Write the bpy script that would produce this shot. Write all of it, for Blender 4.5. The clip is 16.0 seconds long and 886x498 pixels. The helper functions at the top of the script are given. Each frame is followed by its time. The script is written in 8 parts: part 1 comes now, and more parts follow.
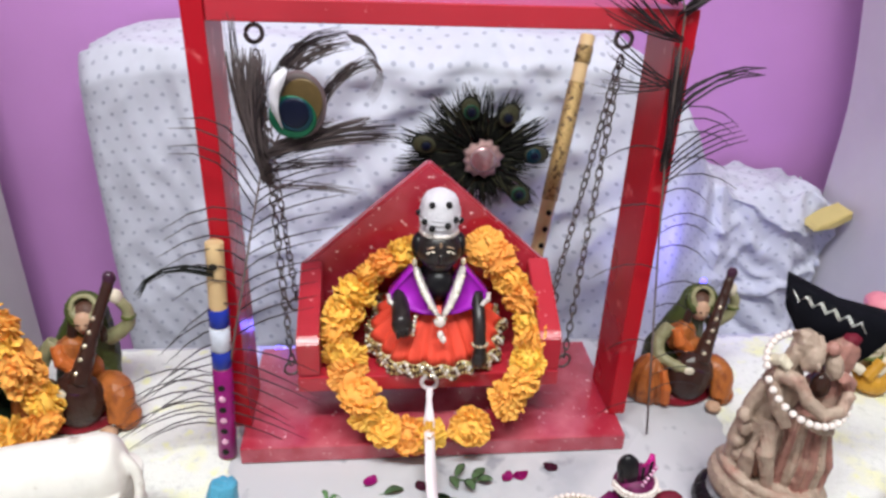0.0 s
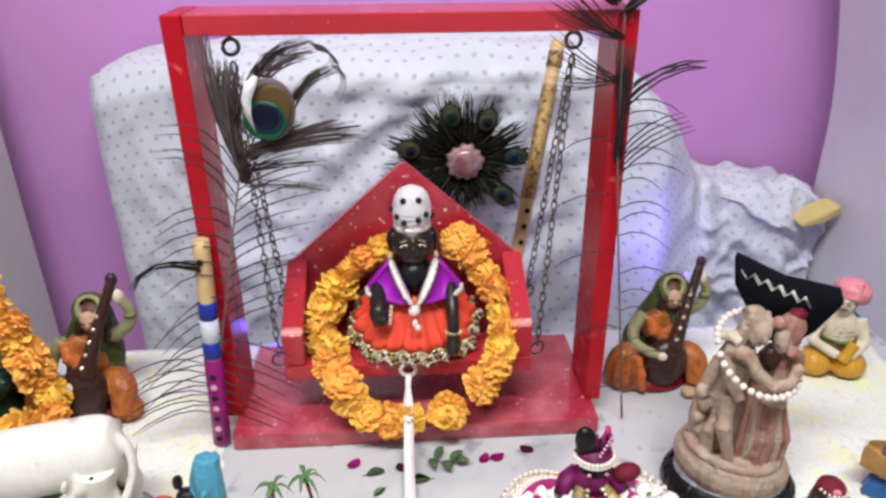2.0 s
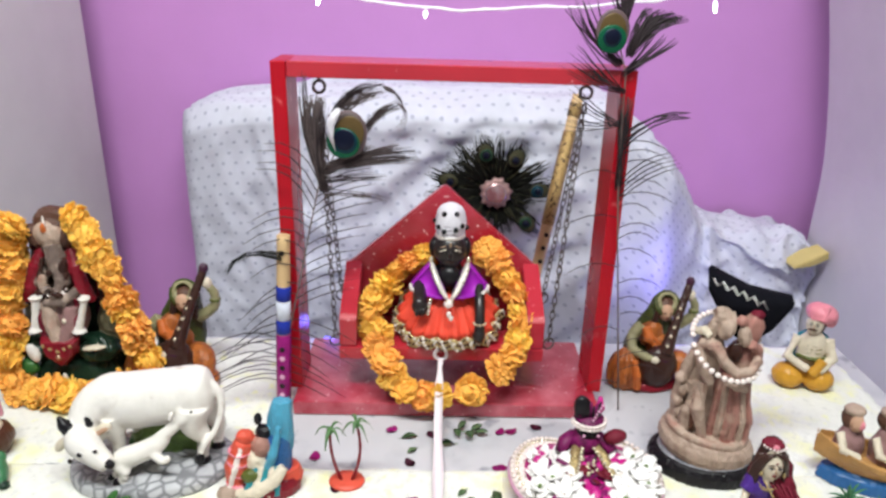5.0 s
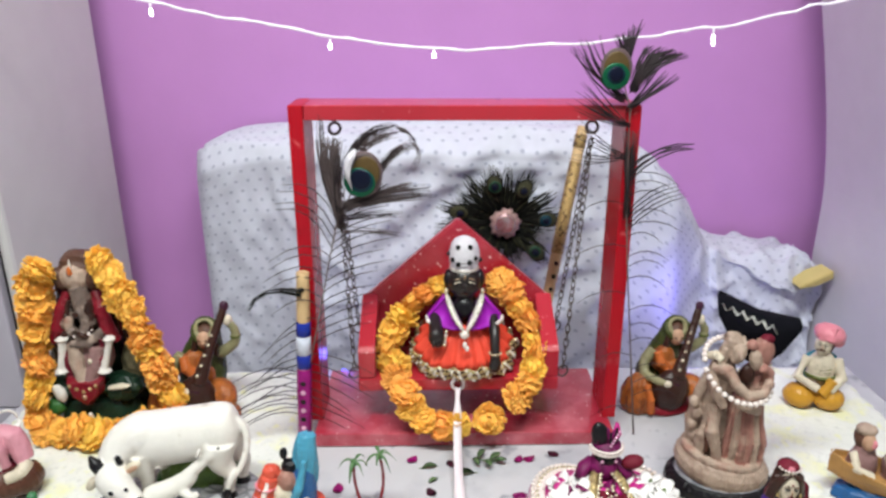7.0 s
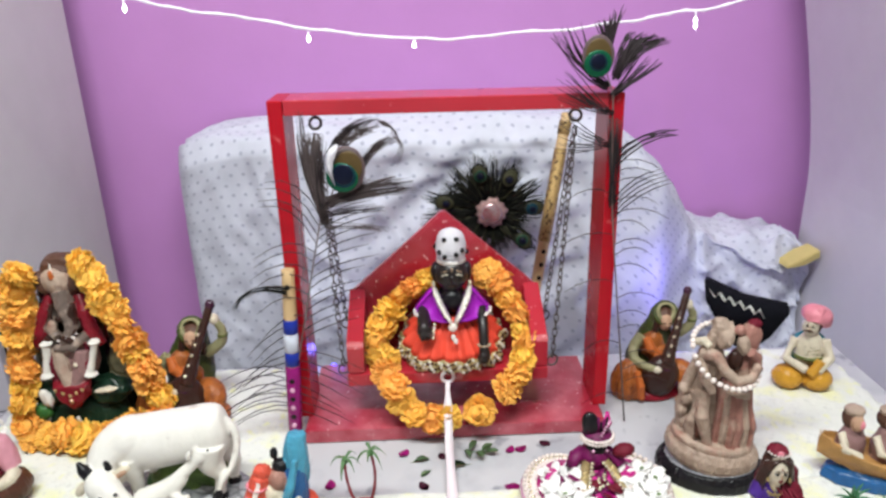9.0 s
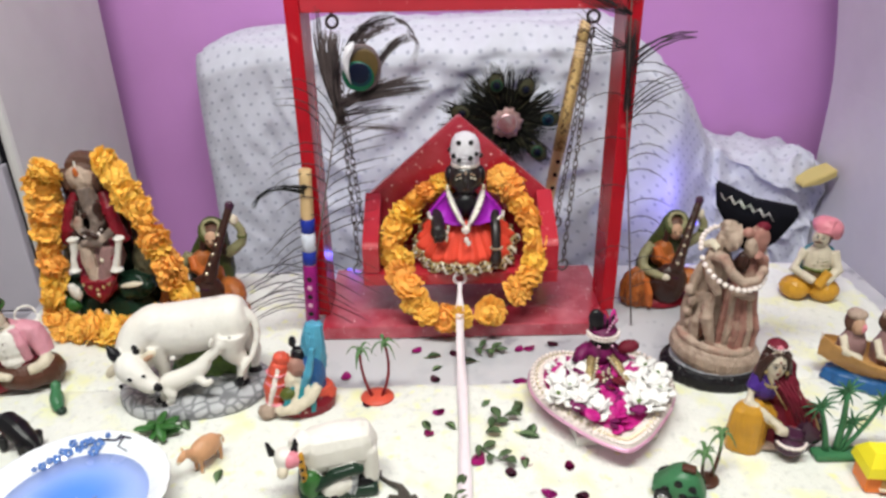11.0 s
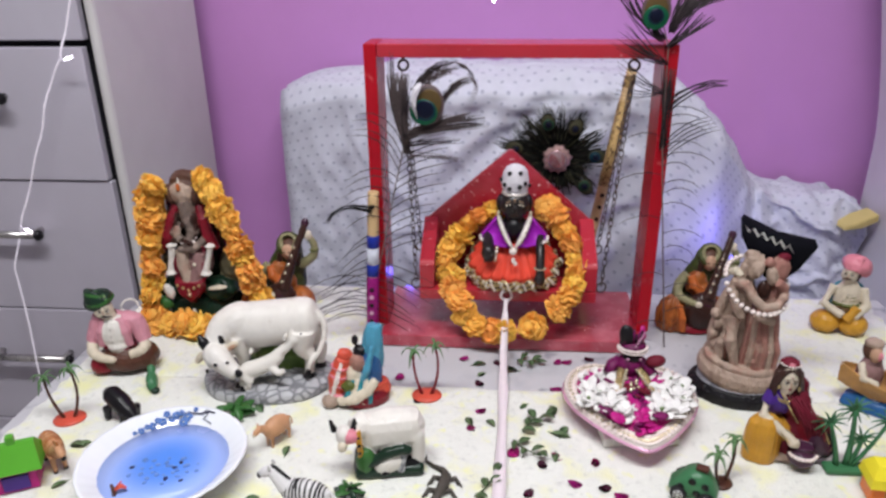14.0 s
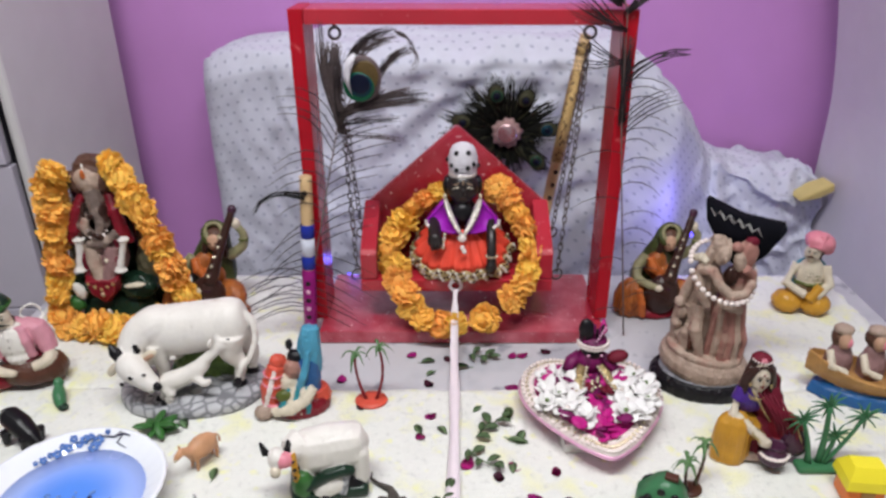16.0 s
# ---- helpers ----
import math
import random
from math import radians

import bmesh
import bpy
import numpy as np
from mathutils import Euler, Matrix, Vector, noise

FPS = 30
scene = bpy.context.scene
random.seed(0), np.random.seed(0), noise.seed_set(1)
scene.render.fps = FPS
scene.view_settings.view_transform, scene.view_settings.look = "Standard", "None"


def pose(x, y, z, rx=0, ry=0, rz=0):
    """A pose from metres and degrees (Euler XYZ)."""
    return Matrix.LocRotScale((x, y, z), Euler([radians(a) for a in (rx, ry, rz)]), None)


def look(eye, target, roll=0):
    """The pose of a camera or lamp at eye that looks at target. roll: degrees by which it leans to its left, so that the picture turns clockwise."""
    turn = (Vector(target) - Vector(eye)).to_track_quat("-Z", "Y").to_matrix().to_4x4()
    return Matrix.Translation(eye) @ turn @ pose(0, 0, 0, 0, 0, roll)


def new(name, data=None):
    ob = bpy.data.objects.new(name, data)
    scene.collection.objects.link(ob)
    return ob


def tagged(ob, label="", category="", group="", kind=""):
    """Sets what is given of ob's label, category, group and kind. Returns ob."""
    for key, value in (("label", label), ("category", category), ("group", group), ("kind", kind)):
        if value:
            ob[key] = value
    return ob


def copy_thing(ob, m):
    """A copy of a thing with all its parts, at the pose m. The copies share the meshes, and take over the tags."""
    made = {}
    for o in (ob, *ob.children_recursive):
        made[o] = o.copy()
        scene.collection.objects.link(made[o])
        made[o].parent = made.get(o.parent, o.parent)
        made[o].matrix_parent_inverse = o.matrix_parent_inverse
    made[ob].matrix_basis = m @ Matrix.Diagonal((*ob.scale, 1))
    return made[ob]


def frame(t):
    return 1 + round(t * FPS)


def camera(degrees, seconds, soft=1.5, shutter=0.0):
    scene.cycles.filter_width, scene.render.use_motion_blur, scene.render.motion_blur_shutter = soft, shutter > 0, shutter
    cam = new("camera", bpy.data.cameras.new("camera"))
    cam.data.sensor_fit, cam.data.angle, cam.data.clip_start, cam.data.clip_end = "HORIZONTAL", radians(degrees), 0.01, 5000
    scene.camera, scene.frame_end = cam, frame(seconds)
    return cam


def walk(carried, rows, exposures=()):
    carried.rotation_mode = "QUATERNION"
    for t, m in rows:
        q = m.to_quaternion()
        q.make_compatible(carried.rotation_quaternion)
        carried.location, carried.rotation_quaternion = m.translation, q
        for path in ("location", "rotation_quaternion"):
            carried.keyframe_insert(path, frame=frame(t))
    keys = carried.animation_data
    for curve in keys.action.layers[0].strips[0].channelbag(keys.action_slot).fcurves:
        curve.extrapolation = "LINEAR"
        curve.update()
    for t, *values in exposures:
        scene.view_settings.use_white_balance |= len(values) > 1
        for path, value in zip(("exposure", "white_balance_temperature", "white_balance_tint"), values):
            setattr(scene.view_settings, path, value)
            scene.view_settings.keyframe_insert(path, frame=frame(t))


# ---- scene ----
cam = camera(64.3, 16.0, soft=2.7, shutter=0.5)
PATH = [
    (0, (-0.057, -0.528, 0.507), (0.129, 1.241, -0.407), 2.1),
    (0.5, (-0.058, -0.526, 0.502), (0.186, 1.23, -0.424), 3.0),
    (1, (-0.051, -0.543, 0.514), (0.199, 1.253, -0.329), 2.9),
    (1.5, (-0.018, -0.576, 0.519), (0.135, 1.276, -0.219), 0.6),
    (1.8, (-0.022, -0.587, 0.508), (0.1, 1.236, -0.305), 0.6),
    (2, (-0.006, -0.582, 0.503), (0.099, 1.219, -0.36), -0.6),
    (2.5, (-0.02, -0.592, 0.501), (0.049, 1.226, -0.33), -0.7),
    (3, (-0.017, -0.65, 0.508), (0.032, 1.189, -0.276), -0.7),
    (3.2, (-0.01, -0.674, 0.511), (0.007, 1.169, -0.265), -0.6),
    (5.5, (-0.027, -0.762, 0.524), (0.008, 1.115, -0.165), 1.6),
    (6, (-0.034, -0.774, 0.532), (-0.015, 1.114, -0.127), 0.8),
    (6.5, (-0.039, -0.771, 0.529), (-0.019, 1.111, -0.146), 1.3),
    (7, (-0.035, -0.77, 0.537), (-0.014, 1.118, -0.122), -0.2),
    (7.5, (-0.034, -0.739, 0.53), (0.05, 1.114, -0.217), -0.6),
    (8, (-0.033, -0.753, 0.536), (0.022, 1.127, -0.143), -0.8),
    (10.3, (-0.027, -0.765, 0.546), (0.018, 1.096, -0.186), -2.4),
    (10.5, (-0.028, -0.768, 0.546), (-0.002, 1.094, -0.182), -2.3),
    (11, (-0.028, -0.791, 0.515), (-0.031, 1.009, -0.357), -1.2),
    (11.5, (-0.025, -0.802, 0.52), (-0.003, 0.99, -0.368), -2.0),
    (12, (-0.021, -0.851, 0.523), (-0.032, 0.93, -0.387), -2.0),
    (12.5, (-0.012, -0.881, 0.53), (-0.052, 0.939, -0.297), -1.7),
    (13, (-0.021, -0.898, 0.53), (-0.143, 0.932, -0.267), -1.0),
    (13.5, (-0.02, -0.894, 0.528), (-0.176, 0.934, -0.268), -0.7),
    (14, (-0.016, -0.897, 0.533), (-0.182, 0.942, -0.236), -0.7),
    (14.5, (-0.014, -0.885, 0.529), (-0.132, 0.952, -0.251), -1.6),
    (15, (-0.013, -0.869, 0.532), (-0.088, 0.967, -0.257), -1.3),
    (15.5, (-0.009, -0.846, 0.527), (-0.073, 0.987, -0.269), -0.7),
    (16, (-0.015, -0.805, 0.528), (-0.036, 0.999, -0.336), -0.3),
]
walk(cam, [(t, look(eye, target, roll)) for t, eye, target, roll in PATH],
     exposures=[(0, 0.46, 6640, 10), (0.5, 0.46, 6480, 13), (1.5, 0.55, 6530, 5), (2, 0.42, 6800, 9), (2.5, 0.44, 7000, 11), (3, 0.46, 7130, 6), (5.5, 0.46, 6500, 8),
                (6, 0.40, 6350, 8), (7, 0.40, 6730, 6), (8, 0.40, 6680, 6), (10.5, 0.44, 6700, 7), (11.0, 0.30, 6970, 8), (11.5, 0.05, 6710, 12), (12.5, 0.02, 6700, 12),
                (13, 0.02, 6350, 15), (14, 0.02, 6620, 15), (14.5, 0.02, 6730, 15), (16, 0.02, 6630, 14)])

# ---- light ----
world = bpy.data.worlds.new("room_air")
scene.world = world
world.use_nodes = True
world.node_tree.nodes["Background"].inputs[0].default_value = (0.9, 0.92, 1.0, 1)
world.node_tree.nodes["Background"].inputs[1].default_value = 0.02


def lamp(name, kind, place, energy, color, size=0.1, size_y=0.0, turn=(0, 0, 0)):
    data = bpy.data.lights.new(name, kind)
    data.energy, data.color = energy, color
    if kind == "AREA":
        data.shape, data.size, data.size_y = "RECTANGLE", size, size_y or size
    else:
        data.shadow_soft_size = size
    ob = new(name, data)
    ob.matrix_world = pose(*place, *turn)
    return ob


lamp("ceiling_tube_light", "AREA", (-0.10, -0.72, 1.66), 32, (0.93, 0.99, 1.0), 1.25, 0.16)
lamp("blue_led_glow", "POINT", (-0.170, 0.200, 0.03), 0.07, (0.16, 0.14, 1.0), 0.008)
lamp("blue_led_glow", "POINT", (0.39, 0.29, 0.06), 0.20, (0.2, 0.16, 1.0), 0.008)


# ---- materials ----
def mat(name, color, rough=0.5, metal=0.0, vary=0.12, scale=30.0, bump=0.0, bscale=200.0, spec=0.3, random_hue=0.0,
        sub=0.0, emit=0.0, spots=None, coat=0.0, coarse=4.0):
    """A painted or moulded surface: colour varied at two scales, roughness wear and fine relief."""
    m = bpy.data.materials.new(name)
    m.use_nodes = True
    nt = m.node_tree
    n, l = nt.nodes, nt.links
    b = n["Principled BSDF"]
    co = n.new("ShaderNodeTexCoord")
    fine = n.new("ShaderNodeTexNoise")
    fine.inputs["Scale"].default_value, fine.inputs["Detail"].default_value = scale, 6
    wide = n.new("ShaderNodeTexNoise")
    wide.inputs["Scale"].default_value, wide.inputs["Detail"].default_value = coarse, 3
    l.new(co.outputs["Object"], fine.inputs["Vector"])
    l.new(co.outputs["Object"], wide.inputs["Vector"])
    add = n.new("ShaderNodeMath")
    l.new(fine.outputs["Fac"], add.inputs[0])
    l.new(wide.outputs["Fac"], add.inputs[1])
    mapr = n.new("ShaderNodeMapRange")
    mapr.inputs["From Min"].default_value, mapr.inputs["From Max"].default_value = 0.6, 1.4
    mapr.inputs["To Min"].default_value, mapr.inputs["To Max"].default_value = 1 - vary, 1 + vary
    l.new(add.outputs[0], mapr.inputs["Value"])
    hsv = n.new("ShaderNodeHueSaturation")
    hsv.inputs["Color"].default_value = (*color, 1)
    l.new(mapr.outputs[0], hsv.inputs["Value"])
    if random_hue:
        info = n.new("ShaderNodeObjectInfo")
        hue = n.new("ShaderNodeMapRange")
        hue.inputs["To Min"].default_value, hue.inputs["To Max"].default_value = 0.5 - random_hue, 0.5 + random_hue
        l.new(info.outputs["Random"], hue.inputs["Value"])
        l.new(hue.outputs[0], hsv.inputs["Hue"])
    out = hsv.outputs["Color"]
    for tone, lo, hi, sscale in ([] if not spots else [spots] if len(spots) == 4 and not isinstance(spots[1], tuple) else spots):
        sn = n.new("ShaderNodeTexNoise")
        sn.inputs["Scale"].default_value, sn.inputs["Detail"].default_value = sscale, 5
        l.new(co.outputs["Object"], sn.inputs["Vector"])
        ramp = n.new("ShaderNodeMapRange")
        ramp.inputs["From Min"].default_value, ramp.inputs["From Max"].default_value = lo, hi
        l.new(sn.outputs["Fac"], ramp.inputs["Value"])
        mix = n.new("ShaderNodeMixRGB")
        mix.inputs["Color2"].default_value = (*tone, 1)
        l.new(ramp.outputs[0], mix.inputs["Fac"])
        l.new(out, mix.inputs["Color1"])
        out = mix.outputs["Color"]
    l.new(out, b.inputs["Base Color"])
    rr = n.new("ShaderNodeMapRange")
    rr.inputs["From Min"].default_value, rr.inputs["From Max"].default_value = 0.3, 0.7
    rr.inputs["To Min"].default_value, rr.inputs["To Max"].default_value = max(rough - 0.1, 0.03), min(rough + 0.12, 1)
    l.new(wide.outputs["Fac"], rr.inputs["Value"])
    l.new(rr.outputs[0], b.inputs["Roughness"])
    b.inputs["Metallic"].default_value = metal
    b.inputs["Specular IOR Level"].default_value = spec
    b.inputs["Coat Weight"].default_value = coat
    if sub:
        b.inputs["Subsurface Weight"].default_value = sub
        b.inputs["Subsurface Radius"].default_value = (0.006, 0.004, 0.003)
        b.inputs["Subsurface Scale"].default_value = 0.5
    if emit:
        b.inputs["Emission Color"].default_value = (*color, 1)
        b.inputs["Emission Strength"].default_value = emit
    if bump:
        bn = n.new("ShaderNodeTexNoise")
        bn.inputs["Scale"].default_value, bn.inputs["Detail"].default_value = bscale, 4
        l.new(co.outputs["Object"], bn.inputs["Vector"])
        bp = n.new("ShaderNodeBump")
        bp.inputs["Strength"].default_value, bp.inputs["Distance"].default_value = bump, 0.002
        l.new(bn.outputs["Fac"], bp.inputs["Height"])
        l.new(bp.outputs[0], b.inputs["Normal"])
    return m


def dotted_cloth(name, base, dot, step, radius):
    """Cotton printed with small dots in a brick lattice, on the mesh's own UV in metres."""
    m = mat(name, base, 0.85, vary=0.06, scale=60, bump=0.35, bscale=700, spec=0.2, coarse=9)
    nt = m.node_tree
    n, l = nt.nodes, nt.links
    b = n["Principled BSDF"]
    src = b.inputs["Base Color"].links[0].from_socket
    uv = n.new("ShaderNodeUVMap")
    sep = n.new("ShaderNodeSeparateXYZ")
    l.new(uv.outputs[0], sep.inputs[0])

    def calc(op, a, c=None):
        k = n.new("ShaderNodeMath")
        k.operation = op
        for i, v in enumerate((a, c)):
            if v is None:
                continue
            if isinstance(v, (int, float)):
                k.inputs[i].default_value = v
            else:
                l.new(v, k.inputs[i])
        return k.outputs[0]

    row = calc("DIVIDE", sep.outputs["Y"], step)
    odd = calc("MULTIPLY", calc("MODULO", calc("FLOOR", row), 2.0), 0.5)
    col = calc("ADD", calc("DIVIDE", sep.outputs["X"], step), odd)
    dx = calc("SUBTRACT", calc("FRACT", col), 0.5)
    dy = calc("SUBTRACT", calc("FRACT", row), 0.5)
    d = calc("SQRT", calc("ADD", calc("MULTIPLY", dx, dx), calc("MULTIPLY", dy, dy)))
    inside = calc("LESS_THAN", d, radius)
    mix = n.new("ShaderNodeMixRGB")
    mix.inputs["Color2"].default_value = (*dot, 1)
    l.new(inside, mix.inputs["Fac"])
    l.new(src, mix.inputs["Color1"])
    l.new(mix.outputs[0], b.inputs["Base Color"])
    return m


def paving(name, stone, joint, scale):
    """Small uneven stones with dark joints between them."""
    m = mat(name, stone, 0.5, vary=0.22, scale=60, bump=0.2, bscale=300)
    n, l = m.node_tree.nodes, m.node_tree.links
    b = n["Principled BSDF"]
    src = b.inputs["Base Color"].links[0].from_socket
    co = n.new("ShaderNodeTexCoord")
    v = n.new("ShaderNodeTexVoronoi")
    v.feature = "DISTANCE_TO_EDGE"
    v.inputs["Scale"].default_value = scale
    l.new(co.outputs["Object"], v.inputs["Vector"])
    k = n.new("ShaderNodeMapRange")
    k.inputs["From Min"].default_value, k.inputs["From Max"].default_value = 0.04, 0.16
    l.new(v.outputs["Distance"], k.inputs["Value"])
    mix = n.new("ShaderNodeMixRGB")
    mix.inputs["Color1"].default_value = (*joint, 1)
    l.new(k.outputs[0], mix.inputs["Fac"])
    l.new(src, mix.inputs["Color2"])
    l.new(mix.outputs[0], b.inputs["Base Color"])
    return m


M = {
    "red": mat("red_gloss_paint", (0.42, 0.006, 0.016), 0.32, vary=0.10, scale=18, bump=0.05, bscale=60, spec=0.25,
               spots=((0.75, 0.16, 0.17), 0.62, 0.78, 45)),
    # Same red, tinted pinker for light caught by seat, armrests and beam.
    "redseat": mat("red_paint_lit", (0.46, 0.020, 0.036), 0.34, vary=0.12, scale=18, bump=0.05, bscale=60, spec=0.38, coat=0.5,
                   spots=((0.80, 0.30, 0.32), 0.66, 0.74, 120)),
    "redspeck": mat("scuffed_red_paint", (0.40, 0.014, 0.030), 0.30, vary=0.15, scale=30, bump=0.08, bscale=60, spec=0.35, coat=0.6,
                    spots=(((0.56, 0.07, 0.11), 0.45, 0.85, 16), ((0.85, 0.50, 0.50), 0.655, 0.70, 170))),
    # Pink patches and pale specks vary at random over the red.
    "redboard": mat("glossy_mottled_red_board", (0.38, 0.022, 0.045), 0.34, vary=0.15, scale=30, bump=0.06, bscale=45, spec=0.4, coat=0.8,
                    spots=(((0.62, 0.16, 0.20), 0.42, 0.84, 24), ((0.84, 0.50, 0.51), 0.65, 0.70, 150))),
    "wall": mat("lilac_wall_paint", (0.60, 0.275, 0.63), 0.75, vary=0.035, scale=12, bump=0.10, bscale=90, spec=0.25, coarse=1.5),
    "plaster": mat("cream_wall_paint", (0.55, 0.54, 0.55), 0.8, vary=0.04, scale=10, spec=0.2),
    "ceil": mat("white_ceiling_paint", (0.78, 0.78, 0.78), 0.9, vary=0.03, scale=8, spec=0.2),
    "floor": mat("beige_floor_tile", (0.34, 0.32, 0.30), 0.35, vary=0.08, scale=14),
    "grey": mat("grey_lilac_laminate", (0.50, 0.465, 0.54), 0.42, vary=0.035, scale=25, bump=0.04, bscale=160, coarse=2),
    "grey2": mat("warm_grey_laminate", (0.62, 0.60, 0.595), 0.45, vary=0.04, scale=20, bump=0.04, bscale=160, coarse=2),
    "palegrey": mat("pale_grey_laminate", (0.67, 0.635, 0.69), 0.42, vary=0.04, scale=25, bump=0.04, bscale=160, coarse=2),
    "gap": mat("drawer_gap_shade", (0.02, 0.018, 0.025), 0.7),
    "steel": mat("brushed_steel", (0.55, 0.53, 0.52), 0.28, 1.0, vary=0.1, scale=60),
    "chain": mat("tarnished_chain_metal", (0.16, 0.14, 0.13), 0.38, 0.85, vary=0.35, scale=160),
    "marble": mat("white_marble", (0.53, 0.52, 0.55), 0.30, vary=0.06, scale=9, spots=(((0.40, 0.40, 0.44), 0.50, 0.70, 11), ((0.30, 0.30, 0.34), 0.60, 0.68, 26)), coarse=3),
    "fleece": mat("white_glitter_fleece", (0.79, 0.79, 0.74), 0.9, vary=0.05, scale=160, bump=0.9, bscale=420, spec=0.2,
                  spots=(((0.83, 0.82, 0.40), 0.52, 0.78, 20), ((0.64, 0.64, 0.60), 0.56, 0.76, 130), ((0.82, 0.82, 0.48), 0.60, 0.72, 55)), coarse=14),
    "cloth": dotted_cloth("white_dotted_cotton", (0.66, 0.665, 0.765), (0.45, 0.46, 0.57), 0.0235, 0.150),
    "marigold": mat("marigold_petal", (0.92, 0.49, 0.105), 0.7, vary=0.14, scale=140, random_hue=0.016, spec=0.15, sub=0.25),
    "bamboo": mat("varnished_bamboo", (0.62, 0.42, 0.22), 0.4, vary=0.16, scale=40, coarse=14),
    "blue_tape": mat("royal_blue_tape", (0.012, 0.03, 0.30), 0.3, vary=0.1),
    "white_tape": mat("silver_white_tape", (0.62, 0.64, 0.74), 0.3, vary=0.2, scale=120),
    "magenta_tape": mat("magenta_foil_wrap", (0.30, 0.012, 0.17), 0.3, 0.2, vary=0.25, scale=120),
    "sequin": mat("pink_sequin", (0.85, 0.45, 0.65), 0.25, 0.3, vary=0.15),
    "gold": mat("gold_glitter_tape", (0.44, 0.29, 0.12), 0.38, 0.5, spots=((0.10, 0.06, 0.03), 0.52, 0.64, 170), vary=0.5, scale=330, bump=0.8, bscale=500),
    "hole": mat("finger_hole_shadow", (0.015, 0.01, 0.008), 0.8),
    "feather": mat("dark_feather_barb", (0.028, 0.019, 0.022), 0.55, vary=0.3, scale=90, sub=0.0),
    "fanfeather": mat("black_green_fan_barb", (0.012, 0.012, 0.010), 0.8, vary=0.4, scale=90, spec=0.15),
    "fanbronze": mat("dull_bronze_fan_eye", (0.050, 0.048, 0.024), 0.5, 0.2, vary=0.3, scale=200),
    "fangreen": mat("dark_green_fan_eye", (0.014, 0.060, 0.034), 0.4, 0.3, vary=0.3, scale=200),
    "vane": mat("grey_brown_feather_vane", (0.085, 0.062, 0.062), 0.5, vary=0.25, scale=120),
    "quill": mat("pale_quill", (0.16, 0.12, 0.11), 0.5, vary=0.2),
    "bronze": mat("bronze_feather_eye", (0.105, 0.066, 0.024), 0.45, 0.2, vary=0.25, scale=200),
    "mauve": mat("mauve_feather_rim", (0.13, 0.085, 0.095), 0.5, 0.1, vary=0.2, scale=200),
    "emerald": mat("emerald_feather_ring", (0.005, 0.095, 0.045), 0.35, 0.3, vary=0.25, scale=200),
    "teal": mat("teal_feather_centre", (0.004, 0.035, 0.055), 0.35, 0.3, vary=0.2),
    "navy": mat("navy_feather_pupil", (0.003, 0.005, 0.02), 0.35, 0.2, vary=0.2),
    "pinkmirror": mat("rose_mirror_disc", (0.62, 0.42, 0.44), 0.18, 0.8, vary=0.15, scale=80),
    "brass": mat("aged_gold_lace", (0.50, 0.34, 0.22), 0.35, 0.7, vary=0.4, scale=260, bump=0.6, bscale=400),
    "rosebrass": mat("rose_gold_lace", (0.40, 0.25, 0.24), 0.35, 0.5, vary=0.5, scale=300, bump=0.8, bscale=420),
    "black": mat("black_painted_resin", (0.006, 0.005, 0.007), 0.35, vary=0.3, scale=60),
    "dollblack": mat("polished_black_stone", (0.016, 0.011, 0.011), 0.3, vary=0.3, scale=90, spec=0.45),
    "softblack": mat("black_velvet", (0.005, 0.005, 0.008), 0.95, vary=0.3, scale=60, spec=0.08),
    "white": mat("white_glazed_paint", (0.75, 0.71, 0.66), 0.38, vary=0.08, scale=60, bump=0.12, bscale=260, spots=(((0.64, 0.57, 0.49), 0.56, 0.85, 16), ((0.50, 0.43, 0.37), 0.66, 0.76, 70))),
    "knit": mat("white_knit_cap", (0.66, 0.63, 0.68), 0.85, vary=0.08, scale=200, bump=0.6, bscale=500),
    "purple": mat("purple_satin", (0.34, 0.010, 0.42), 0.42, vary=0.18, scale=50),
    "orange": mat("orange_satin", (0.80, 0.078, 0.045), 0.42, vary=0.18, scale=60),
    "goldlace": mat("gold_sequin_lace", (0.55, 0.42, 0.20), 0.3, 0.6, vary=0.6, scale=420, bump=1.0, bscale=420),
    "silverlace": mat("silver_bead_lace", (0.72, 0.66, 0.62), 0.3, 0.4, vary=0.4, scale=420, bump=0.8, bscale=500),
    "maroon": mat("maroon_velvet", (0.14, 0.006, 0.02), 0.7, vary=0.2),
    "ribbon": mat("pale_pink_satin_ribbon", (0.80, 0.70, 0.74), 0.4, vary=0.05, scale=80),
    "skin": mat("painted_skin_resin", (0.50, 0.30, 0.20), 0.45, vary=0.15, scale=90),
    "palewash": mat("pale_painted_resin", (0.64, 0.56, 0.44), 0.45, vary=0.18, scale=90),
    "olive": mat("olive_green_paint", (0.085, 0.105, 0.02), 0.4, vary=0.35, scale=80),
    "darkgreen": mat("dark_green_paint", (0.009, 0.028, 0.016), 0.3, vary=0.35, scale=80),
    "leafgreen": mat("leaf_green_paint", (0.035, 0.13, 0.03), 0.35, vary=0.3, scale=80),
    "palmleaf": mat("dull_green_palm_plastic", (0.095, 0.20, 0.075), 0.4, vary=0.25, scale=80),
    "moss": mat("mossy_green_paint", (0.13, 0.21, 0.055), 0.5, vary=0.5, scale=140, bump=0.5, bscale=300),
    "toygreen": mat("toy_green_plastic", (0.045, 0.17, 0.075), 0.36, vary=0.16),
    "lime": mat("lime_plastic", (0.09, 0.36, 0.03), 0.3, vary=0.08),
    "ochre": mat("ochre_paint", (0.55, 0.27, 0.03), 0.35, vary=0.2, scale=70),
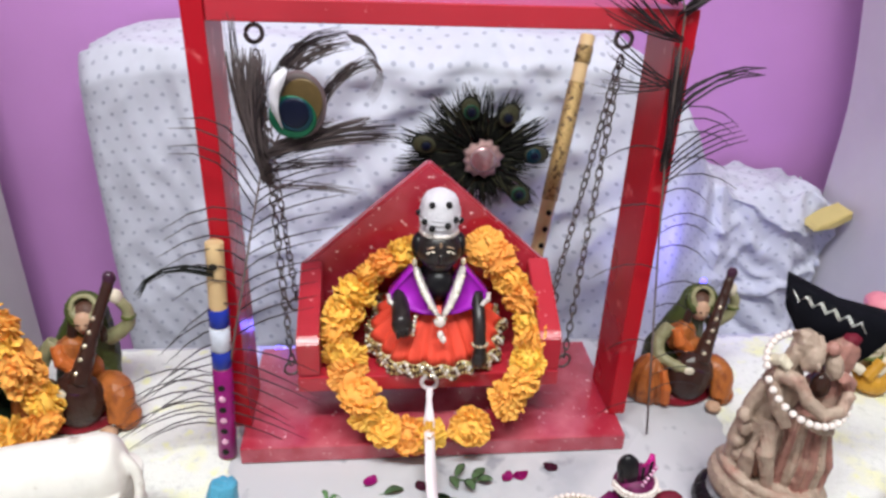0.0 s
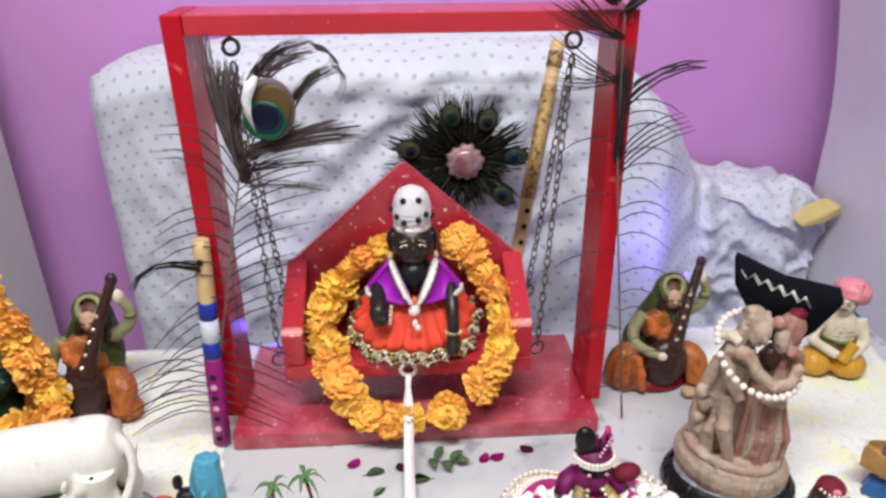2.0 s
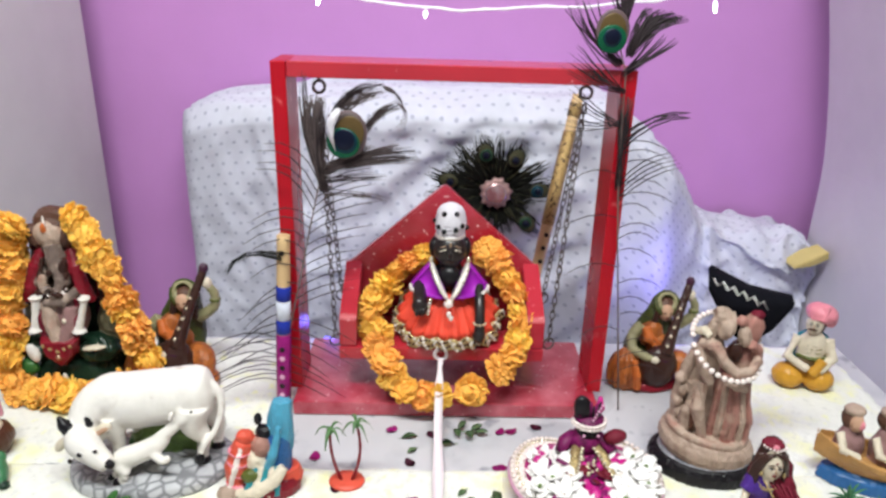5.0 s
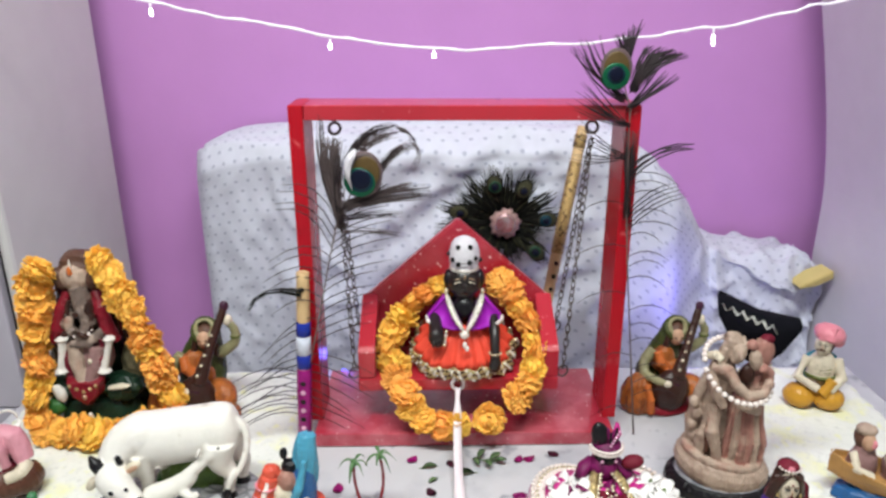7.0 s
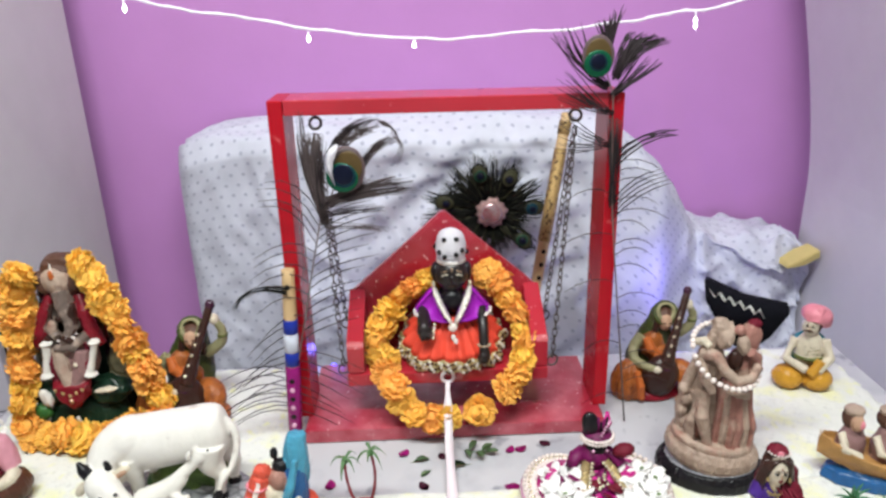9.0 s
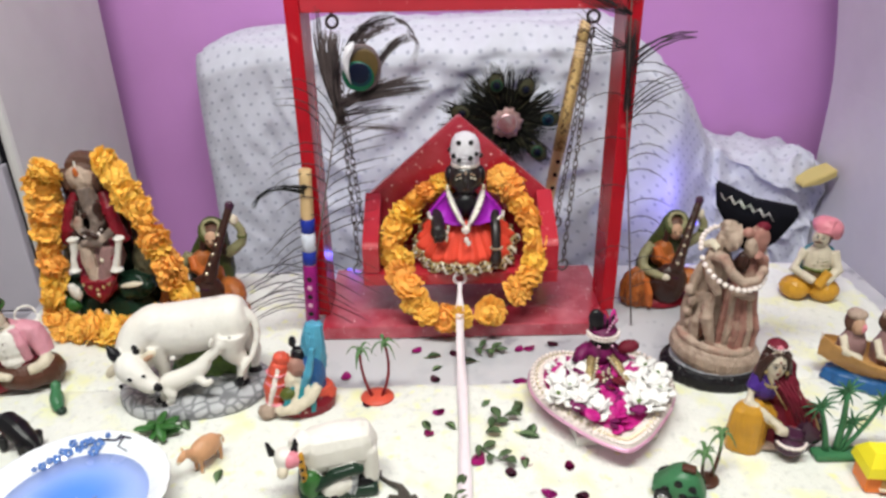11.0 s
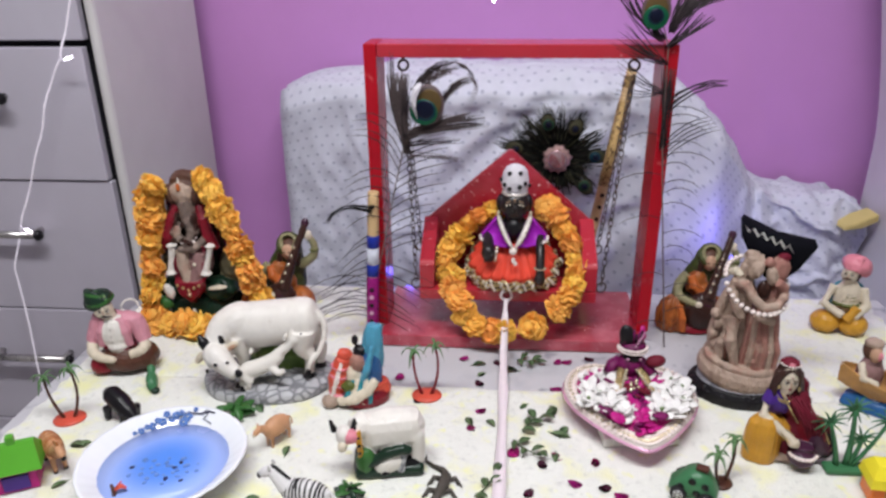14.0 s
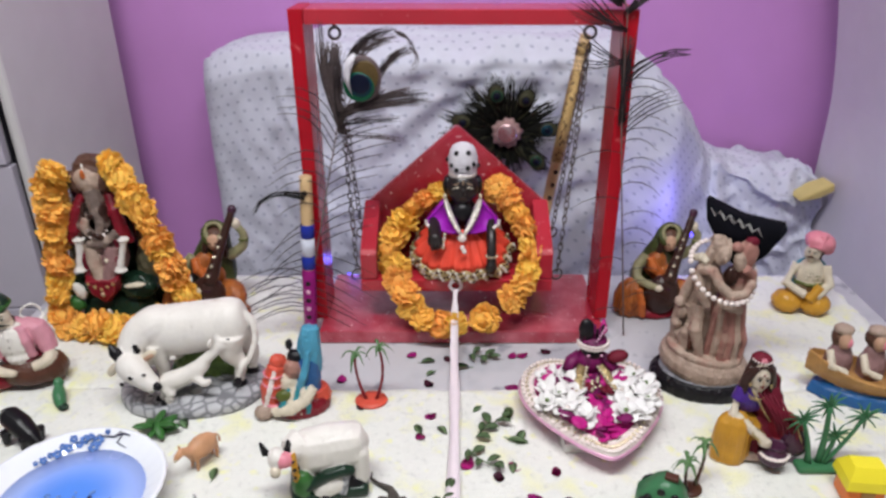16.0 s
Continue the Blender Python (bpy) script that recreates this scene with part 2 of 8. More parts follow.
    "brown": mat("brown_painted_resin", (0.085, 0.032, 0.02), 0.35, vary=0.35, scale=80),
    "hair": mat("brown_hair_paint", (0.10, 0.045, 0.03), 0.5, vary=0.25),
    "plum": mat("plum_painted_wood", (0.055, 0.018, 0.04), 0.25, vary=0.3, scale=80),
    "rust": mat("rust_orange_paint", (0.52, 0.13, 0.03), 0.4, vary=0.25, scale=70),
    "crimson": mat("crimson_paint", (0.20, 0.008, 0.018), 0.35, vary=0.25, scale=80),
    "coral": mat("coral_red_paint", (0.62, 0.085, 0.05), 0.35, vary=0.25, scale=80),
    "pink": mat("pink_paint", (0.72, 0.24, 0.30), 0.4, vary=0.15, scale=70),
    "dullpink": mat("faded_pink_paint", (0.62, 0.27, 0.33), 0.45, vary=0.18, scale=70),
    "hotpink": mat("hot_pink_satin", (0.48, 0.012, 0.20), 0.4, vary=0.25, scale=80),
    "dustyrose": mat("dusty_rose_stone", (0.36, 0.18, 0.14), 0.55, vary=0.2, scale=70, bump=0.3),
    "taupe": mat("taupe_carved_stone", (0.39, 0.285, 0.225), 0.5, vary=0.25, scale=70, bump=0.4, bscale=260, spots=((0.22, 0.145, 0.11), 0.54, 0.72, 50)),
    "teal_cloth": mat("teal_paint", (0.02, 0.22, 0.26), 0.4, vary=0.2),
    "skyblue": mat("sky_blue_paint", (0.07, 0.30, 0.44), 0.3, vary=0.3, scale=50),
    "deepblue": mat("deep_blue_paint", (0.018, 0.10, 0.28), 0.3, vary=0.3, scale=50),
    "violet": mat("violet_paint", (0.06, 0.02, 0.20), 0.4, vary=0.2),
    "cobble": paving("grey_cobble_paint", (0.44, 0.44, 0.46), (0.20, 0.20, 0.215), 66.0),
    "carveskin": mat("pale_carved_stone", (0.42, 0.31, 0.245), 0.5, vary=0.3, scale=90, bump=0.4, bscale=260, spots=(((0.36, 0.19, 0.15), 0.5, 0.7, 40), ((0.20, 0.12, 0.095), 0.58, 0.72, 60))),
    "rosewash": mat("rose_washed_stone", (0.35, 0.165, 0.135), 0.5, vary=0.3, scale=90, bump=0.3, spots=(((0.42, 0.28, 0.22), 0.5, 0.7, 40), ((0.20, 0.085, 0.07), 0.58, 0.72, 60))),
    "darkrust": mat("brown_orange_paint", (0.36, 0.105, 0.025), 0.4, vary=0.35, scale=110, spots=((0.16, 0.04, 0.015), 0.5, 0.7, 90)),
    "darkolive": mat("dark_olive_paint", (0.050, 0.062, 0.016), 0.4, vary=0.4, scale=110, spots=((0.16, 0.17, 0.05), 0.58, 0.75, 70)),
    "khakirock": mat("khaki_painted_rock", (0.17, 0.15, 0.085), 0.5, vary=0.45, scale=110, spots=((0.05, 0.05, 0.035), 0.5, 0.68, 60)),
    "gourd": mat("dark_brown_gourd", (0.040, 0.016, 0.012), 0.3, vary=0.3, scale=60),
    "khaki": mat("khaki_painted_arm", (0.27, 0.25, 0.135), 0.45, vary=0.25, scale=90),
    "elephantgrey": mat("grey_brown_idol_paint", (0.155, 0.112, 0.095), 0.45, vary=0.35, scale=110, spots=((0.36, 0.27, 0.22), 0.52, 0.7, 80)),
    "deepmagenta": mat("dark_magenta_velvet", (0.17, 0.006, 0.085), 0.55, vary=0.35, scale=110, spots=((0.04, 0.003, 0.02), 0.5, 0.7, 60)),
    "sparkle": mat("white_gold_sequin", (0.80, 0.70, 0.52), 0.22, 0.55, vary=0.5, scale=300),
    "oldcobble": mat("dark_grey_stone_paint", (0.30, 0.30, 0.33), 0.45, vary=0.25, scale=40, spots=((0.12, 0.12, 0.14), 0.55, 0.65, 60)),
    "pearl": mat("pearl_bead", (0.80, 0.70, 0.66), 0.2, vary=0.1, coat=0.5),
    "sand": mat("tan_boat_wood", (0.46, 0.24, 0.08), 0.45, vary=0.25, scale=60),
    "mauvebrown": mat("mauve_brown_paint", (0.27, 0.15, 0.145), 0.45, vary=0.25, scale=70),
    "yellowtoy": mat("yellow_toy_plastic", (0.88, 0.74, 0.04), 0.35, vary=0.05),
    "orangetoy": mat("orange_toy_plastic", (0.85, 0.20, 0.03), 0.35, vary=0.08),
    "truckbrown": mat("brown_orange_plastic", (0.32, 0.10, 0.02), 0.3, vary=0.1),
    "lilactoy": mat("lilac_car_paint", (0.52, 0.13, 0.52), 0.25, vary=0.06, coat=0.4),
    "tyre": mat("black_toy_tyre", (0.015, 0.015, 0.016), 0.6, vary=0.2),
    "rim": mat("silver_toy_rim", (0.62, 0.62, 0.64), 0.3, 0.5, vary=0.1),
    "glassdark": mat("dark_toy_window", (0.03, 0.02, 0.05), 0.12, vary=0.1),
    "dish": mat("white_glass_dish", (0.82, 0.84, 0.88), 0.12, vary=0.02, coat=0.5),
    "print": mat("blue_flower_print", (0.12, 0.24, 0.58), 0.3, vary=0.3, scale=150),
    "twig": mat("dark_twig_print", (0.02, 0.02, 0.06), 0.3),
    "petal": mat("magenta_rose_petal", (0.36, 0.008, 0.15), 0.5, vary=0.35, scale=120, random_hue=0.015),
    "darkpetal": mat("wilted_dark_petal", (0.055, 0.006, 0.022), 0.55, vary=0.4, scale=120),
    "leaf": mat("green_tulsi_leaf", (0.15, 0.24, 0.115), 0.5, vary=0.35, scale=120, random_hue=0.02),
    "bulb": mat("lit_led_bulb", (0.92, 0.86, 1.0), 0.3, emit=7.0),
    "bluebulb": mat("lit_blue_led", (0.12, 0.09, 1.0), 0.3, emit=3.0),
    # The cord is no lamp; a faint emission is added to its white.
    "cord": mat("faint_glow_white_cord", (0.82, 0.78, 0.86), 0.4, vary=0.05, emit=0.25),
    "foam": mat("yellow_foam_block", (0.62, 0.50, 0.20), 0.8, vary=0.1, bump=0.4),
    "stripewhite": mat("zebra_white", (0.72, 0.70, 0.70), 0.4, vary=0.08),
    "lizard": mat("grey_brown_reptile_rubber", (0.075, 0.065, 0.055), 0.5, vary=0.35, scale=150, bump=0.5, bscale=600),
    "lizardgrey": mat("grey_green_reptile_rubber", (0.17, 0.21, 0.22), 0.5, vary=0.3, scale=150, bump=0.5),
    "tan": mat("tan_brown_toy", (0.58, 0.30, 0.16), 0.45, vary=0.25, scale=80),
    "flowerwhite": mat("white_fabric_flower", (0.82, 0.80, 0.78), 0.7, vary=0.1, scale=120),
    "tubeglow": mat("lit_tube_diffuser", (1.0, 0.97, 0.95), 0.4, emit=4.0),
}
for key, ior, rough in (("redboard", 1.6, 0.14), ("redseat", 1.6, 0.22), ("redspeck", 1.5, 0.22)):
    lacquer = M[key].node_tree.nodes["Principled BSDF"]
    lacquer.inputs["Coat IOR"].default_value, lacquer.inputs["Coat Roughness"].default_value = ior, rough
water = mat("blue_dyed_water", (0.09, 0.26, 0.80), 0.16, vary=0.12, scale=10, coarse=14, spec=0.25)
M["water"] = water


def deepen(m, shallow, radius):
    """Water over a white dish: paler where it grows shallow towards the rim."""
    n, l = m.node_tree.nodes, m.node_tree.links
    shader = n["Principled BSDF"]
    src = shader.inputs["Base Color"].links[0].from_socket
    co = n.new("ShaderNodeTexCoord")
    ln = n.new("ShaderNodeVectorMath")
    ln.operation = "LENGTH"
    l.new(co.outputs["Object"], ln.inputs[0])
    k = n.new("ShaderNodeMapRange")
    k.interpolation_type = "SMOOTHSTEP"
    k.inputs["From Min"].default_value, k.inputs["From Max"].default_value = radius * 0.45, radius * 1.15
    l.new(ln.outputs["Value"], k.inputs["Value"])
    mix = n.new("ShaderNodeMixRGB")
    mix.inputs["Color2"].default_value = (*shallow, 1)
    l.new(k.outputs[0], mix.inputs["Fac"])
    l.new(src, mix.inputs["Color1"])
    l.new(mix.outputs[0], shader.inputs["Base Color"])


deepen(water, (0.36, 0.48, 0.90), 0.0640)


# ---- shape tools ----
from mathutils.bvhtree import BVHTree


class Shape:
    """One mesh made of several closed forms, each with its own material."""

    def __init__(self):
        self.bm, self.slots = bmesh.new(), []
        self.uv = None

    def slot(self, key):
        if key not in self.slots:
            self.slots.append(key)
        return self.slots.index(key)

    def paint(self, faces, key, smooth=True):
        i = self.slot(key)
        for f in faces:
            f.material_index, f.smooth = i, smooth
        return self

    def hull(self, key, rings, cap=True, smooth=True, closed=False):
        """A skin over rings of equal length, given as lists of points."""
        vs = [[self.bm.verts.new(p) for p in r] for r in rings]
        faces, k = [], len(vs[0])
        pairs = list(zip(vs, vs[1:])) + ([(vs[-1], vs[0])] if closed else [])
        for a, b in pairs:
            for i in range(k):
                faces.append(self.bm.faces.new((a[i], a[(i + 1) % k], b[(i + 1) % k], b[i])))
        if cap and not closed:
            faces.append(self.bm.faces.new(list(reversed(vs[0]))))
            faces.append(self.bm.faces.new(vs[-1]))
        return self.paint(faces, key, smooth)

    def box(self, key, c, s, turn=(0, 0, 0), bevel=0.0, taper=1.0):
        m = pose(*c, *turn)
        r = bmesh.ops.create_cube(self.bm, size=1.0)
        vs = r["verts"]
        for v in vs:
            k = taper if v.co.z > 0 else 1.0
            v.co = m @ Vector((v.co.x * s[0] * k, v.co.y * s[1] * k, v.co.z * s[2]))
        faces = {f for v in vs for f in v.link_faces}
        if bevel:
            i = self.slot(key)
            for f in faces:
                f.material_index = i
            edges = {e for v in vs for e in v.link_edges}
            out = bmesh.ops.bevel(self.bm, geom=list(edges), offset=bevel, segments=2, affect="EDGES", profile=0.5)
            faces = set(out["faces"]) | {f for f in faces if f.is_valid}
        return self.paint([f for f in faces if f.is_valid], key, False)

    def ell(self, key, c, r, turn=(0, 0, 0), seg=14, rough=0.0):
        """An egg-like form with radii r; rough roughens it."""
        m = pose(*c, *turn)
        rings = []
        rows = max(6, seg * 2 // 3)
        top = self.bm.verts.new(m @ Vector((0, 0, r[2])))
        low = self.bm.verts.new(m @ Vector((0, 0, -r[2])))
        for j in range(1, rows):
            a = math.pi * j / rows
            ring = []
            for i in range(seg):
                b = 2 * math.pi * i / seg
                p = Vector((r[0] * math.sin(a) * math.cos(b), r[1] * math.sin(a) * math.sin(b), r[2] * math.cos(a)))
                if rough:
                    p *= 1 + rough * noise.noise(p * 90 + Vector(c) * 70)
                ring.append(self.bm.verts.new(m @ p))
            rings.append(ring)
        faces = []
        for i in range(seg):
            j = (i + 1) % seg
            faces.append(self.bm.faces.new((top, rings[0][i], rings[0][j])))
            faces.append(self.bm.faces.new((low, rings[-1][j], rings[-1][i])))
            for a, b in zip(rings, rings[1:]):
                faces.append(self.bm.faces.new((a[i], b[i], b[j], a[j])))
        return self.paint(faces, key)

    def lathe(self, key, c, profile, seg=24, turn=(0, 0, 0), squash=1.0, smooth=True, cap=True, wave=None):
        """Turned form: profile of (radius, height); wave(angle) scales the radius."""
        m = pose(*c, *turn)
        rings = []
        for rad, z in profile:
            rings.append([m @ Vector(((wave(a) if wave else 1) * rad * math.cos(a), (wave(a) if wave else 1) * rad * math.sin(a) * squash, z))
                          for a in (2 * math.pi * i / seg for i in range(seg))])
        return self.hull(key, rings, cap, smooth)

    def tube(self, key, pts, radii, seg=8, closed=False, flat=1.0):
        """A round bar along points; radii one number or one for each point."""
        pts = [Vector(p) for p in pts]
        if isinstance(radii, (int, float)):
            radii = [radii] * len(pts)
        rings, up = [], Vector((0.13, 0.21, 0.97))
        k = len(pts)
        for i, p in enumerate(pts):
            d = (pts[(i + 1) % k] - pts[i - 1]) if closed else (pts[min(i + 1, k - 1)] - pts[max(i - 1, 0)])
            d = d.normalized() if d.length > 1e-9 else Vector((0, 0, 1))
            s = d.cross(up)
            if s.length < 1e-3:
                s = d.cross(Vector((1, 0.1, 0)))
            s.normalize()
            t = s.cross(d).normalized()
            rings.append([p + radii[i] * (math.cos(a) * s + math.sin(a) * t * flat) for a in (2 * math.pi * j / seg for j in range(seg))])
        return self.hull(key, rings, True, True, closed)

    def torus(self, key, c, big, small, turn=(0, 0, 0), seg=16, ring=6, squash=1.0):
        m = pose(*c, *turn)
        pts = [m @ Vector((big * math.cos(a), big * math.sin(a) * squash, 0)) for a in (2 * math.pi * i / seg for i in range(seg))]
        return self.tube(key, pts, small, ring, True)

    def slab(self, key, outline, y0, y1, smooth=False):
        """An outline in x, z pushed from y0 to y1."""
        return self.hull(key, [[(x, y0, z) for x, z in outline], [(x, y1, z) for x, z in outline]], True, smooth)

    def sheet(self, key, fn, nu, nv, smooth=True, uv=None):
        vs = [[self.bm.verts.new(fn(i / nu, j / nv)) for j in range(nv + 1)] for i in range(nu + 1)]
        faces = []
        lay = self.bm.loops.layers.uv.verify() if uv else None
        for i in range(nu):
            for j in range(nv):
                f = self.bm.faces.new((vs[i][j], vs[i + 1][j], vs[i + 1][j + 1], vs[i][j + 1]))
                faces.append(f)
                if uv:
                    for loop, (a, b) in zip(f.loops, ((i, j), (i + 1, j), (i + 1, j + 1), (i, j + 1))):
                        loop[lay].uv = uv(a / nu, b / nv)
        return self.paint(faces, key, smooth)

    def done(self, name, parent=None, label="", flip=True):
        if flip:
            bmesh.ops.recalc_face_normals(self.bm, faces=self.bm.faces[:])
        me = bpy.data.meshes.new(name)
        self.bm.to_mesh(me)
        self.bm.free()
        for key in self.slots:
            me.materials.append(M[key])
        ob = new(name, me)
        if parent:
            ob.parent = parent
        if label:
            ob["label"] = label
        return ob


def fuse(s, name, voxel=0.0011, carve=0.00045, grain=150.0, smooth=5, over=None):
    """Melts a Shape's forms into one cast body, keeps the paint of the nearest form and carves fine folds; over is laid on crisp."""
    bmesh.ops.recalc_face_normals(s.bm, faces=s.bm.faces[:])
    s.bm.faces.ensure_lookup_table()
    tree = BVHTree.FromBMesh(s.bm)
    paint = [f.material_index for f in s.bm.faces]
    raw = bpy.data.meshes.new("clay")
    s.bm.to_mesh(raw)
    s.bm.free()
    tmp = new("clay", raw)
    mod = tmp.modifiers.new("melt", "REMESH")
    mod.mode, mod.voxel_size, mod.adaptivity = "VOXEL", voxel, 0.0
    bpy.context.view_layer.update()
    me = bpy.data.meshes.new_from_object(tmp.evaluated_get(bpy.context.evaluated_depsgraph_get()))
    bpy.data.objects.remove(tmp)
    bpy.data.meshes.remove(raw)
    me.name = name
    bm = bmesh.new()
    bm.from_mesh(me)
    for f in bm.faces:
        hit = tree.find_nearest(f.calc_center_median())
        f.material_index, f.smooth = paint[hit[2]], True
    for _ in range(smooth):
        bmesh.ops.smooth_vert(bm, verts=bm.verts[:], factor=0.5, use_axis_x=True, use_axis_y=True, use_axis_z=True)
    bm.normal_update()
    for v in bm.verts:
        p = v.co
        k = 1 - abs(noise.noise(Vector((p.x * grain, p.y * grain, p.z * grain * 0.35)))) * 2
        v.co = p + v.normal * carve * (k - 0.6 + 0.7 * noise.noise(p * grain * 2.3))
    if over:
        for f in over.bm.faces:
            f.material_index = s.slot(over.slots[f.material_index])
        bmesh.ops.recalc_face_normals(over.bm, faces=over.bm.faces[:])
        fine = bpy.data.meshes.new("paintwork")
        over.bm.to_mesh(fine)
        over.bm.free()
        bm.from_mesh(fine)
        bpy.data.meshes.remove(fine)
    me.materials.clear()
    for key in s.slots:
        me.materials.append(M[key])
    bm.to_mesh(me)
    bm.free()
    return new(name, me)


def painted_face(o, c, w, turn=0.0, lips="crimson", brow="hair"):
    """Eyes, brows, lids and lips laid on a small cast face: c is the bridge of the nose, w half the width between the eyes' outer corners."""
    m = pose(*c, 0, 0, turn)
    for k in (-1, 1):
        e = m @ Vector((k * w * 0.56, w * 0.10, 0))
        o.ell("white", e, (w * 0.34, w * 0.10, w * 0.15), (0, k * 6, turn), seg=9)
        o.ell("black", m @ Vector((k * w * 0.54, 0.0, 0)), (w * 0.15, w * 0.07, w * 0.15), seg=8)
        o.tube("black", [m @ Vector((k * w * x, w * y, w * z)) for x, y, z in ((0.22, 0.02, 0.06), (0.55, 0.0, 0.20), (0.92, 0.16, 0.04))], w * 0.055, 5)
        o.tube(brow, [m @ Vector((k * w * x, w * y, w * z)) for x, y, z in ((0.16, 0.0, 0.42), (0.55, 0.0, 0.58), (0.98, 0.20, 0.36))], [w * 0.05, w * 0.08, w * 0.04], 5)
    o.tube("skin", [m @ Vector((0.10 * w * x, -w * y, w * z)) for x, y, z in ((0, 0.02, 0.2), (0, 0.22, -0.45), (0, 0.10, -0.62))], [w * 0.06, w * 0.12, w * 0.10], 6)
    o.tube(lips, [m @ Vector((w * x, w * y, w * z)) for x, y, z in ((-0.34, 0.10, -1.02), (0, -0.03, -1.00), (0.34, 0.10, -1.02))], [w * 0.05, w * 0.12, w * 0.05], 6)
    o.tube(lips, [m @ Vector((w * x, w * y, w * z)) for x, y, z in ((-0.24, 0.10, -1.10), (0, -0.02, -1.18), (0.24, 0.10, -1.10))], [w * 0.04, w * 0.10, w * 0.04], 6)


def thing(name, place, label, category, group="", kind="", turn=(0, 0, 0), scale=1.0):
    ob = new(name)
    ob.empty_display_size = 0.02
    ob.matrix_world = pose(*place, *turn) @ Matrix.Scale(scale, 4)
    return tagged(ob, label, category, group, kind)


def set_at(ob, place, turn=(0, 0, 0), scale=1.0):
    ob.matrix_world = pose(*place, *turn) @ Matrix.Scale(scale, 4)
    return ob


def arc(a, b, n=8, sag=(0, 0, 0)):
    a, b, s = Vector(a), Vector(b), Vector(sag)
    return [a.lerp(b, i / n) + s * 4 * (i / n) * (1 - i / n) for i in range(n + 1)]


def loft(s, key, pts, radii, seg, flat):
    """A tube drawn smoothly through its points."""
    p, fine, fat = [Vector(q) for q in pts], [], []
    n = len(p)
    for i in range(n - 1):
        a, b, c, d = max(i - 1, 0), i, i + 1, min(i + 2, n - 1)
        for j in range(6):
            u = j / 6
            w = (-0.5 * u + u * u - 0.5 * u ** 3, 1 - 2.5 * u * u + 1.5 * u ** 3, 0.5 * u + 2 * u * u - 1.5 * u ** 3, -0.5 * u * u + 0.5 * u ** 3)
            fine.append(p[a] * w[0] + p[b] * w[1] + p[c] * w[2] + p[d] * w[3])
            fat.append(radii[a] * w[0] + radii[b] * w[1] + radii[c] * w[2] + radii[d] * w[3])
    s.tube(key, fine + [p[-1]], fat + [radii[-1]], seg, flat=flat)


rnd = random.Random(7)

# ---- the room ----
FLOOR, TOP = -0.62, 1.75
BACK = 0.63
s = Shape(); s.box("floor", (0, -0.9, FLOOR - 0.05), (4.2, 4.2, 0.1)); tagged(s.done("floor"), "beige tiled floor under the table", "floor", kind="structure")
# The ceiling is out of view, added to bounce light down.
s = Shape(); s.box("ceil", (0, -0.9, TOP + 0.05), (4.2, 4.2, 0.1)); tagged(s.done("ceiling"), "unseen white ceiling added to bounce light down", "ceiling", kind="structure")
# South, east and west walls are unseen and close the room for bounced light.
for nm, c, sz, key, lab in (
        ("wall_north", (0, BACK + 0.05, 0.565), (3.4, 0.1, 2.37), "wall", "lilac painted wall behind the altar table"),
        ("wall_south", (0, -2.55, 0.565), (3.4, 0.1, 2.37), "plaster", "unseen pale wall added to bounce light"),
        ("wall_east", (1.65, -0.96, 0.565), (0.1, 3.08, 2.37), "plaster", "unseen pale side wall added to bounce light"),
        ("wall_west", (-1.65, -0.96, 0.565), (0.1, 3.08, 2.37), "plaster", "unseen pale side wall added to bounce light")):
    s = Shape(); s.box(key, c, sz); tagged(s.done(nm), lab, "wall", kind="structure")

tube_light = thing("ceiling_light", (-0.10, -0.72, 1.75), "long white tube light fixed to the ceiling", "ceiling light")
s = Shape(); s.box("ceil", (0, 0, -0.02), (1.3, 0.2, 0.04), bevel=0.008); s.done("housing", tube_light)
s = Shape(); s.box("tubeglow", (0, 0, -0.055), (1.22, 0.12, 0.026), bevel=0.01); s.done("diffuser", tube_light, "glowing white diffuser")


# ---- cupboards at both sides ----
CF = 0.235
def drawer(parent, z0, z1, x0, x1, y):
    s = Shape()
    s.box("grey", ((x0 + x1) / 2, y, (z0 + z1) / 2), (x1 - x0, 0.018, z1 - z0), bevel=0.002)
    d = s.done("drawer_front", parent)
    s = Shape()
    hx, hz = x1 - 0.222, (z0 + z1) / 2 + 0.034
    s.tube("steel", [(hx - 0.0825, y - 0.036, hz), (hx + 0.0825, y - 0.036, hz)], 0.007, 10)
    for k in (-1, 1):
        s.tube("steel", [(hx + k * 0.07, y - 0.008, hz), (hx + k * 0.07, y - 0.036, hz)], 0.006, 8)
        s.ell("black", (hx + k * 0.0825, y - 0.036, hz), (0.008, 0.010, 0.010))
    s.done("handle", d, "steel bar handle with dark ends")


left = thing("wardrobe", (0.021, 0, 0.012), "grey laminate wardrobe with a stack of drawers and steel bar handles", "wardrobe")
s = Shape()
s.box("grey2", (-0.6905, CF + 0.168, 0.54), (0.018, 0.336, 2.3), (0, 0, -4.4), bevel=0.0075)
s.done("side_panel", left, "warm grey side panel")
s = Shape()
# Near-black colour stands for the shade seen through the drawer gaps.
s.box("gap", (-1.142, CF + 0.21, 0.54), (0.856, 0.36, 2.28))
s.done("carcass", left, "carcass coloured near-black for the shade behind the drawers")
for z0, z1, x1, y in ((-0.60, -0.3515, -0.7200, CF + 0.006), (-0.3485, -0.0945, -0.7200, CF + 0.006), (-0.0915, 0.1615, -0.7200, CF + 0.006), (0.1645, 0.390, -0.7235, CF + 0.002)):
    drawer(left, z0, z1, -1.57, x1, y)
s = Shape()
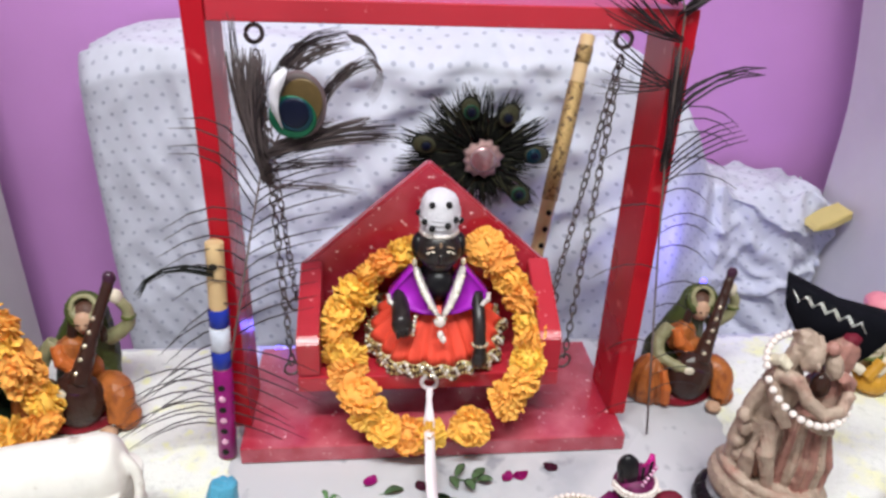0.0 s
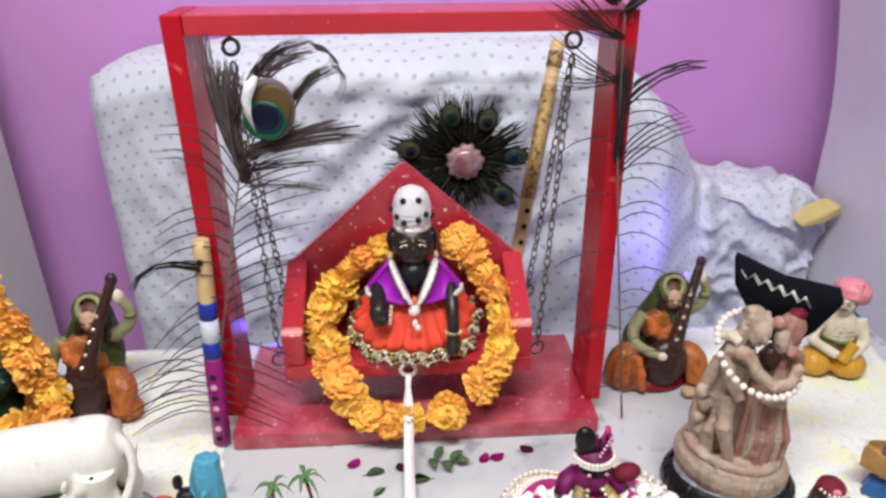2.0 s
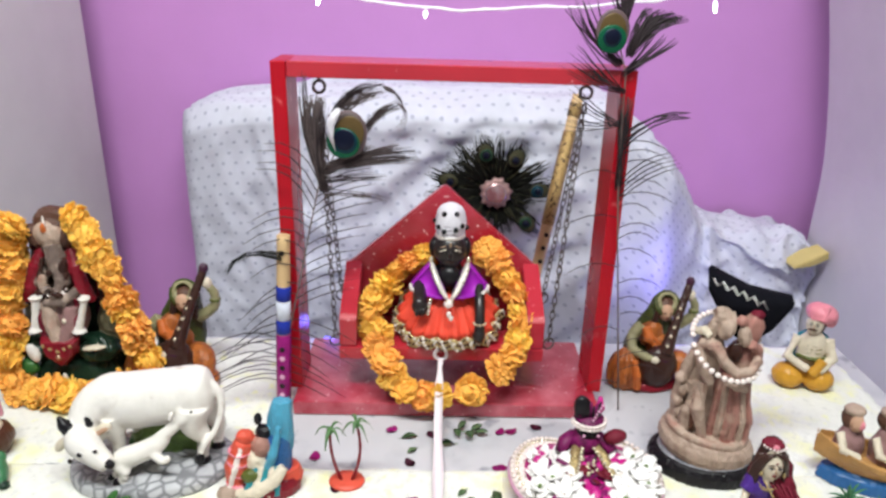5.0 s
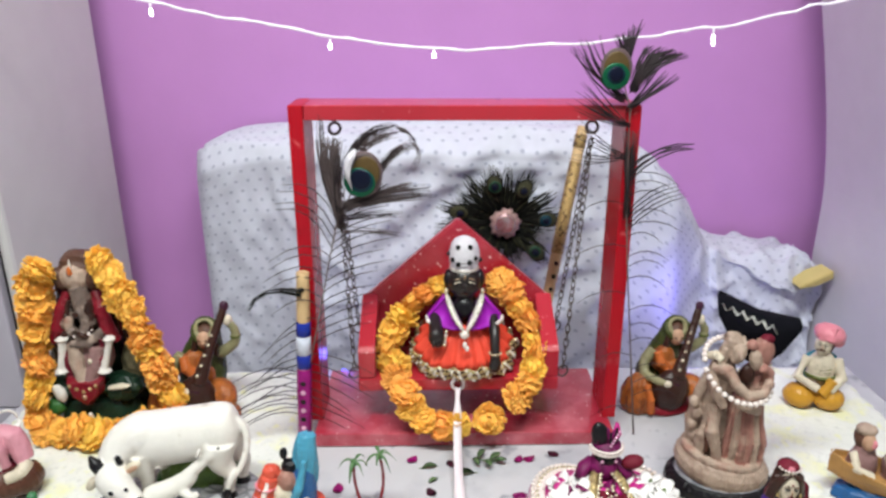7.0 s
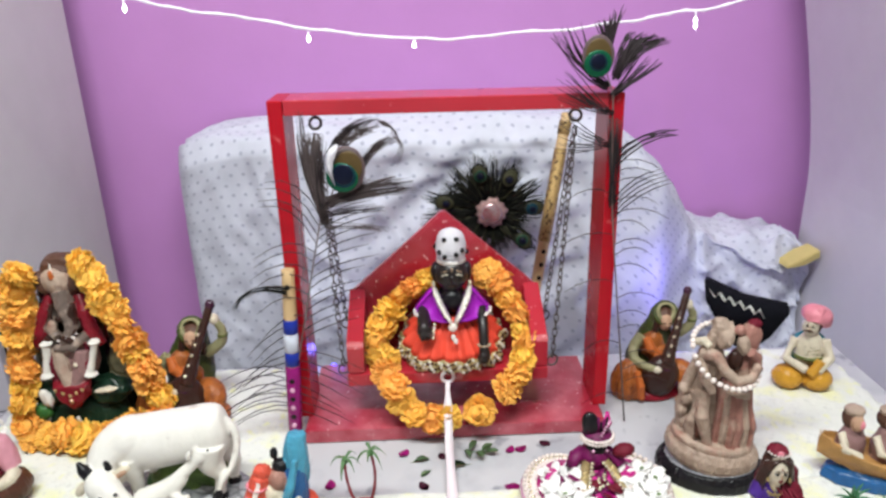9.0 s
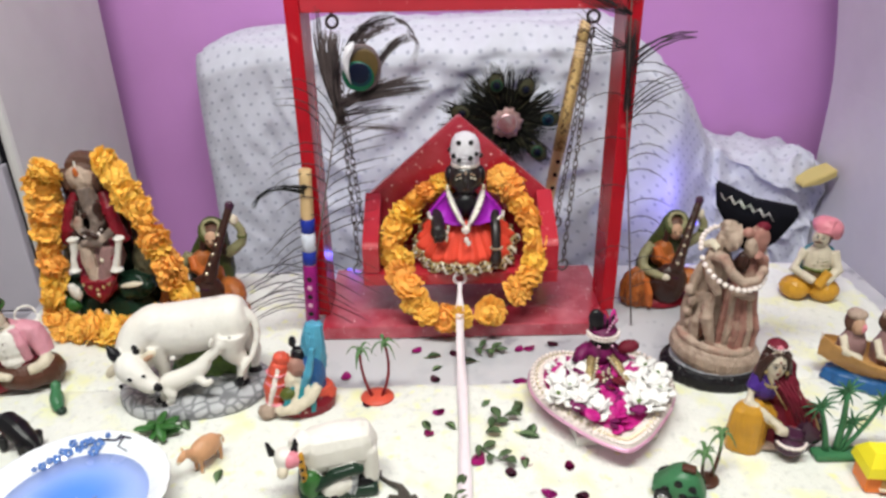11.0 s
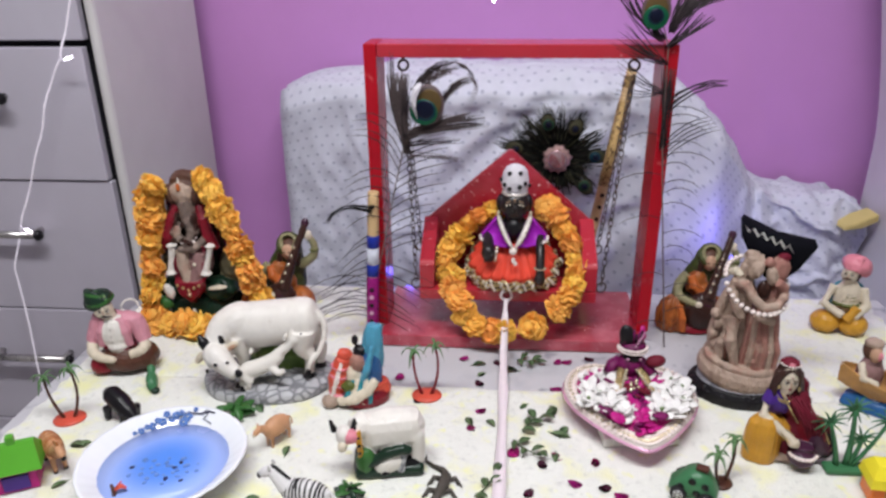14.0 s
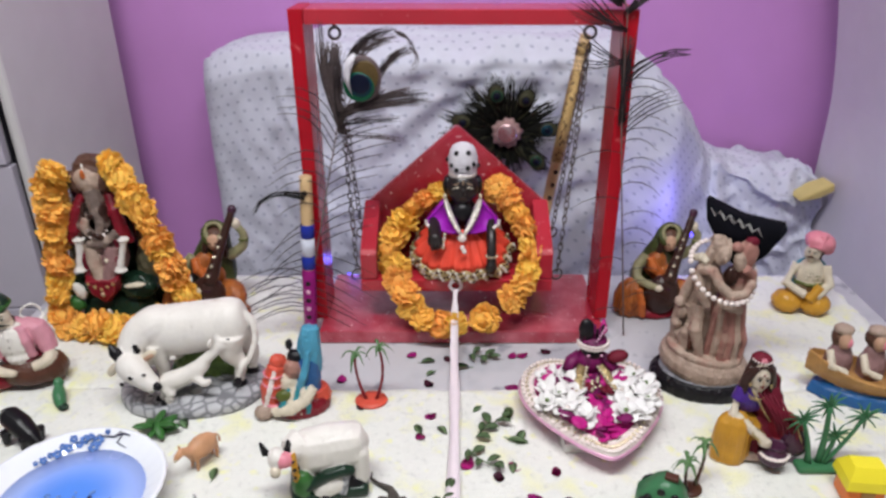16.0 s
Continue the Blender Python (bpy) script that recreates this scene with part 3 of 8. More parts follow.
s.box("grey", (-1.1450, CF + 0.006, 1.018), (0.8500, 0.018, 1.235), bevel=0.002)
s.done("door", left)
right = thing("wardrobe", (-0.023, 0, 0.010), "grey laminate wardrobe with a bowed side panel", "wardrobe")


def bow(z):
    """The side panel bends inwards towards its top."""
    return 0.737 - 0.268 * max(0.0, min(z, 0.62) - 0.17) ** 1.374 - 0.06 * max(0.0, 0.05 - z) ** 1.5


s = Shape()
rings = []
for i in range(61):
    z = FLOOR + 0.01 + 2.3 * i / 60
    x = bow(z)
    rings.append([(x, 0.095, z), (x, 0.540, z), (x + 0.014, 0.540, z), (x + 0.014, 0.095, z)])
s.hull("palegrey", rings, True, False)
s.done("side_panel", right, "bowed grey side panel")
s = Shape()
s.box("grey", (1.213, 0.36, 0.54), (0.80, 0.53, 2.3), bevel=0.003)
s.done("body", right)
s = Shape()
s.box("grey", (1.190, 0.083, 0.54), (0.80, 0.018, 2.26), bevel=0.002)
s.done("door", right)

# ---- table ----
table = thing("altar_table", (0, 0, 0), "low table with a white marble top and square legs", "table")
TL, TR, TF, TB = -0.628, 0.605, -0.50, 0.203
s = Shape(); s.box("marble", ((TL + TR) / 2, (TF + TB) / 2, -0.014), (TR - TL, TB - TF, 0.028), bevel=0.004); s.done("tabletop", table, "white marble tabletop")
for x in (TL + 0.05, TR - 0.05):
    for y in (TF + 0.05, TB - 0.05):
        s = Shape(); s.box("grey2", (x, y, (FLOOR - 0.028) / 2), (0.05, 0.05, -FLOOR - 0.028), bevel=0.003); s.done("leg", table)


def fleece(name, x0, x1, y0, y1, nx, ny, label, holes=None):
    """A thin fluffy sheet with an uneven surface and wavering edges."""
    def top(u, v):
        wob = 0.004
        x = x0 + (x1 - x0) * u + wob * noise.noise(Vector((u * 3, v * 23, x0 * 9))) * (1 if 0 < u < 1 else 1.5)
        y = y0 + (y1 - y0) * v + wob * noise.noise(Vector((u * 23, v * 3, 5 + y0 * 9)))
        edge = min(u * (x1 - x0), (1 - u) * (x1 - x0), v * (y1 - y0), (1 - v) * (y1 - y0))
        rise = min(1.0, edge / 0.006)
        z = 0.0005 + rise * (0.0022 + 0.0012 * noise.noise(Vector((x * 40, y * 40, 0))) + 0.0007 * noise.noise(Vector((x * 160, y * 160, 3))))
        return (x, y, z)
    s = Shape()
    s.sheet("fleece", top, nx, ny)
    ob = s.done(name, flip=False)
    return tagged(ob, label, "fleece sheet")


fleece("fleece_sheet", TL + 0.018, 0.575, TF + 0.01, -0.102, 300, 100, "white glitter fleece sheet dusted with yellow powder on the table")
fleece("fleece_sheet", TL + 0.018, -0.200, -0.101, TB - 0.008, 110, 70, "white fleece sheet with faint yellow dust beside the swing")
fleece("fleece_sheet", 0.310, 0.577, -0.105, TB - 0.008, 70, 70, "white fleece sheet under the resin figurines")


# ---- draped sheet behind the table ----
def profile(points, x):
    for (x0, z0), (x1, z1) in zip(points, points[1:]):
        if x <= x1:
            k = max(0.0, (x - x0) / (x1 - x0))
            return z0 + (z1 - z0) * k
    return points[-1][1]


PLAN = [(-0.486, 0.60), (-0.474, 0.50), (-0.451, 0.462), (-0.386, 0.43), (-0.266, 0.395), (0.366, 0.345), (0.416, 0.40), (0.466, 0.455), (0.668, 0.465), (0.698, 0.48), (0.705, 0.60)]
LENS = [0.0]
for (xa, ya), (xb, yb) in zip(PLAN, PLAN[1:]):
    LENS.append(LENS[-1] + math.hypot(xb - xa, yb - ya))
CREST = [(0.0, 0.247), (0.10, 0.268), (0.145, 0.282), (0.2175, 0.306), (0.29, 0.316), (0.3425, 0.324), (0.43, 0.330), (0.79, 0.334), (0.864, 0.330), (0.909, 0.309), (0.944, 0.280),
         (0.979, 0.253), (1.051, 0.194), (1.10, 0.146), (1.14, 0.104), (1.20, 0.072), (1.25, 0.080), (1.31, 0.068), (1.35, 0.052), (1.38, 0.042), (1.65, 0.042)]


def on_plan(d):
    for i in range(len(PLAN) - 1):
        if d <= LENS[i + 1] or i == len(PLAN) - 2:
            k = (d - LENS[i]) / (LENS[i + 1] - LENS[i])
            return Vector(PLAN[i]).lerp(Vector(PLAN[i + 1]), min(1, k))


def drape(u, v):
    d = u * LENS[-1]
    # soften the plan's corners by averaging along it
    p = sum((on_plan(min(max(d + o * 0.007, 0), LENS[-1])) for o in (-2, -1, 0, 1, 2)), Vector((0, 0))) / 5
    zt = profile(CREST, d)
    front = 0.72
    back = Vector((min(max(p.x, -0.471), 0.704), 0.615))
    if v < front:
        z = -0.55 + (zt - 0.03 + 0.55) * (v / front) ** 0.8
        k = 0.0
    else:
        k = (v - front) / (1 - front)
        z = zt - 0.03 * max(0, 1 - k * 5) ** 2 + 0.006 * math.sin(k * 3.1)
    q = p.lerp(back, k)
    low = 1.0 - min(1.0, max(0.0, (z - 0.0) / 0.34))
    fold = 0.009 * math.sin(d * 46 + 2.2 * noise.noise(Vector((d * 5, z * 3, 0)))) * low
    fold += 0.011 * noise.noise(Vector((d * 9 + z * 5, z * 6 - d * 3, 1.7)))
    fold += 0.007 * noise.noise(Vector((d * 24 + z * 14, z * 17 - d * 9, 4.1)))
    ridge = 1 - abs(noise.noise(Vector((d * 7 - z * 9, z * 7 + d * 4, 9.3)))) * 2
    fold += 0.012 * max(0, ridge - 0.5)
    r2 = 1 - abs(noise.noise(Vector((d * 15 + z * 11, z * 5 - d * 2, 21.3)))) * 2
    fold += 0.008 * max(0, r2 - 0.45)
    sway = math.exp(-((d - 0.67) / 0.22) ** 2)
    fold += sway * 0.011 * math.sin((d * 0.75 - z * 1.0) * 78 + 1.5 * noise.noise(Vector((d * 6, z * 6, 0.4)))) * (0.4 + 0.6 * low)
    # crosswise creases just under the top edge
    for dz, lean in ((0.026, 0.05), (0.050, -0.04), (0.078, 0.10)):
        w = z - (zt - dz + lean * (d - 0.65) + 0.006 * noise.noise(Vector((d * 9, dz * 40, 3.3))))
        fold += 0.005 * math.exp(-(w / 0.008) ** 2) * math.exp(-((d - 0.66) / 0.20) ** 4)
    calm = 1 - 0.85 * math.exp(-((d - 0.99) / 0.13) ** 2)
    fold *= calm * (1 - 0.6 * math.exp(-((d - 0.12) / 0.16) ** 2))
    if d > 1.14:
        fold *= 1.9
        crease = 1 - abs(noise.noise(Vector((d * 13 + z * 19, z * 9 - d * 6, 31.7)))) * 2
        fold += 0.020 * max(0.0, crease - 0.35)
        z += 0.020 * noise.noise(Vector((d * 17, k * 5, z * 14))) + 0.013 * (0.5 - abs(noise.noise(Vector((d * 19, k * 6, z * 16))))) * 1.2 + 0.003 * noise.noise(Vector((d * 40, k * 9, z * 30)))
    if k > 0.02 and d < 0.95:
        z += 0.010 * max(0.0, 1 - 5 * abs(noise.noise(Vector((d * 2.2, k * 3.4, 5.1))))) * min(1.0, k * 6)
    z += k * 0.012 * noise.noise(Vector((d * 12, k * 6, 2))) + (0.004 * noise.noise(Vector((d * 30, 0, 0))) if v >= front * 0.95 else 0)
    y = min(q.y - fold * (1 - 0.7 * k), 0.622)
    return (q.x, y, z)


s = Shape()
s.sheet("cloth", drape, 330, 150, uv=lambda u, v: (u * LENS[-1], v * 1.25))
tagged(s.done("draped_bedsheet", flip=False), "white cotton bedsheet with small grey dots draped over a bulky box", "bedsheet")

s = Shape()
s.hull("foam", [[(-0.034, -0.014, -0.002), (-0.030, -0.014, 0.004), (-0.026, 0.018, 0.004), (-0.034, 0.018, -0.003)],
                [(0.000, -0.017, -0.008), (0.000, -0.018, 0.009), (0.000, 0.020, 0.010), (0.000, 0.020, -0.008)],
                [(0.036, -0.014, -0.007), (0.036, -0.015, 0.010), (0.034, 0.018, 0.011), (0.034, 0.018, -0.007)]], True, False)
bmesh.ops.bevel(s.bm, geom=s.bm.edges[:], offset=0.0016, segments=2, affect="EDGES")
tagged(set_at(s.done("foam_block"), (0.668, 0.448, 0.048), (8, -17, 10)), "yellowish foam wedge tucked under the crumpled bedsheet", "foam block")


# ---- string of lights across the niche ----
def light_string(name, pts, bulbs, label):
    t = thing(name, (0, 0, 0), label, "string lights")
    s = Shape()
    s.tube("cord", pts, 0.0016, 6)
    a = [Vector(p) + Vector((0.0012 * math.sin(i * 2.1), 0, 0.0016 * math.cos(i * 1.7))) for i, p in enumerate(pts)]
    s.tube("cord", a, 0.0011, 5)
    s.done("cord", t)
    for p, d in bulbs:
        p, d = Vector(p), Vector(d)
        s = Shape()
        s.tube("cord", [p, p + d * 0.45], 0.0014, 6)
        s.tube("bulb", [p + d * 0.4, p + d * 0.55, p + d * 0.85, p + d], [0.0013, 0.0022, 0.0022, 0.0010], 8)
        s.done("bulb", t, "small lit white bulb")
    return t


def wavy(keys, n, amp):
    out = []
    for (a, b) in zip(keys, keys[1:]):
        for i in range(n):
            p = Vector(a).lerp(Vector(b), i / n)
            q = len(out)
            out.append(p + Vector((0, 0.002 * math.sin(q * 0.9), amp * noise.noise(Vector((q * 0.31, 0.7, 0))))))
    return out + [Vector(keys[-1])]


span = wavy([(-0.684, 0.2, 0.600), (-0.399, 0.2, 0.538), (-0.306, 0.2, 0.521), (-0.168, 0.2, 0.492), (-0.034, 0.2, 0.481), (0.066, 0.2, 0.479),
             (0.251, 0.2, 0.492), (0.332, 0.2, 0.506), (0.433, 0.2, 0.525), (0.490, 0.2, 0.537), (0.753, 0.2, 0.586)], 7, 0.006)
light_string("string_lights", span, (((-0.1725, 0.2, 0.4925), (0, 0, -0.013)), ((-0.0355, 0.2, 0.481), (0, 0, -0.013)), ((0.334, 0.2, 0.506), (0.002, 0, -0.024)), ((-0.402, 0.2, 0.538), (0, 0, -0.016))),
             "thin white cord of small lit bulbs hung across the niche")
fall = wavy([(-0.657, 0.2, 0.622), (-0.687, 0.2, 0.475), (-0.720, 0.2, 0.398), (-0.727, 0.2, 0.381), (-0.759, 0.2, 0.332), (-0.782, 0.2, 0.276), (-0.823, 0.2, 0.184), (-0.863, 0.2, 0.100), (-0.895, 0.2, 0.018), (-0.903, 0.2, -0.216), (-0.897, 0.2, -0.554)], 6, 0.004)
light_string("string_lights", fall, (((-0.725, 0.198, 0.384), (0.026, -0.004, 0.008)), ((-0.863, 0.198, 0.098), (0.022, -0.004, -0.006))),
             "white light cord hanging down in front of the drawers")
for p in ((-0.175, 0.178, 0.010), (0.385, 0.270, 0.040)):
    s = Shape()
    s.ell("bluebulb", (0, 0, 0), (0.005, 0.004, 0.005), seg=10)
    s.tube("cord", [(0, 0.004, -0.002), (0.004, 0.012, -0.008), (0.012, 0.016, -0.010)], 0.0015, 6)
    tagged(set_at(s.done("led_bulb"), p), "small glowing coloured light bulb on the table", "light bulb")

# ---- red swing ----
swing = thing("toy_swing", (0, 0, 0), "red painted wooden swing stand with a wide base board", "swing stand")
FX, FY0, FY1, FT = 0.2, 0.032, 0.095, 0.427
s = Shape(); s.box("redboard", (0, 0.083, 0.0105), (0.382, 0.166, 0.019), bevel=0.0015); s.done("base_board", swing, "red base board with pink mottling and pale specks")
for x, top in ((-FX + 0.0075, FT + 0.002), (FX - 0.0085, FT)):
    s = Shape(); s.box("red", (x, (FY0 + FY1) / 2, (0.02 + top) / 2), (0.017, FY1 - FY0, top - 0.02), bevel=0.0012); s.done("upright", swing)
s = Shape(); s.box("redseat", (-0.0005, (FY0 + FY1) / 2, FT - 0.0076), (2 * FX - 0.034, FY1 - FY0 - 0.003, 0.0175), (0, 0.28, 0), bevel=0.0012); s.done("top_beam", swing)
HOOKS = ((-0.153, 0.062), (0.151, 0.062))
for x, y in HOOKS:
    s = Shape()
    s.tube("chain", [(x, y, FT - 0.017), (x, y, FT - 0.023)], 0.0022, 8)
    s.torus("chain", (x, y, FT - 0.029), 0.0068, 0.0019, (90, 0, 25 if x < 0 else -10), 18, 7)
    s.done("hook", swing, "dark metal ring hook")

SX0, SX1, SY0, SY1, SZ = -0.134, 0.120, 0.022, 0.122, 0.086
SC = (SX0 + SX1) / 2
seat = thing("hanging_chair", (0, 0, 0), "red wooden swing chair with a pointed back and low arms", "swing chair")
s = Shape(); s.box("redseat", (SC, (SY0 + SY1) / 2, SZ - 0.0085), (SX1 - SX0, SY1 - SY0, 0.017), bevel=0.0015); s.done("seat_board", seat)
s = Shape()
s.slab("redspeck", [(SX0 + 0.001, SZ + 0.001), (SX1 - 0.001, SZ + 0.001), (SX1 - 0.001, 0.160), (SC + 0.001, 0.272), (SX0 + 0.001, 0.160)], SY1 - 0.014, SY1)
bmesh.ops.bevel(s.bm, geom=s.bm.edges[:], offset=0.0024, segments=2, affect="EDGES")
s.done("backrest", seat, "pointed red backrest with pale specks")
for x0, x1 in ((SX0 + 0.0005, SX0 + 0.0215), (SX1 - 0.0215, SX1 - 0.0005)):
    s = Shape()
    side = [(SY0 + 0.001, SZ + 0.001), (SY1 - 0.0145, SZ + 0.001), (SY1 - 0.0145, 0.168), (SY0 + 0.006, 0.128), (SY0 + 0.001, 0.124)]
    s.hull("redseat", [[(x0, y, z) for y, z in side], [(x1, y, z) for y, z in side]], True, False)
    bmesh.ops.bevel(s.bm, geom=s.bm.edges[:], offset=0.0012, segments=2, affect="EDGES")
    s.done("armrest", seat)
s = Shape(); s.torus("ribbon", (-0.008, SY0 - 0.004, SZ - 0.006), 0.0075, 0.0023, (90, 0, 0), 16, 7)
s.done("pull_ring", seat, "white pull ring")


def chain(a, b, label):
    """Oval links laid end to end, each turned a quarter against the last."""
    a, b = Vector(a), Vector(b)
    n = max(3, int((b - a).length / 0.0098))
    s = Shape()
    d = (b - a).normalized()
    q = d.to_track_quat("X", "Z").to_matrix().to_4x4()
    for i in range(n):
        p = a.lerp(b, (i + 0.5) / n)
        m = Matrix.Translation(p) @ q @ pose(0, 0, 0, 90 * (i % 2) + rnd.uniform(-18, 18), 0, 0)
        ln, wd = (b - a).length / n * 0.66, 0.0030
        pts = [m @ Vector((ln * math.cos(t), wd * math.sin(t), 0)) for t in (2 * math.pi * j / 10 for j in range(10))]
        s.tube("chain", pts, 0.00085, 5, True)
    s.torus("chain", b + Vector((0, 0, -0.004)), 0.0075, 0.0013, (90, 0, 20), 14, 6)
    return tagged(s.done("swing_chain"), label, "chain", "chains of the swing")


for (x, y), sx in zip(HOOKS, (SX0 - 0.006, SX1 + 0.008)):
    chain((x, y, FT - 0.043), (sx, SY0 + 0.014, SZ + 0.006), "dark metal link chain holding the swing seat")
    chain((x, y + 0.002, FT - 0.043), (sx, SY1 - 0.02, SZ + 0.038), "dark metal link chain holding the swing seat")

# ---- doll on the seat ----
s = Shape()
DX, DY = 0.001, 0.066


def skirt_edge(a, k, out=0.0):
    """Rim of the pleated skirt: low in front, spread up against the chair behind; k runs from the waist to the rim."""
    fold = 1 + k * (0.055 * math.sin(a * 21) + 0.04 * math.sin(a * 8 + 0.6))
    up = min(1.0, max(0.0, (math.sin(a) + 0.55) / 1.1))
    rad = (0.017 + 0.046 * k ** 0.85) * fold + out
    z = 0.066 - 0.050 * k ** 1.2 + 0.030 * up * k + 0.002 * k * math.sin(a * 21 + 1.2)
    return DX + rad * math.cos(a), DY - 0.004 + rad * 0.76 * math.sin(a), SZ + z


RIM = [2 * math.pi * i / 252 for i in range(252)]
s.lathe("maroon", (DX, DY, SZ + 0.001), [(0.046, 0), (0.052, 0.003), (0.050, 0.014), (0.030, 0.020)], 28, squash=0.66)
s.hull("orange", [[skirt_edge(a, k / 8) for a in RIM] for k in range(9)], True)
# gold lace flounce under the rim
s.hull("goldlace", [[(x, y, z + dz) for x, y, z in (skirt_edge(a, 1.0, o) for a in RIM)] for o, dz in ((-0.004, 0.0015), (0.0012, 0.0005), (0.0030, -0.0060), (0.0024, -0.0135), (-0.002, -0.0140))], False)
for i in range(126):
    a = 2 * math.pi * i / 126
    for q, (out, dz) in enumerate(((0.0022, -0.0010), (0.0034, -0.0045), (0.0040, -0.0080), (0.0036, -0.0115))):
        x, y, z = skirt_edge(a + 0.025 * (q % 2), 1.0, out)
        s.ell(("sparkle", "goldlace", "brown", "white", "goldlace", "silverlace", "brown")[(i * 3 + q * 2) % 7], (x, y, z + dz), (0.0019, 0.0015, 0.0020), seg=6)
s.ell("black", (DX, DY, SZ + 0.078), (0.020, 0.016, 0.026))
s.ell("dollblack", (DX, DY - 0.006, SZ + 0.119), (0.0222, 0.0205, 0.0215), seg=24)
s.ell("dollblack", (DX, DY - 0.011, SZ + 0.107), (0.0140, 0.0140, 0.0110), seg=18)
for k in (-1, 1):
    s.ell("black", (DX + k * 0.0195, DY - 0.003, SZ + 0.120), (0.0068, 0.0110, 0.0130), seg=12)
s.ell("dollblack", (DX, DY - 0.001, SZ + 0.122), (0.0230, 0.0200, 0.0180), seg=20)
for k in (-1, 1):
    # cape with a pale hem, and the two lace bands of its collar
    wing = [(0.002, 0.046), (0.007, 0.062), (0.013, 0.078), (0.020, 0.090), (0.026, 0.090), (0.034, 0.078), (0.046, 0.060), (0.0455, 0.054), (0.034, 0.047), (0.018, 0.045)]
    s.hull("purple", [[(DX + k * x * g, DY - 0.045 + 0.38 * x + 0.42 * (z - 0.04) + dy, SZ + 0.080 + 0.733 * (z - 0.066) * g) for x, z in wing] for dy, g in ((0.004, 0.93), (0.0, 1.0), (0.004, 1.04), (0.016, 1.03))], True, True)
    s.tube("silverlace", [(DX + k * 0.0480, DY - 0.019, SZ + 0.0765), (DX + k * 0.0470, DY - 0.024, SZ + 0.0715), (DX + k * 0.0350, DY - 0.031, SZ + 0.0655)], [0.0022, 0.0028, 0.0020], 8)
    band = arc((DX + k * 0.0225, DY - 0.017, SZ + 0.104), (DX + k * 0.0015, DY - 0.046, SZ + 0.067), 7, (k * 0.001, -0.003, -0.002))
    s.tube("silverlace", band, [0.0030, 0.0040, 0.0045, 0.0046, 0.0044, 0.0040, 0.0034, 0.0024], 10, flat=0.7)
    for i, p in enumerate(band):
        s.ell("sparkle" if i % 2 else "pearl", p + Vector((k * 0.0022 * (i % 2), -0.0034, 0)), (0.0016, 0.0014, 0.0018), seg=6)
    s.ell("sparkle", (DX + k * 0.0230, DY - 0.012, SZ + 0.106), (0.0026, 0.0026, 0.0050))
s.ell("black", (DX, DY - 0.018, SZ + 0.086), (0.0150, 0.0120, 0.0160), seg=14)
# arms: one fist before the skirt, the other hanging
loft(s, "dollblack", [(DX - 0.037, DY - 0.012, SZ + 0.072), (DX - 0.0365, DY - 0.030, SZ + 0.065), (DX - 0.0355, DY - 0.040, SZ + 0.060)], [0.0080, 0.0088, 0.0090], 14, 1.0)
s.ell("dollblack", (DX - 0.0355, DY - 0.042, SZ + 0.056), (0.0100, 0.0086, 0.0128), (0, -14, 0), seg=16)
for i in range(3):
    s.ell("dollblack", (DX - 0.0395 + 0.0042 * i, DY - 0.0490, SZ + 0.0510 + 0.001 * i), (0.0024, 0.0032, 0.0052), seg=8)
for i in range(5):
    s.ell("silverlace" if i % 2 else "sparkle", (DX - 0.0258 + 0.0006 * i, DY - 0.043, SZ + 0.0470 + 0.0046 * i), (0.0022, 0.0022, 0.0026), seg=7)
loft(s, "dollblack", [(DX + 0.037, DY - 0.014, SZ + 0.072), (DX + 0.0375, DY - 0.034, SZ + 0.058), (DX + 0.0375, DY - 0.048, SZ + 0.038), (DX + 0.0375, DY - 0.0520, SZ + 0.024)], [0.0068, 0.0066, 0.0062, 0.0074], 14, 1.0)
s.ell("dollblack", (DX + 0.0370, DY - 0.0530, SZ + 0.023), (0.0078, 0.0070, 0.0095), seg=14)
for i in range(7):
    a = math.pi + i * math.pi / 6
    s.ell("sparkle" if i % 2 else "brass", (DX + 0.0375 + 0.0072 * math.cos(a), DY - 0.0485 + 0.0070 * math.sin(a), SZ + 0.0385), (0.0016, 0.0015, 0.0018), seg=6)
s.ell("pearl", (DX - 0.001, DY - 0.0480, SZ + 0.0630), (0.0058, 0.0040, 0.0058))
s.ell("pearl", (DX - 0.0005, DY - 0.0510, SZ + 0.0505), (0.0030, 0.0028, 0.0046))
s.ell("pearl", (DX + 0.0022, DY - 0.0520, SZ + 0.0460), (0.0030, 0.0026, 0.0038))
# lumpy crocheted cap with black dots
HZ = SZ + 0.1365
s.lathe("knit", (DX, DY - 0.003, HZ), [(0.0170, 0.0), (0.0180, 0.006), (0.0189, 0.014), (0.0190, 0.021), (0.0174, 0.026), (0.0166, 0.030), (0.0130, 0.0360), (0.007, 0.0395), (0.001, 0.0402)], 40,
        wave=lambda a: 1 + 0.022 * math.sin(5 * a + 0.7) + 0.012 * math.sin(11 * a))
for j in range(7):
    s.torus("knit", (DX, DY - 0.003, HZ + 0.003 + 0.0048 * j), (0.0172, 0.0183, 0.0190, 0.0189, 0.0172, 0.0160, 0.0120)[j], 0.0007, (2 - j % 3, 1, 0), 36, 5)
s.lathe("silverlace", (DX, DY - 0.003, HZ - 0.003), [(0.0176, 0.0), (0.0190, 0.002), (0.0178, 0.005)], 40, wave=lambda a: 1 + 0.02 * math.sin(14 * a))
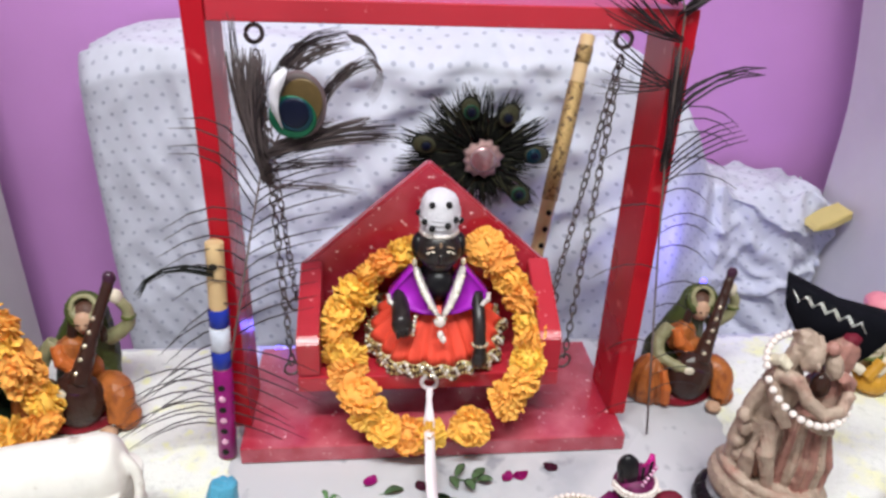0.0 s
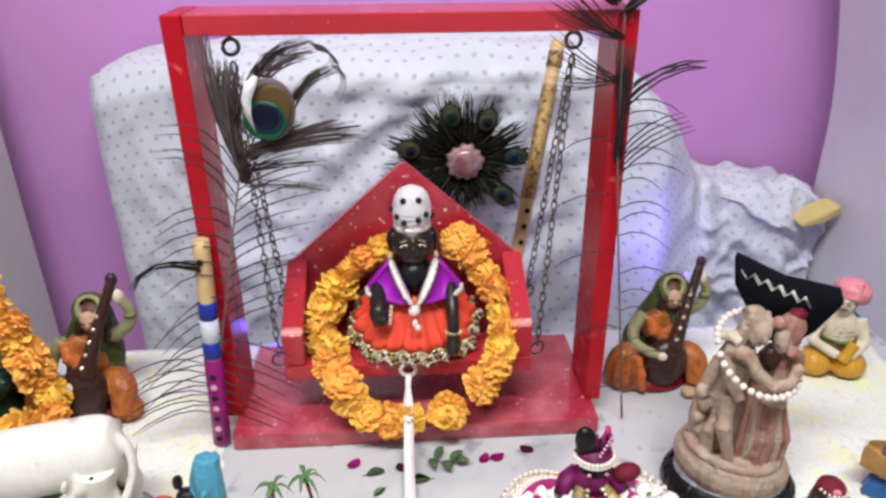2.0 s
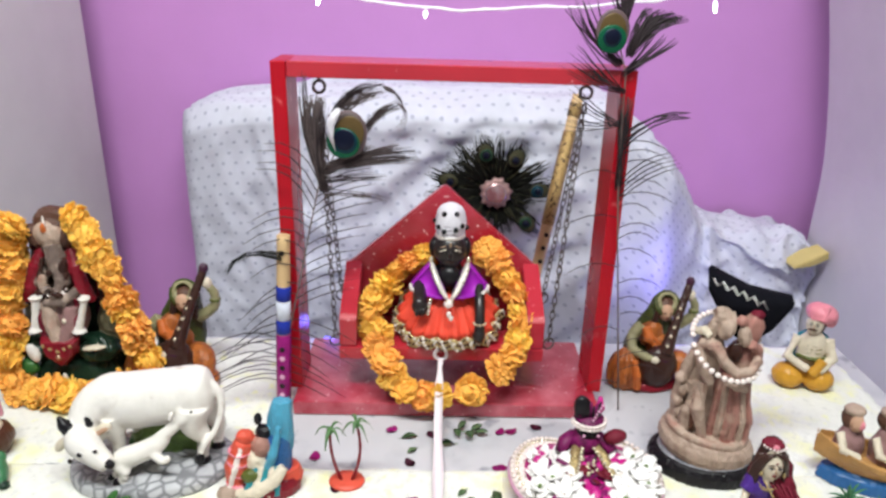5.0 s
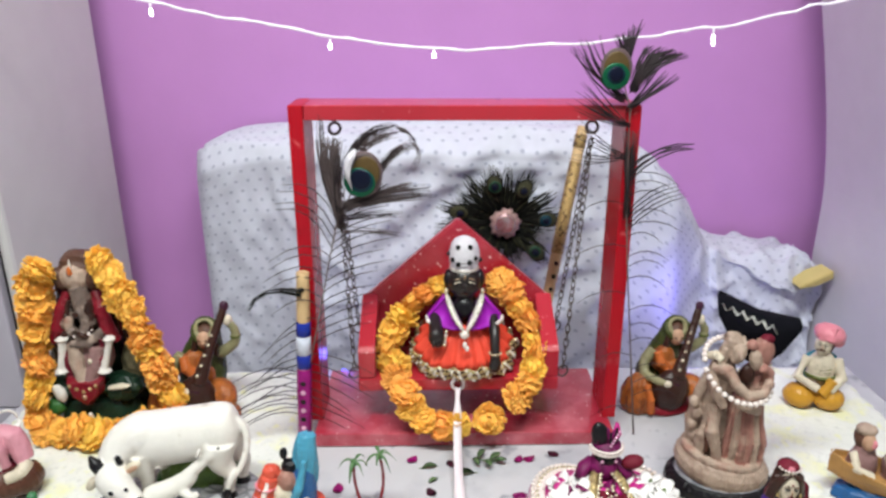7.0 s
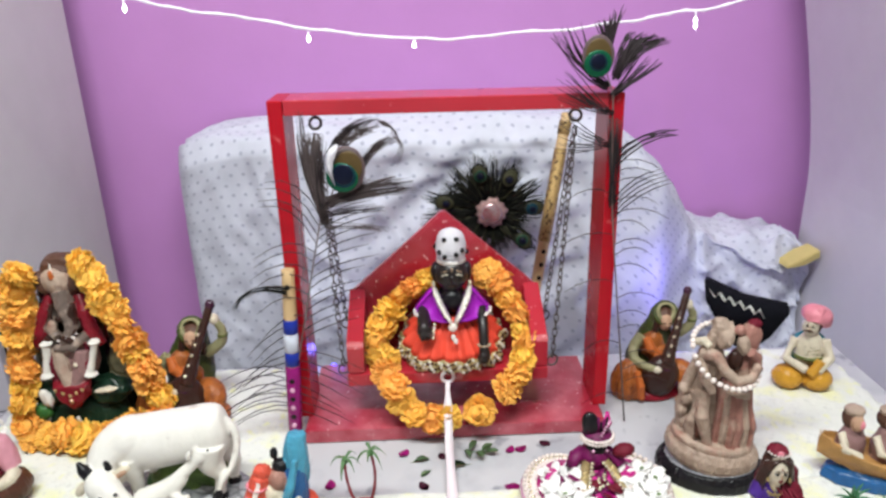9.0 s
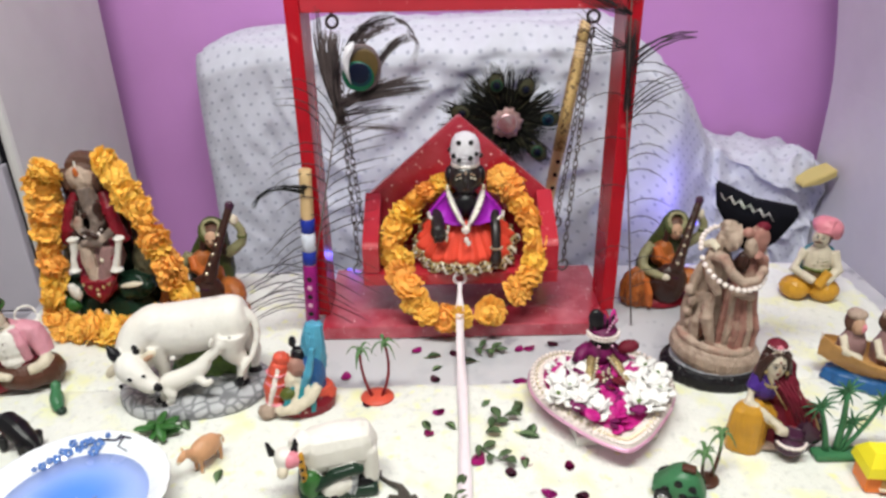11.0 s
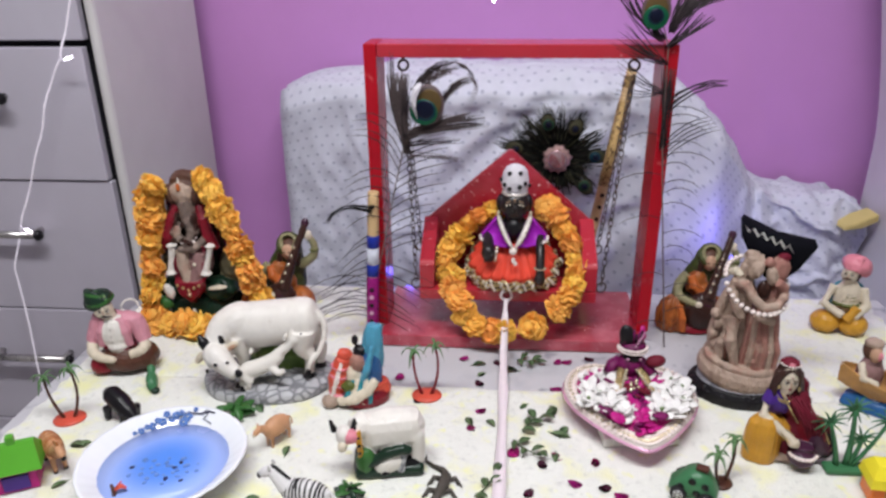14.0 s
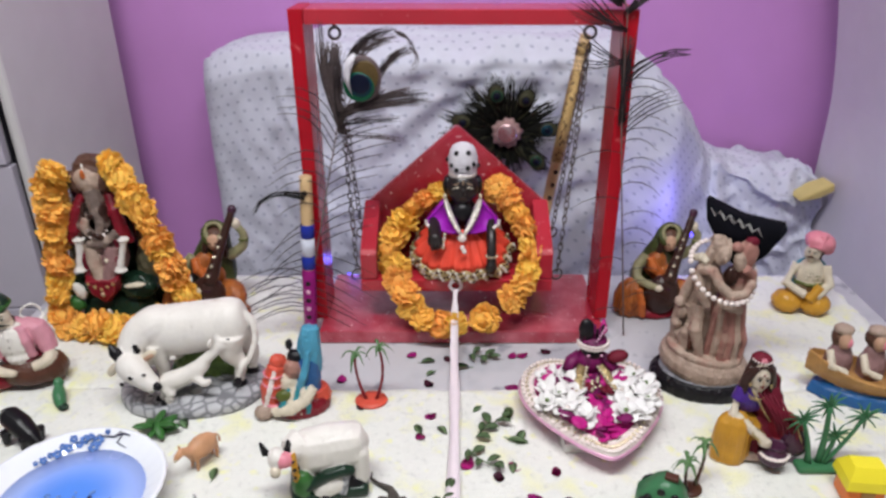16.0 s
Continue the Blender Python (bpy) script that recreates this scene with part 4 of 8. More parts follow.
for deg, rr, zz in ((-48, 0.0207, 0.014), (-25, 0.0210, 0.009), (18, 0.0210, 0.012), (43, 0.0207, 0.016), (-30, 0.0175, 0.0305), (24, 0.0175, 0.0310), (-85, 0.0208, 0.018), (84, 0.0208, 0.010), (130, 0.0205, 0.016), (190, 0.0205, 0.014)):
    a = math.radians(deg - 90)
    s.ell("black", (DX + (rr * 0.92 + 0.0004) * math.cos(a), DY - 0.003 + (rr * 0.92 + 0.0004) * math.sin(a), HZ + zz), (0.0033, 0.0028, 0.0033), seg=9)
# painted face
for k in (-1, 1):
    s.ell("palewash", (DX + k * 0.0090, DY - 0.0248, SZ + 0.1230), (0.0046, 0.0016, 0.0012), (0, k * 14, 0), seg=8)
    s.ell("black", (DX + k * 0.0090, DY - 0.0262, SZ + 0.1230), (0.0016, 0.0008, 0.0012), seg=7)
    s.ell("brass", (DX + k * 0.0090, DY - 0.0236, SZ + 0.1275), (0.0046, 0.0012, 0.0007), (0, k * 16, 0), seg=7)
s.ell("dollblack", (DX, DY - 0.0262, SZ + 0.1165), (0.0032, 0.0042, 0.0064), seg=10)
s.ell("brown", (DX, DY - 0.0240, SZ + 0.1080), (0.0050, 0.0018, 0.0012), seg=8)
s.ell("brass", (DX, DY - 0.0246, SZ + 0.1300), (0.0014, 0.0012, 0.0034), seg=7)
tagged(s.done("doll"), "black doll in orange skirt, purple cape and dotted white cap", "doll")


# ---- marigold garlands ----
def marigold(seed):
    """A full ruffled head: rings of broad petals with frilled tips round a soft core."""
    r = random.Random(seed)
    s = Shape()
    s.ell("marigold", (0, 0, 0), (0.0128, 0.0128, 0.0112), seg=12, rough=0.2)
    faces = []
    for ring, (tilt, rad, ln, count) in enumerate(((2, 0.0080, 0.0104, 14), (22, 0.0080, 0.0098, 14), (42, 0.0076, 0.0086, 11), (64, 0.0070, 0.0076, 7), (-18, 0.0080, 0.0100, 14), (-42, 0.0076, 0.0086, 11), (-66, 0.0070, 0.0074, 7))):
        for i in range(count):
            a = 2 * math.pi * (i + 0.5 * (ring % 2) + r.uniform(-0.25, 0.25)) / count
            t = math.radians(tilt + r.uniform(-12, 12))
            out = Vector((math.cos(a) * math.cos(t), math.sin(a) * math.cos(t), math.sin(t)))
            side = Vector((-math.sin(a), math.cos(a), 0))
            turn = r.uniform(-0.45, 0.45)
            up = out.cross(side) * -1
            side, up = side * math.cos(turn) + up * math.sin(turn), up * math.cos(turn) - side * math.sin(turn)
            base = out * rad
            w = 0.0040 * r.uniform(0.8, 1.25)
            l = ln * r.uniform(0.80, 1.15)
            curl = r.uniform(0.0004, 0.0030)
            rows = []
            for f, ww, h in ((0.15, 0.55, 0.0), (0.62, 1.0, 0.35), (1.0, 0.86, 1.0)):
                c = base + out * l * f + up * curl * h
                row = []
                for q in range(5):
                    v = q / 2 - 1
                    frill = (0.0011 if q % 2 else -0.0005) * f + r.uniform(-0.0004, 0.0004)
                    row.append(s.bm.verts.new(c + side * w * ww * v + up * frill - out * 0.0011 * v * v * f))
                rows.append(row)
            for p, q in zip(rows, rows[1:]):
                for j in range(4):
                    faces.append(s.bm.faces.new((p[j], p[j + 1], q[j + 1], q[j])))
    s.paint(faces, "marigold", False)
    ob = s.done("flower", flip=False)
    me = ob.data
    bpy.data.objects.remove(ob)
    return me


FLOWERS = [marigold(i) for i in range(5)]


def garland(name, keys, step, size, label, bare=()):
    """Flowers threaded through their middles along a smooth line of key points."""
    t = thing(name, keys[0], label, "garland")
    pts = [Vector(k) for k in keys]
    dense = []
    n = len(pts)
    for i in range(n - 1):
        p0, p1, p2, p3 = pts[max(i - 1, 0)], pts[i], pts[i + 1], pts[min(i + 2, n - 1)]
        for j in range(20):
            u = j / 20
            dense.append(0.5 * (2 * p1 + (p2 - p0) * u + (2 * p0 - 5 * p1 + 4 * p2 - p3) * u * u + (3 * p1 - p0 - 3 * p2 + p3) * u ** 3))
    dense.append(pts[-1])
    gone, count = step, -1
    for a, b in zip(dense, dense[1:]):
        gone += (b - a).length
        if gone < step:
            continue
        gone, count = 0.0, count + 1
        if count in bare:
            continue
        d = (b - a).normalized()
        f = new("flower", FLOWERS[rnd.randrange(5)])
        f.parent = t
        f.matrix_parent_inverse = Matrix.Identity(4)
        k = size * rnd.uniform(0.86, 1.14)
        off = Vector([rnd.uniform(-0.0035, 0.0035) for _ in range(3)])
        f.matrix_basis = (Matrix.Translation(a - pts[0] + off) @ d.to_track_quat("Z", "X").to_matrix().to_4x4()
                          @ pose(0, 0, 0, rnd.uniform(-75, 75), rnd.uniform(-75, 75), rnd.uniform(0, 360)) @ Matrix.Diagonal((k, k, k * 0.95, 1)))
    return t


garland("marigold_garland", [(-0.030, 0.088, 0.182), (-0.062, 0.084, 0.167), (-0.086, 0.066, 0.145), (-0.095, 0.046, 0.116), (-0.088, 0.026, 0.091), (-0.071, 0.004, 0.066), (-0.047, -0.006, 0.044), (-0.018, -0.008, 0.036), (0.014, -0.008, 0.036),
                             (0.036, -0.006, 0.044), (0.058, -0.004, 0.060), (0.077, 0.008, 0.087), (0.091, 0.036, 0.111), (0.088, 0.060, 0.140), (0.069, 0.080, 0.171), (0.044, 0.090, 0.193)], 0.0205, 1.12, "orange marigold garland laid round the doll on the swing", (13, 15))
garland("marigold_garland", [(-0.523, 0.047, 0.226), (-0.534, 0.049, 0.200), (-0.538, 0.045, 0.160), (-0.541, 0.035, 0.10), (-0.541, 0.023, 0.024), (-0.513, 0.009, 0.021), (-0.473, 0.005, 0.021), (-0.423, 0.015, 0.022),
                             (-0.379, 0.031, 0.028), (-0.387, 0.041, 0.070), (-0.401, 0.041, 0.120), (-0.417, 0.043, 0.170), (-0.433, 0.047, 0.206), (-0.449, 0.053, 0.228), (-0.465, 0.061, 0.240)], 0.0205, 1.22, "orange marigold garland framing the seated deity figurine")

# ---- ribbon from the seat ----
s = Shape()
run = [(-0.008, SY0 - 0.008, SZ - 0.010), (-0.009, 0.006, 0.066), (-0.0095, -0.010, 0.046), (-0.010, -0.05, 0.022), (-0.010, -0.11, 0.013), (-0.011, -0.2, 0.011), (-0.014, -0.35, 0.012), (-0.018, -0.49, 0.012), (-0.018, -0.512, 0.004), (-0.018, -0.514, -0.10), (-0.016, -0.512, -0.22)]
fine = []
for a, b in zip(run, run[1:]):
    for i in range(6):
        fine.append(Vector(a).lerp(Vector(b), i / 6))
rings = []
for i, p in enumerate(fine):
    d = (fine[min(i + 1, len(fine) - 1)] - fine[max(i - 1, 0)]).normalized()
    tw = 0.55 * math.sin(i * 0.27)
    side = Vector((math.cos(tw), 0, math.sin(tw) * 0.5))
    nrm = side.cross(d).normalized()
    w = 0.0024 + 0.0032 * min(1, i / 14) + 0.0016 * min(1, max(0, i - 20) / 18) + 0.0005 * math.sin(i * 0.8)
    rings.append([p - side * w - nrm * 0.0003, p + side * w - nrm * 0.0003, p + side * w + nrm * 0.0003, p - side * w + nrm * 0.0003])
s.hull("ribbon", rings)
tagged(s.done("pull_ribbon"), "pale pink satin ribbon tied to the swing seat", "ribbon")


# ---- flutes ----
def flute(name, place, turn, length, rad, bands, holes, label, dots=()):
    t = thing(name, place, label, "flute", turn=turn)
    s = Shape()
    n = 18
    s.lathe("bamboo", (0, 0, 0), [(rad * 0.8, 0), (rad, 0.001)] + [(rad * (1 + 0.03 * math.sin(i)), length * i / n) for i in range(1, n)] + [(rad, length - 0.001), (rad * 0.8, length)], 18)
    s.done("tube", t)
    for key, z0, z1 in bands:
        s = Shape()
        s.lathe(key, (0, 0, 0), [(rad + 0.0004, z0), (rad + 0.0011, z0 + 0.0006), (rad + 0.0011, z1 - 0.0006), (rad + 0.0004, z1)], 18, cap=False)
        s.done("band", t, M[key].name.replace("_", " "))
    for z, key in [(z, "hole") for z in holes] + list(dots):
        s = Shape()
        s.lathe(key, (0, -rad - 0.0008, z), [(0.0031, 0.0), (0.0034, 0.0006), (0.0024, 0.0009)], 12, (90, 0, 0))
        s.done("finger_hole" if key == "hole" else "sequin", t)
    return t


flute("flute", (-0.2055, 0.012, 0.002), (-2, 2.7, 0), 0.232, 0.0080,
      (("magenta_tape", 0.002, 0.105), ("blue_tape", 0.106, 0.124), ("white_tape", 0.1245, 0.149), ("blue_tape", 0.1495, 0.168)), (0.212,),
      "bamboo flute wrapped in magenta, blue and silver tape", [(0.012 + 0.0125 * i, "sequin" if i % 2 else "hole") for i in range(7)])
flute("flute", (0.109, 0.175, 0.002), (-17.5, 12.5, 0), 0.385, 0.0085,
      (("gold", 0.19, 0.33), ("gold", 0.352, 0.372)), (0.115, 0.135, 0.155, 0.175), "bamboo flute with gold glitter wrap leaning behind the swing")


# ---- peacock feathers ----
def barb(s, key, a, b, bend, r):
    """One curved thread: added to a Shape, or made a part of a thing."""
    a, b, c = Vector(a), Vector(b), Vector(bend)
    pts = [a * (1 - t) ** 2 + (a.lerp(b, 0.5) + c) * 2 * t * (1 - t) + b * t * t for t in (0, 0.25, 0.5, 0.75, 1)]
    own = not isinstance(s, Shape)
    sh = Shape() if own else s
    sh.tube(key, pts, [r * 0.8, r, r, r * 0.8, r * 0.25], 4)
    if own:
        sh.done("barb", s)


EYE = (("mauve", 1.12, 1.45, 0.0, 0.30), ("bronze", 0.98, 1.28, 0.0, 0.26), ("emerald", 0.86, 0.86, 0.0, 0.0), ("teal", 0.60, 0.60, 0.0, 0.03), ("navy", 0.42, 0.46, 0.0, 0.06))


def eye_spot(parent, c, size, turn, rings=EYE):
    """Overlapping discs, each (paint, width, height, shift sideways, shift up), in units of the eye's radius."""
    s = Shape()
    for i, (key, rx, rz, aside, up) in enumerate(rings):
        s.lathe(key, (0, 0, 0), [(size * rx, -0.0006), (size * rx, 0.0002), (size * rx * 0.9, 0.0008)], 30, (90, 0, 0))
        for v in list(s.bm.verts)[-90:]:
            v.co = Vector((v.co.x + aside * size, v.co.y - 0.0011 * i, up * size + v.co.z * rz / rx))
    ob = s.done("eye_spot", parent, "green and blue eye of the feather")
    ob.matrix_parent_inverse = Matrix.Identity(4)
    ob.matrix_basis = pose(*c, *turn)
    return ob


def tuft(s, key, a, b0, b1, n, bend, r, jig=0.004):
    for i in range(n):
        k = (i + rnd.uniform(0, 0.8)) / n
        e = Vector(b0).lerp(Vector(b1), k) + Vector([rnd.uniform(-jig, jig) for _ in range(3)])
        st = Vector(a) + Vector([rnd.uniform(-0.004, 0.004) for _ in range(3)])
        barb(s, key, st, e, Vector(bend) * rnd.uniform(0.6, 1.3), r * rnd.uniform(0.6, 1.2))


f1 = thing("peacock_feather", (-0.212, 0.008, 0.004), "long peacock feather with a green eye tied to the swing stand", "feather")
o = Vector((-0.212, 0.008, 0.004))
stem = [Vector(p) - o for p in ((-0.212, 0.008, 0.004), (-0.205, 0.012, 0.062), (-0.192, 0.014, 0.115), (-0.177, 0.015, 0.178), (-0.162, 0.015, 0.245), (-0.150, 0.016, 0.295), (-0.128, 0.017, 0.338))]
s = Shape(); s.tube("quill", stem, [0.0012, 0.0011, 0.0010, 0.0010, 0.0009, 0.0009, 0.0007], 6); s.done("quill", f1)
s = f1
E0 = Vector((-0.124, 0.012, 0.349)) - o
root = Vector((-0.150, 0.015, 0.290)) - o
V = lambda a, b, dy=0.0: E0 + Vector((a, 0.003 + dy, b))
sd = Shape()
# tall vane beside the eye
tuft(sd, "vane", V(-0.021, -0.058, 0.003), V(-0.041, 0.046, 0.002), V(-0.017, 0.040, 0.002), 90, (-0.012, 0, 0.012), 0.00085, 0.006)
tuft(sd, "feather", V(-0.021, -0.058, 0.003), V(-0.042, 0.072, 0.002), V(-0.034, 0.066, 0.002), 16, (-0.012, 0, 0.006), 0.00054, 0.003)
tuft(sd, "feather", V(-0.024, -0.040, 0.003), V(-0.028, 0.030, 0.001), V(-0.016, 0.012, 0.001), 44, (-0.008, 0, 0.0), 0.00085, 0.004)
# plume sweeping up behind the eye and curling over
tuft(sd, "vane", V(-0.008, 0.022), V(0.044, 0.060), V(0.052, 0.050), 16, (-0.014, 0, 0.012), 0.00050, 0.003)
tuft(sd, "feather", V(-0.010, 0.020), V(0.040, 0.062), V(0.050, 0.058), 14, (-0.016, 0, 0.016), 0.00058, 0.003)
tuft(sd, "vane", V(0.006, 0.032), V(0.036, 0.050), V(0.046, 0.050), 14, (-0.002, 0, 0.004), 0.00062, 0.003)
tuft(sd, "vane", V(0.026, 0.008), V(0.058, 0.042), V(0.068, 0.034), 16, (-0.006, 0, 0.008), 0.00055, 0.003)
tuft(sd, "feather", V(0.026, 0.010), V(0.060, 0.042), V(0.066, 0.038), 7, (-0.008, 0, 0.008), 0.00050, 0.002)
for i in range(6):
    sd.tube("feather" if i % 2 else "vane", arc(V(0.046 + 0.001 * i, 0.058 - 0.001 * i), V(0.060 + 0.0016 * i, 0.040 - 0.002 * i), 6, (0.006, 0, 0.004)), [0.0007, 0.0007, 0.0006, 0.0006, 0.0005, 0.0004, 0.0002], 4)
for i in range(4):
    sd.tube("vane", arc(V(0.062 + 0.001 * i, 0.040), V(0.060 + 0.0016 * i, 0.012 - 0.002 * i), 6, (0.008, 0, 0.003)), [0.0005, 0.0005, 0.0005, 0.0004, 0.0004, 0.0003, 0.0001], 4)
# plume sweeping away under the eye, arched and drooping at the ends
tuft(sd, "vane", V(-0.016, -0.036), V(0.060, -0.004), V(0.074, -0.024), 54, (-0.004, 0, 0.006), 0.00056, 0.004)
tuft(sd, "feather", V(-0.016, -0.038), V(0.078, -0.008), V(0.090, -0.024), 22, (0.000, 0, 0.013), 0.00052, 0.003)
tuft(sd, "feather", V(-0.018, -0.048), V(0.044, -0.040), V(0.054, -0.044), 12, (-0.002, 0, 0.003), 0.00046, 0.005)
tuft(sd, "vane", V(-0.018, -0.060), V(0.048, -0.066), V(0.054, -0.070), 8, (0.000, 0, 0.004), 0.00046, 0.004)
tuft(sd, "vane", V(-0.014, -0.030), V(0.026, -0.006), V(0.044, -0.014), 34, (0.002, 0.001, -0.002), 0.00064, 0.003)
tagged(sd.done("vane", f1, "soft grey-brown plumes round the eye"), kind="stuff")
for i in range(42):
    k = 0.12 + 0.72 * i / 41
    j = k * (len(stem) - 1)
    p = stem[int(j)].lerp(stem[min(int(j) + 1, len(stem) - 1)], j - int(j))
    ln = (0.075 if k > 0.35 else 0.095) * rnd.uniform(0.75, 1.15)
    if i % 2:
        up = 0.045 if k > 0.5 else 0.01
        barb(s, "feather", p, p + Vector((-ln, rnd.uniform(-0.004, 0.012) - 0.004, up - 0.05 * (k < 0.7))), (0.012, -0.004, 0.034), 0.0007)
    else:
        barb(s, "feather", p, p + Vector((ln * (0.95 if k > 0.3 else 0.8), rnd.uniform(-0.006, 0.010) - 0.006, 0.028 if k > 0.4 else -0.035)), (-0.012, -0.004, 0.008 if k > 0.4 else 0.02), 0.0007)
for i in range(5):
    barb(s, "fanfeather", Vector((-0.196, 0.010, 0.205)) - o + Vector((0, 0, 0.002 * i)), Vector((-0.262, 0.004, 0.192)) - o + Vector((0.003 * i * 0.4, 0, -0.002 * (i % 3))), (-0.018, 0, 0.026), 0.0009)
for i in range(6):
    barb(s, "feather", Vector((-0.208, 0.008, 0.045 + 0.012 * i)) - o, Vector((-0.290 - 0.003 * (i % 2), 0.01, 0.018 + 0.014 * i)) - o, (0.008, 0, 0.026), 0.0007)
eye_spot(f1, E0 + Vector((0.0055, -0.003, 0.000)), 0.0188, (0, 8, -6),
         (("mauve", 1.16, 1.42, 0.10, 0.34), ("vane", 1.04, 1.30, 0.10, 0.34), ("bronze", 0.84, 0.98, 0.26, 0.50), ("emerald", 0.98, 0.90, -0.06, -0.16), ("teal", 0.76, 0.72, 0.02, -0.02), ("navy", 0.60, 0.62, 0.02, 0.06)))
# Pale crescent added for the bright sheet behind a gap in the vane.
s = Shape()
curl = [(-0.0055, 0.036), (-0.0150, 0.030), (-0.0195, 0.016), (-0.0180, 0.002), (-0.0100, -0.014), (-0.0125, 0.002), (-0.0105, 0.015), (-0.0050, 0.026), (-0.0025, 0.034)]
s.hull("palegrey", [[V(a * 0.9 + 0.005, b * 0.95 + 0.002, dy) for a, b in curl] for dy in (-0.0138, -0.0124)])
s.done("vane_edge", f1, "added pale sliver for the sheet showing through the feather")

o = Vector((0.222, 0.018, 0.004))
f2 = thing("peacock_feather", o, "tall peacock feather rising above the swing stand", "feather")
stem = [Vector(p) - o for p in ((0.222, 0.018, 0.004), (0.211, 0.022, 0.108), (0.1975, 0.0235, 0.226), (0.190, 0.0235, 0.299), (0.186, 0.0235, 0.367), (0.184, 0.0245, 0.425), (0.174, 0.026, 0.455))]
s = Shape(); s.tube("quill", stem, [0.0012, 0.0011, 0.0010, 0.0010, 0.0009, 0.0009, 0.0007], 6); s.done("quill", f2)
s = f2
E1 = Vector((0.172, 0.024, 0.466)) - o
neck = Vector((0.184, 0.026, 0.425)) - o
tuft(s, "feather", Vector((0.176, 0.026, 0.472)) - o, Vector((0.160, 0.03, 0.500)) - o, Vector((0.194, 0.03, 0.518)) - o, 30, (0, 0, 0.006), 0.0010, 0.003)
tuft(s, "feather", Vector((0.186, 0.027, 0.445)) - o, Vector((0.200, 0.03, 0.492)) - o, Vector((0.247, 0.03, 0.482)) - o, 40, (-0.004, 0, 0.016), 0.0011, 0.003)
tuft(s, "feather", neck, Vector((0.212, 0.03, 0.470)) - o, Vector((0.240, 0.03, 0.455)) - o, 10, (0.0, 0, -0.004), 0.0012)
tuft(s, "feather", Vector((0.178, 0.026, 0.435)) - o, Vector((0.112, 0.03, 0.492)) - o, Vector((0.145, 0.03, 0.500)) - o, 14, (-0.006, 0, -0.012), 0.0010, 0.006)
tuft(s, "feather", neck + Vector((0, 0, -0.02)), Vector((0.130, 0.028, 0.462)) - o, Vector((0.118, 0.028, 0.42)) - o, 12, (0.004, 0, -0.008), 0.0008, 0.008)
tuft(s, "feather", neck + Vector((0, 0, -0.055)), Vector((0.128, 0.028, 0.418)) - o, Vector((0.120, 0.028, 0.36)) - o, 12, (0.004, 0, -0.008), 0.0007, 0.008)
tuft(s, "feather", stem[3], Vector((0.196, 0.024, 0.40)) - o, Vector((0.176, 0.024, 0.40)) - o, 16, (0, 0, 0), 0.0009, 0.003)
for i in range(5):
    barb(s, "feather", stem[4] + Vector((0, 0, -0.03 + 0.005 * i)), Vector((0.262, 0.026, 0.378 + 0.006 * (i % 2))) - o, (-0.004, 0, 0.022), 0.0010)
    barb(s, "feather", stem[3] + Vector((0, 0, -0.02 + 0.006 * i)), Vector((0.262 - 0.004 * i, 0.028, 0.322 + 0.004 * i)) - o, (-0.006, 0, 0.014), 0.0008)
for i in range(20):
    k = 0.06 + 0.56 * i / 19
    j = k * (len(stem) - 1)
    p = stem[int(j)].lerp(stem[min(int(j) + 1, len(stem) - 1)], j - int(j))
    sg = 1 if i % 4 else -1
    barb(s, "feather", p, p + Vector((sg * 0.055 * rnd.uniform(0.8, 1.25), rnd.uniform(0.0, 0.015) - 0.004, -0.012 * rnd.uniform(0.2, 1.4))), (0, 0, 0.020), 0.0006)
eye_spot(f2, E1 + Vector((-0.008, -0.003, -0.004)), 0.0158, (0, -4, 0),
         (("mauve", 1.12, 1.40, 0.06, 0.42), ("bronze", 0.90, 1.12, 0.06, 0.46), ("emerald", 0.98, 0.92, 0.0, -0.10), ("teal", 0.62, 0.60, 0.0, 0.0), ("navy", 0.50, 0.52, 0.0, 0.06)))

